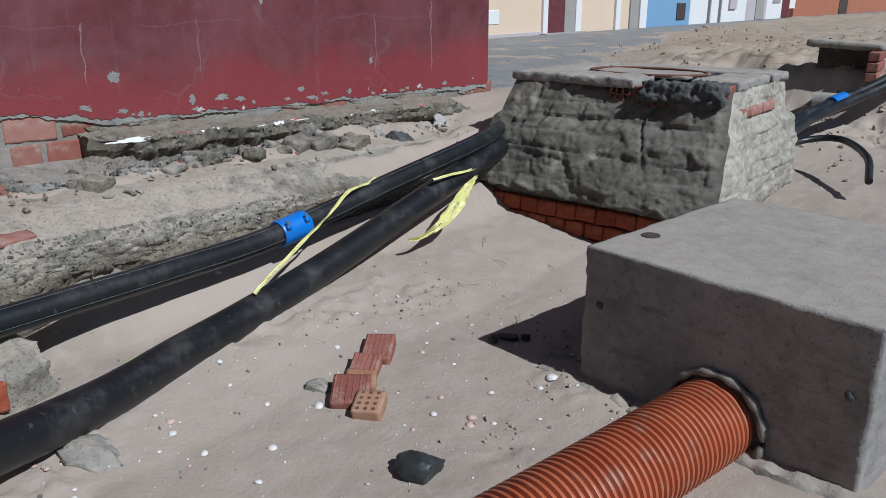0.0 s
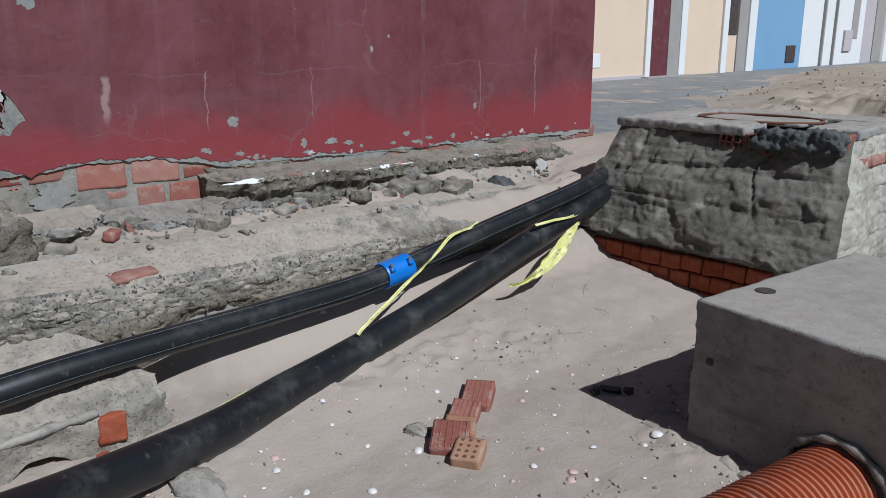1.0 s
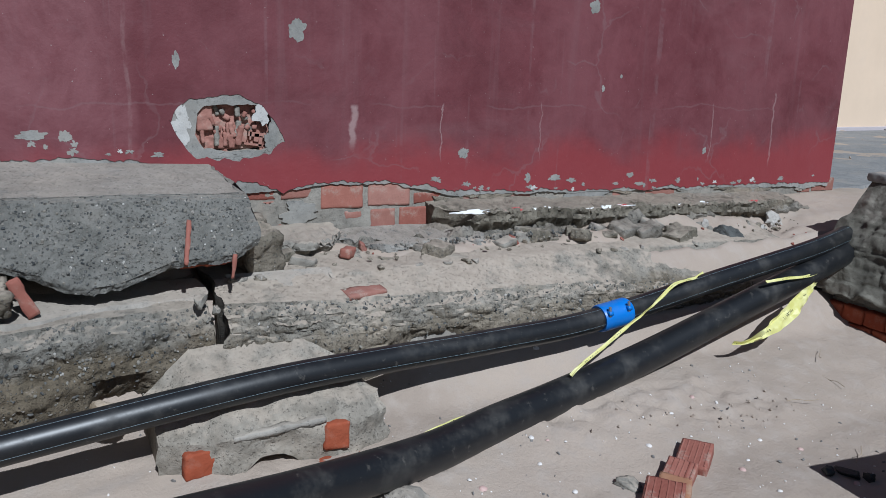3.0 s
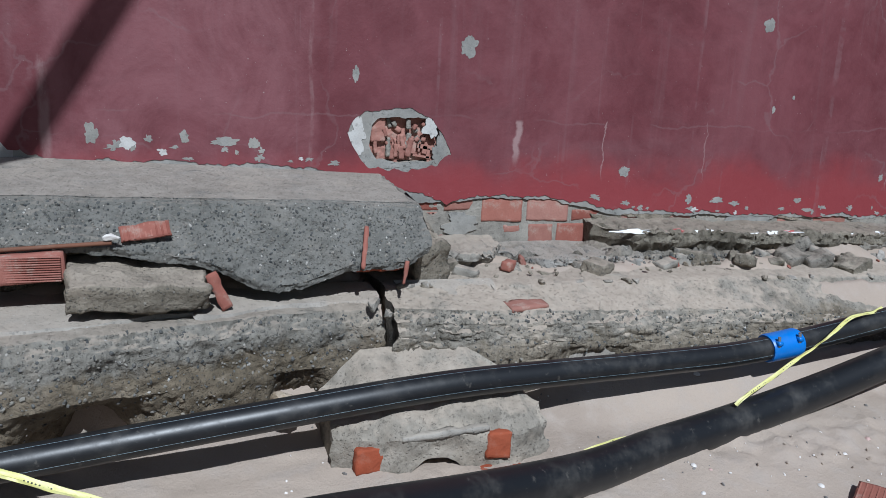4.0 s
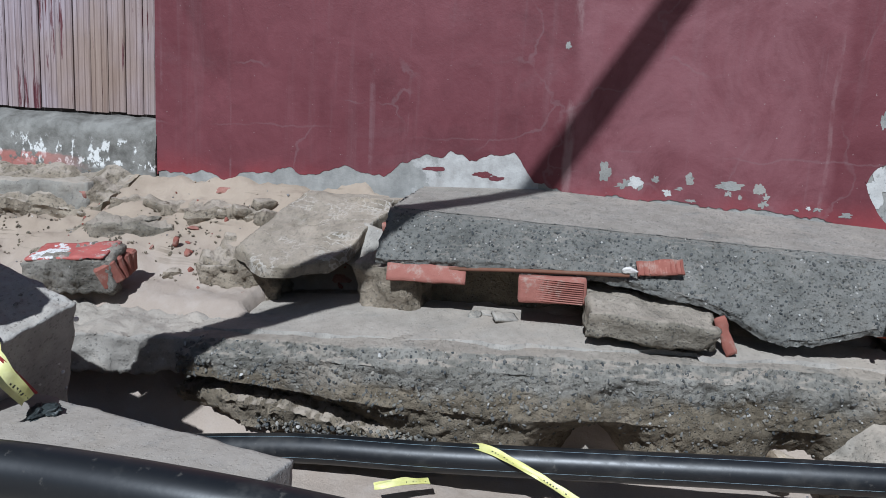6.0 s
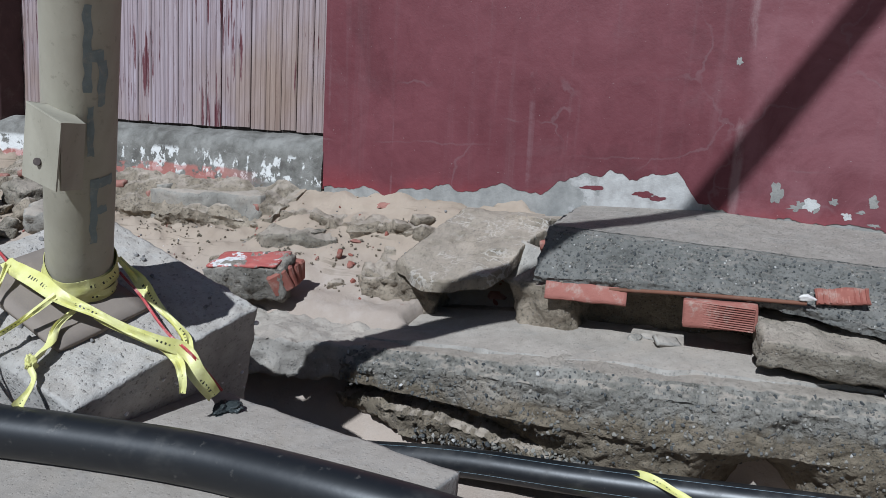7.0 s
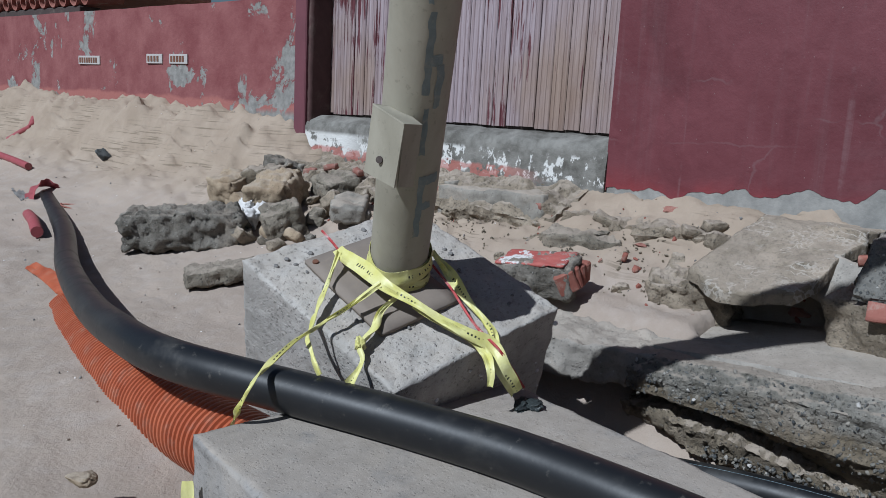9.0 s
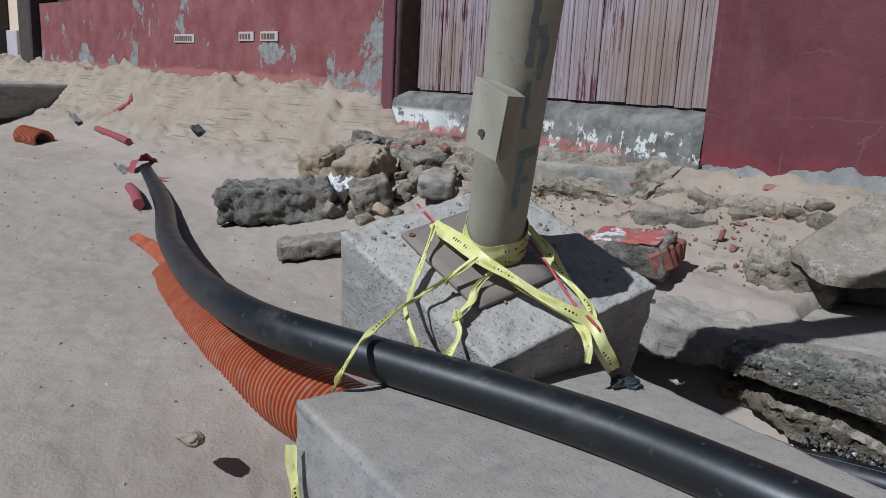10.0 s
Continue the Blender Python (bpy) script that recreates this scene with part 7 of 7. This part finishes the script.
SHELL_A, SHELL_B = shell_mesh(1), shell_mesh(2)
rng = random.Random(31)
BIG = ((-1.985, 1.70, 0.045, 0), (-1.435, 2.44, 0.05, 0), (-1.50, 2.0, 0.04, 1), (-1.475, 1.96, 0.045, 1), (-2.93, 1.955, 0.04, 0), (-2.21, 1.23, 0.035, 0), (-2.27, 1.26, 0.035, 1), (-1.62, 1.93, 0.03, 0), (-1.9, 1.42, 0.035, 0), (-2.05, 1.25, 0.03, 0), (-1.68, 2.05, 0.028, 1), (-1.55, 2.2, 0.03, 0))
for k in range(64):
    if k < len(BIG):
        x, y, s, pink = BIG[k]
    else:
        x, y, s, pink = rng.uniform(-2.6, -1.1), rng.uniform(0.75, 2.9), rng.uniform(0.014, 0.03), rng.random() < 0.4
    z = ground_z(x, y) + ground_detail(x, y, 0)
    ob = part("seashell", SHELL_B if pink else SHELL_A, SHELLP if pink else SHELL, m=pose(x, y, z + 0.001, rng.uniform(-12, 12), rng.uniform(-12, 12), rng.uniform(0, 360)) @ Matrix.Diagonal((s, s, s, 1)))
    tagged(ob, "small pinkish seashell on sand" if pink else "small white seashell on sand", "seashell", "seashells")


def scatter(name, label, mat, n, area, sizes, seed, lift=0.2, trodden=False):
    """Many small bits on the sand in one mesh."""
    rng = random.Random(seed)
    base = bmesh.new()
    bmesh.ops.create_icosphere(base, subdivisions=1, radius=0.5)
    bv0, bf0 = [v.co.copy() for v in base.verts], [[v.index for v in f.verts] for f in base.faces]
    base.free()
    verts, faces = [], []
    for _ in range(n):
        x0, x1, y0, y1 = rng.choice(area)
        x, y, s = rng.uniform(x0, x1), rng.uniform(y0, y1), rng.uniform(*sizes)
        if trodden and y > 0.5 and fbm((x, y, 7), 0.9, 2) < 0.12:
            continue
        z = ground_z(x, y) + ground_detail(x, y, 0)
        m = pose(x, y, z + s * lift * 0.5, rng.uniform(0, 360), rng.uniform(0, 360), rng.uniform(0, 360)) @ Matrix.Diagonal((s * rng.uniform(0.7, 1.5), s, s * rng.uniform(0.4, 0.8), 1))
        o = len(verts)
        verts += [m @ (v * (1 + 0.25 * rng.uniform(-1, 1))) for v in bv0]
        faces += [[o + i for i in f] for f in bf0]
    tagged(part(name, mesh_of(name, verts, faces), mat), label, "debris", kind="stuff")


NEAR = [(-2.7, -0.9, 0.7, 3.4)] * 5 + [(-3.0, -2.2, 0.0, 1.4)] + [(-3.9, -0.8, -9.0, -3.0)] * 3
scatter("shell_grit", "scattered white shell bits on the sand", SHELL, 520, NEAR, (0.004, 0.011), 1)
scatter("pebbles", "scattered small grey pebbles on the sand", PEBBLE, 330, NEAR + [(-3.9, -3.1, -5.3, -1.7)] * 3, (0.005, 0.018), 2)
scatter("sand_clods", "small crumbs of damp sand", SAND, 900, [(-2.4, -1.3, 1.9, 3.2)] * 5 + [(-2.6, -1.0, 0.8, 3.4), (-3.9, -3.1, -5.3, -1.7), (-3.6, -0.8, -9, -3)], (0.006, 0.018), 3, 0.5, True)
scatter("brick_crumbs", "small red brick crumbs in sand", BRICK, 110, [(-3.85, -3.1, -5.3, -1.7)] * 2 + [(-3.5, -3.2, 0.8, 4.5)], (0.008, 0.03), 4)
scatter("bank_clods", "clods of sand along the far bank", SAND, 420, [(-6.5, -1.2, 7.5, 14), (-3.4, -1.0, 5.8, 9.0), (-7.5, -2.5, 10, 18)], (0.02, 0.06), 5, 0.5)

def gravel_bed(name, label, mat, n, sizes, seed, place):
    """Loose gravel in one mesh; place(rng) gives each stone's spot."""
    rng = random.Random(seed)
    base = bmesh.new()
    bmesh.ops.create_icosphere(base, subdivisions=1, radius=0.5)
    bv0, bf0 = [v.co.copy() for v in base.verts], [[v.index for v in f.verts] for f in base.faces]
    base.free()
    verts, faces = [], []
    for _ in range(n):
        x, y, z = place(rng)
        s = rng.uniform(*sizes)
        m = pose(x, y, z, rng.uniform(0, 360), rng.uniform(0, 360), rng.uniform(0, 360)) @ Matrix.Diagonal((s * rng.uniform(0.7, 1.5), s, s * rng.uniform(0.5, 0.9), 1))
        o = len(verts)
        verts += [m @ (v * (1 + 0.3 * rng.uniform(-1, 1))) for v in bv0]
        faces += [[o + i for i in f] for f in bf0]
    tagged(part(name, mesh_of(name, verts, faces), mat), label, "gravel", kind="stuff")


def on_slope(rng):
    y, x = rng.uniform(-5.2, -1.9), rng.uniform(-3.8, -3.15)
    while fbm((x, y, 30), 2.2, 3) < 0.05:
        y, x = rng.uniform(-5.2, -1.9), rng.uniform(-3.8, -3.15)
    return x, y, ground_z(x, y) + ground_detail(x, y, 0) + 0.004


def at_footing(rng):
    y = rng.uniform(0.8, 4.5)
    return rng.uniform(-3.62, -3.36), y, np.interp(y, (0.8, 4.6), (0.695, 0.645)) + rng.uniform(-0.03, 0.03)


gravel_bed("mortar_crumbs", "grey mortar crumbs in clusters on the slope", EARTH, 420, (0.004, 0.018), 62, on_slope)
gravel_bed("footing_crumbs", "mortar crumbs along the broken footing", OLD, 260, (0.006, 0.028), 63, at_footing)
gravel_bed("course_aggregate", "bare aggregate in the pale broken course", GRIT, 420, (0.008, 0.022), 67, lambda rng: (-3.50 + rng.uniform(-0.06, 0.03), rng.uniform(1.32, 2.75), rng.uniform(0.655, 0.735)))

def on_strip(section, bump, sides, y0, y1):
    """A spot on the face of a solid made by strip_solid."""
    def place(rng):
        y, f, k = rng.uniform(y0, y1), rng.random(), rng.choice(sides)
        c = section(y)
        a, b = c[k], c[k + 1]
        dx, dz = b[0] - a[0], b[1] - a[1]
        ln = math.hypot(dx, dz)
        p = Vector((a[0] + dx * f, y, a[1] + dz * f))
        return p + Vector((dz / ln, 0, -dx / ln)) * (bump(p, k, f)[0] - 0.001)
    return place


gravel_bed("slab_aggregate", "bare pebbles in the slab's broken face", GRIT, 1100, (0.005, 0.016), 64, on_strip(slab_section, slab_bump, (3,), -1.46, 0.66))
gravel_bed("ledge_aggregate", "bare pebbles in the crumbling ledge", GRIT, 1500, (0.005, 0.018), 65, on_strip(ledge_left, ledge_bump, (2, 3, 3, 4), -2.2, 0.49))
gravel_bed("ledge_aggregate", "bare pebbles in the ledge's broken edge", GRIT, 800, (0.005, 0.018), 66, on_strip(ledge_right, ledge_bump, (2, 3, 4), 0.56, 3.0))
gravel_bed("loose_gravel", "dark loose gravel below the ledge", GRIT, 500, (0.006, 0.020), 68, lambda rng: (rng.uniform(-2.84, -2.74), rng.uniform(-1.85, -1.15), rng.uniform(0.30, 0.36) - 0.02))

# twigs on the sand
rng = random.Random(41)
for k in range(5):
    x, y, a = rng.uniform(-2.6, -1.8), rng.uniform(2.7, 3.7), rng.uniform(0, 6.28)
    pts = [(x + 0.05 * i * math.cos(a) + rng.uniform(-0.012, 0.012), y + 0.05 * i * math.sin(a) + rng.uniform(-0.012, 0.012), ground_z(x, y) + 0.012 + 0.008 * (i % 2)) for i in range(4)]
    tagged(part("dry_twig", tube(spline(pts, 0.02), 0.0015, 6), TAN), "thin dry twig on sand", "twig", "twigs")

# ---- far left: sand bank, pipe end, boxes and hoses ----
far_box = thing("concrete_box", "low grey precast concrete box standing on the sand", "concrete box", "precast drain boxes")
part("box_body", rough_box(1.1, 1.0, 0.42, 0.06, 0.006, 5, 61, 0.02), BOX, far_box, m=pose(-3.02, -11.9, 0.965, 0, 0, 8))
stub = thing("corrugated_pipe", "short orange corrugated pipe stub on sand", "pipe", "corrugated drain pipes")
part("pipe_wall", corrugated([(-2.60, -9.95, 0.685), (-2.66, -9.50, 0.665)], 0.11), ORANGE, stub)
cap = thing("pipe_end_wrap", "faded red plastic wrap over the black pipe's end", "wrap")
part("wrap", ribbon(spline([(-2.60, -7.22, 0.60), (-2.70, -7.36, 0.68), (-2.80, -7.45, 0.70), (-2.90, -7.42, 0.66), (-2.93, -7.34, 0.60)], 0.02), 0.11, lambda f: (0.2, -0.5, 0.8), crumple=0.03, seed=81, fold=0.3), PINKPL, cap)
for k, pts in enumerate(([(-3.12, -9.3, 0.80), (-3.05, -8.65, 0.785), (-3.0, -8.22, 0.77)], [(-3.40, -9.69, 0.90), (-3.50, -9.57, 1.0), (-3.53, -9.45, 1.05), (-3.62, -9.56, 1.14)], [(-2.39, -6.75, 0.575), (-2.28, -6.4, 0.59), (-2.16, -6.05, 0.57)])):
    tagged(part("red_hose", tube(spline(pts, 0.05), 0.032 if k < 2 else 0.038, 12), PINKPL), "faded red plastic hose piece on sand", "hose", "red hose pieces")
for k, pts in enumerate(([(-3.3, -10.6, 0.90), (-3.1, -9.8, 0.84)], [(-2.95, -8.74, 0.64), (-2.70, -7.75, 0.63), (-2.58, -7.25, 0.61)])):
    tagged(part("dark_sheet", ribbon(spline(pts, 0.05), 0.075, lambda f: (0.1, 0.1, 1), crumple=0.03, seed=70 + k), PEBBLE), "dark crumpled plastic strip on sand", "litter", "dark plastic strips")
tagged(part("rope_tangle", tube(spline([(-2.83 + 0.2 * math.cos(1.9 * a) * (1 + 0.2 * math.sin(a)), -6.95 + 0.36 * math.sin(a * 1.3), 0.61 + 0.02 * math.sin(3 * a)) for a in np.linspace(0, 11, 26)], 0.03), 0.006, 6), TILE), "tangled thin rope on sand", "rope")
stone("dark_rock", "small dark stone below the sand bank", (0.11, 0.12, 0.09), (-3.36, -7.56, 0.925), 83, DARKLUMP, (0, 0, 0), "stone")
stone("sand_pebble", "flat brown pebble on sand", (0.06, 0.08, 0.03), (-0.98, -2.95, 0.435), 84, TAN, (0, 0, 0), "stone")
stone("red_scrap", "small red plastic scrap on sand", (0.05, 0.05, 0.02), (-1.75, -3.62, 0.47), 85, REDTAPE, (10, 30, 0), "litter")

# ---- right: pipes beyond the chamber and the brick hole in the bank ----
far_pipe = thing("water_pipe", "black pipe pair with a blue joint beyond the manhole chamber", "pipe", "black pipes")
for dx in (0.0, 0.09):
    part("pipe_wall", tube(spline([(-1.72 + dx, 5.5, 0.50), (-1.74 + dx, 6.5, 0.575), (-1.70 + dx, 6.92, 0.615), (-1.63 + dx, 7.35, 0.66), (-1.51 + dx, 7.7, 0.73), (-1.38 + dx, 8.0, 0.82), (-1.2 + dx, 8.6, 0.95)], 0.1), 0.042, 16), PIPE, far_pipe)
part("coupling", tube([Vector((-1.645, 7.25, 0.65)), Vector((-1.60, 7.45, 0.68))], 0.058, 16), BLUE, far_pipe, "blue plastic joint")
hose = thing("black_hose", "thin black hose lying on sand", "hose")
part("hose_wall", tube(spline([(-1.60, 5.6, 0.48), (-1.50, 5.95, 0.53), (-1.27, 6.0, 0.56), (-1.02, 5.65, 0.52), (-0.93, 5.35, 0.42)], 0.05), 0.024, 12), PIPE, hose)
cpipe = thing("concrete_pipe", "short grey concrete pipe lying in the sand", "pipe")
part("pipe_wall", tube(spline([(-2.10, 8.5, 0.52), (-1.62, 8.55, 0.52)], 0.1), 0.085, 20, 0.02), RENDERC, cpipe)
drain = thing("brick_drain", "old brick drain opening in the sand bank", "drain")
# Dark sheet added for the shade inside the opening; the bank isn't hollow.
part("drain_shade", box_bm(0.56, 0.05, 0.36, 0, (-1.95, 9.0, 0.84)), DARK, drain)
for k in range(4):
    part("brick", box_bm(0.10, 0.5, 0.085, 0.006), BRICK, drain, m=pose(-1.64, 8.8, 0.67 + 0.098 * k, 0, 0, 4))
part("lintel", rough_box(0.72, 0.30, 0.07, 0.04, 0.012, 6, 90, 0.02), MORTAR, drain, m=pose(-1.95, 8.9, 1.05, 0, 3, 0))

tagged(part("rope_end", tube(spline([(-2.81, -6.60, 0.60), (-2.9, -6.68, 0.62), (-3.02, -6.62, 0.60), (-3.19, -6.72, 0.61)], 0.03), 0.007, 6), TILE), "loose end of thin rope on sand", "rope")
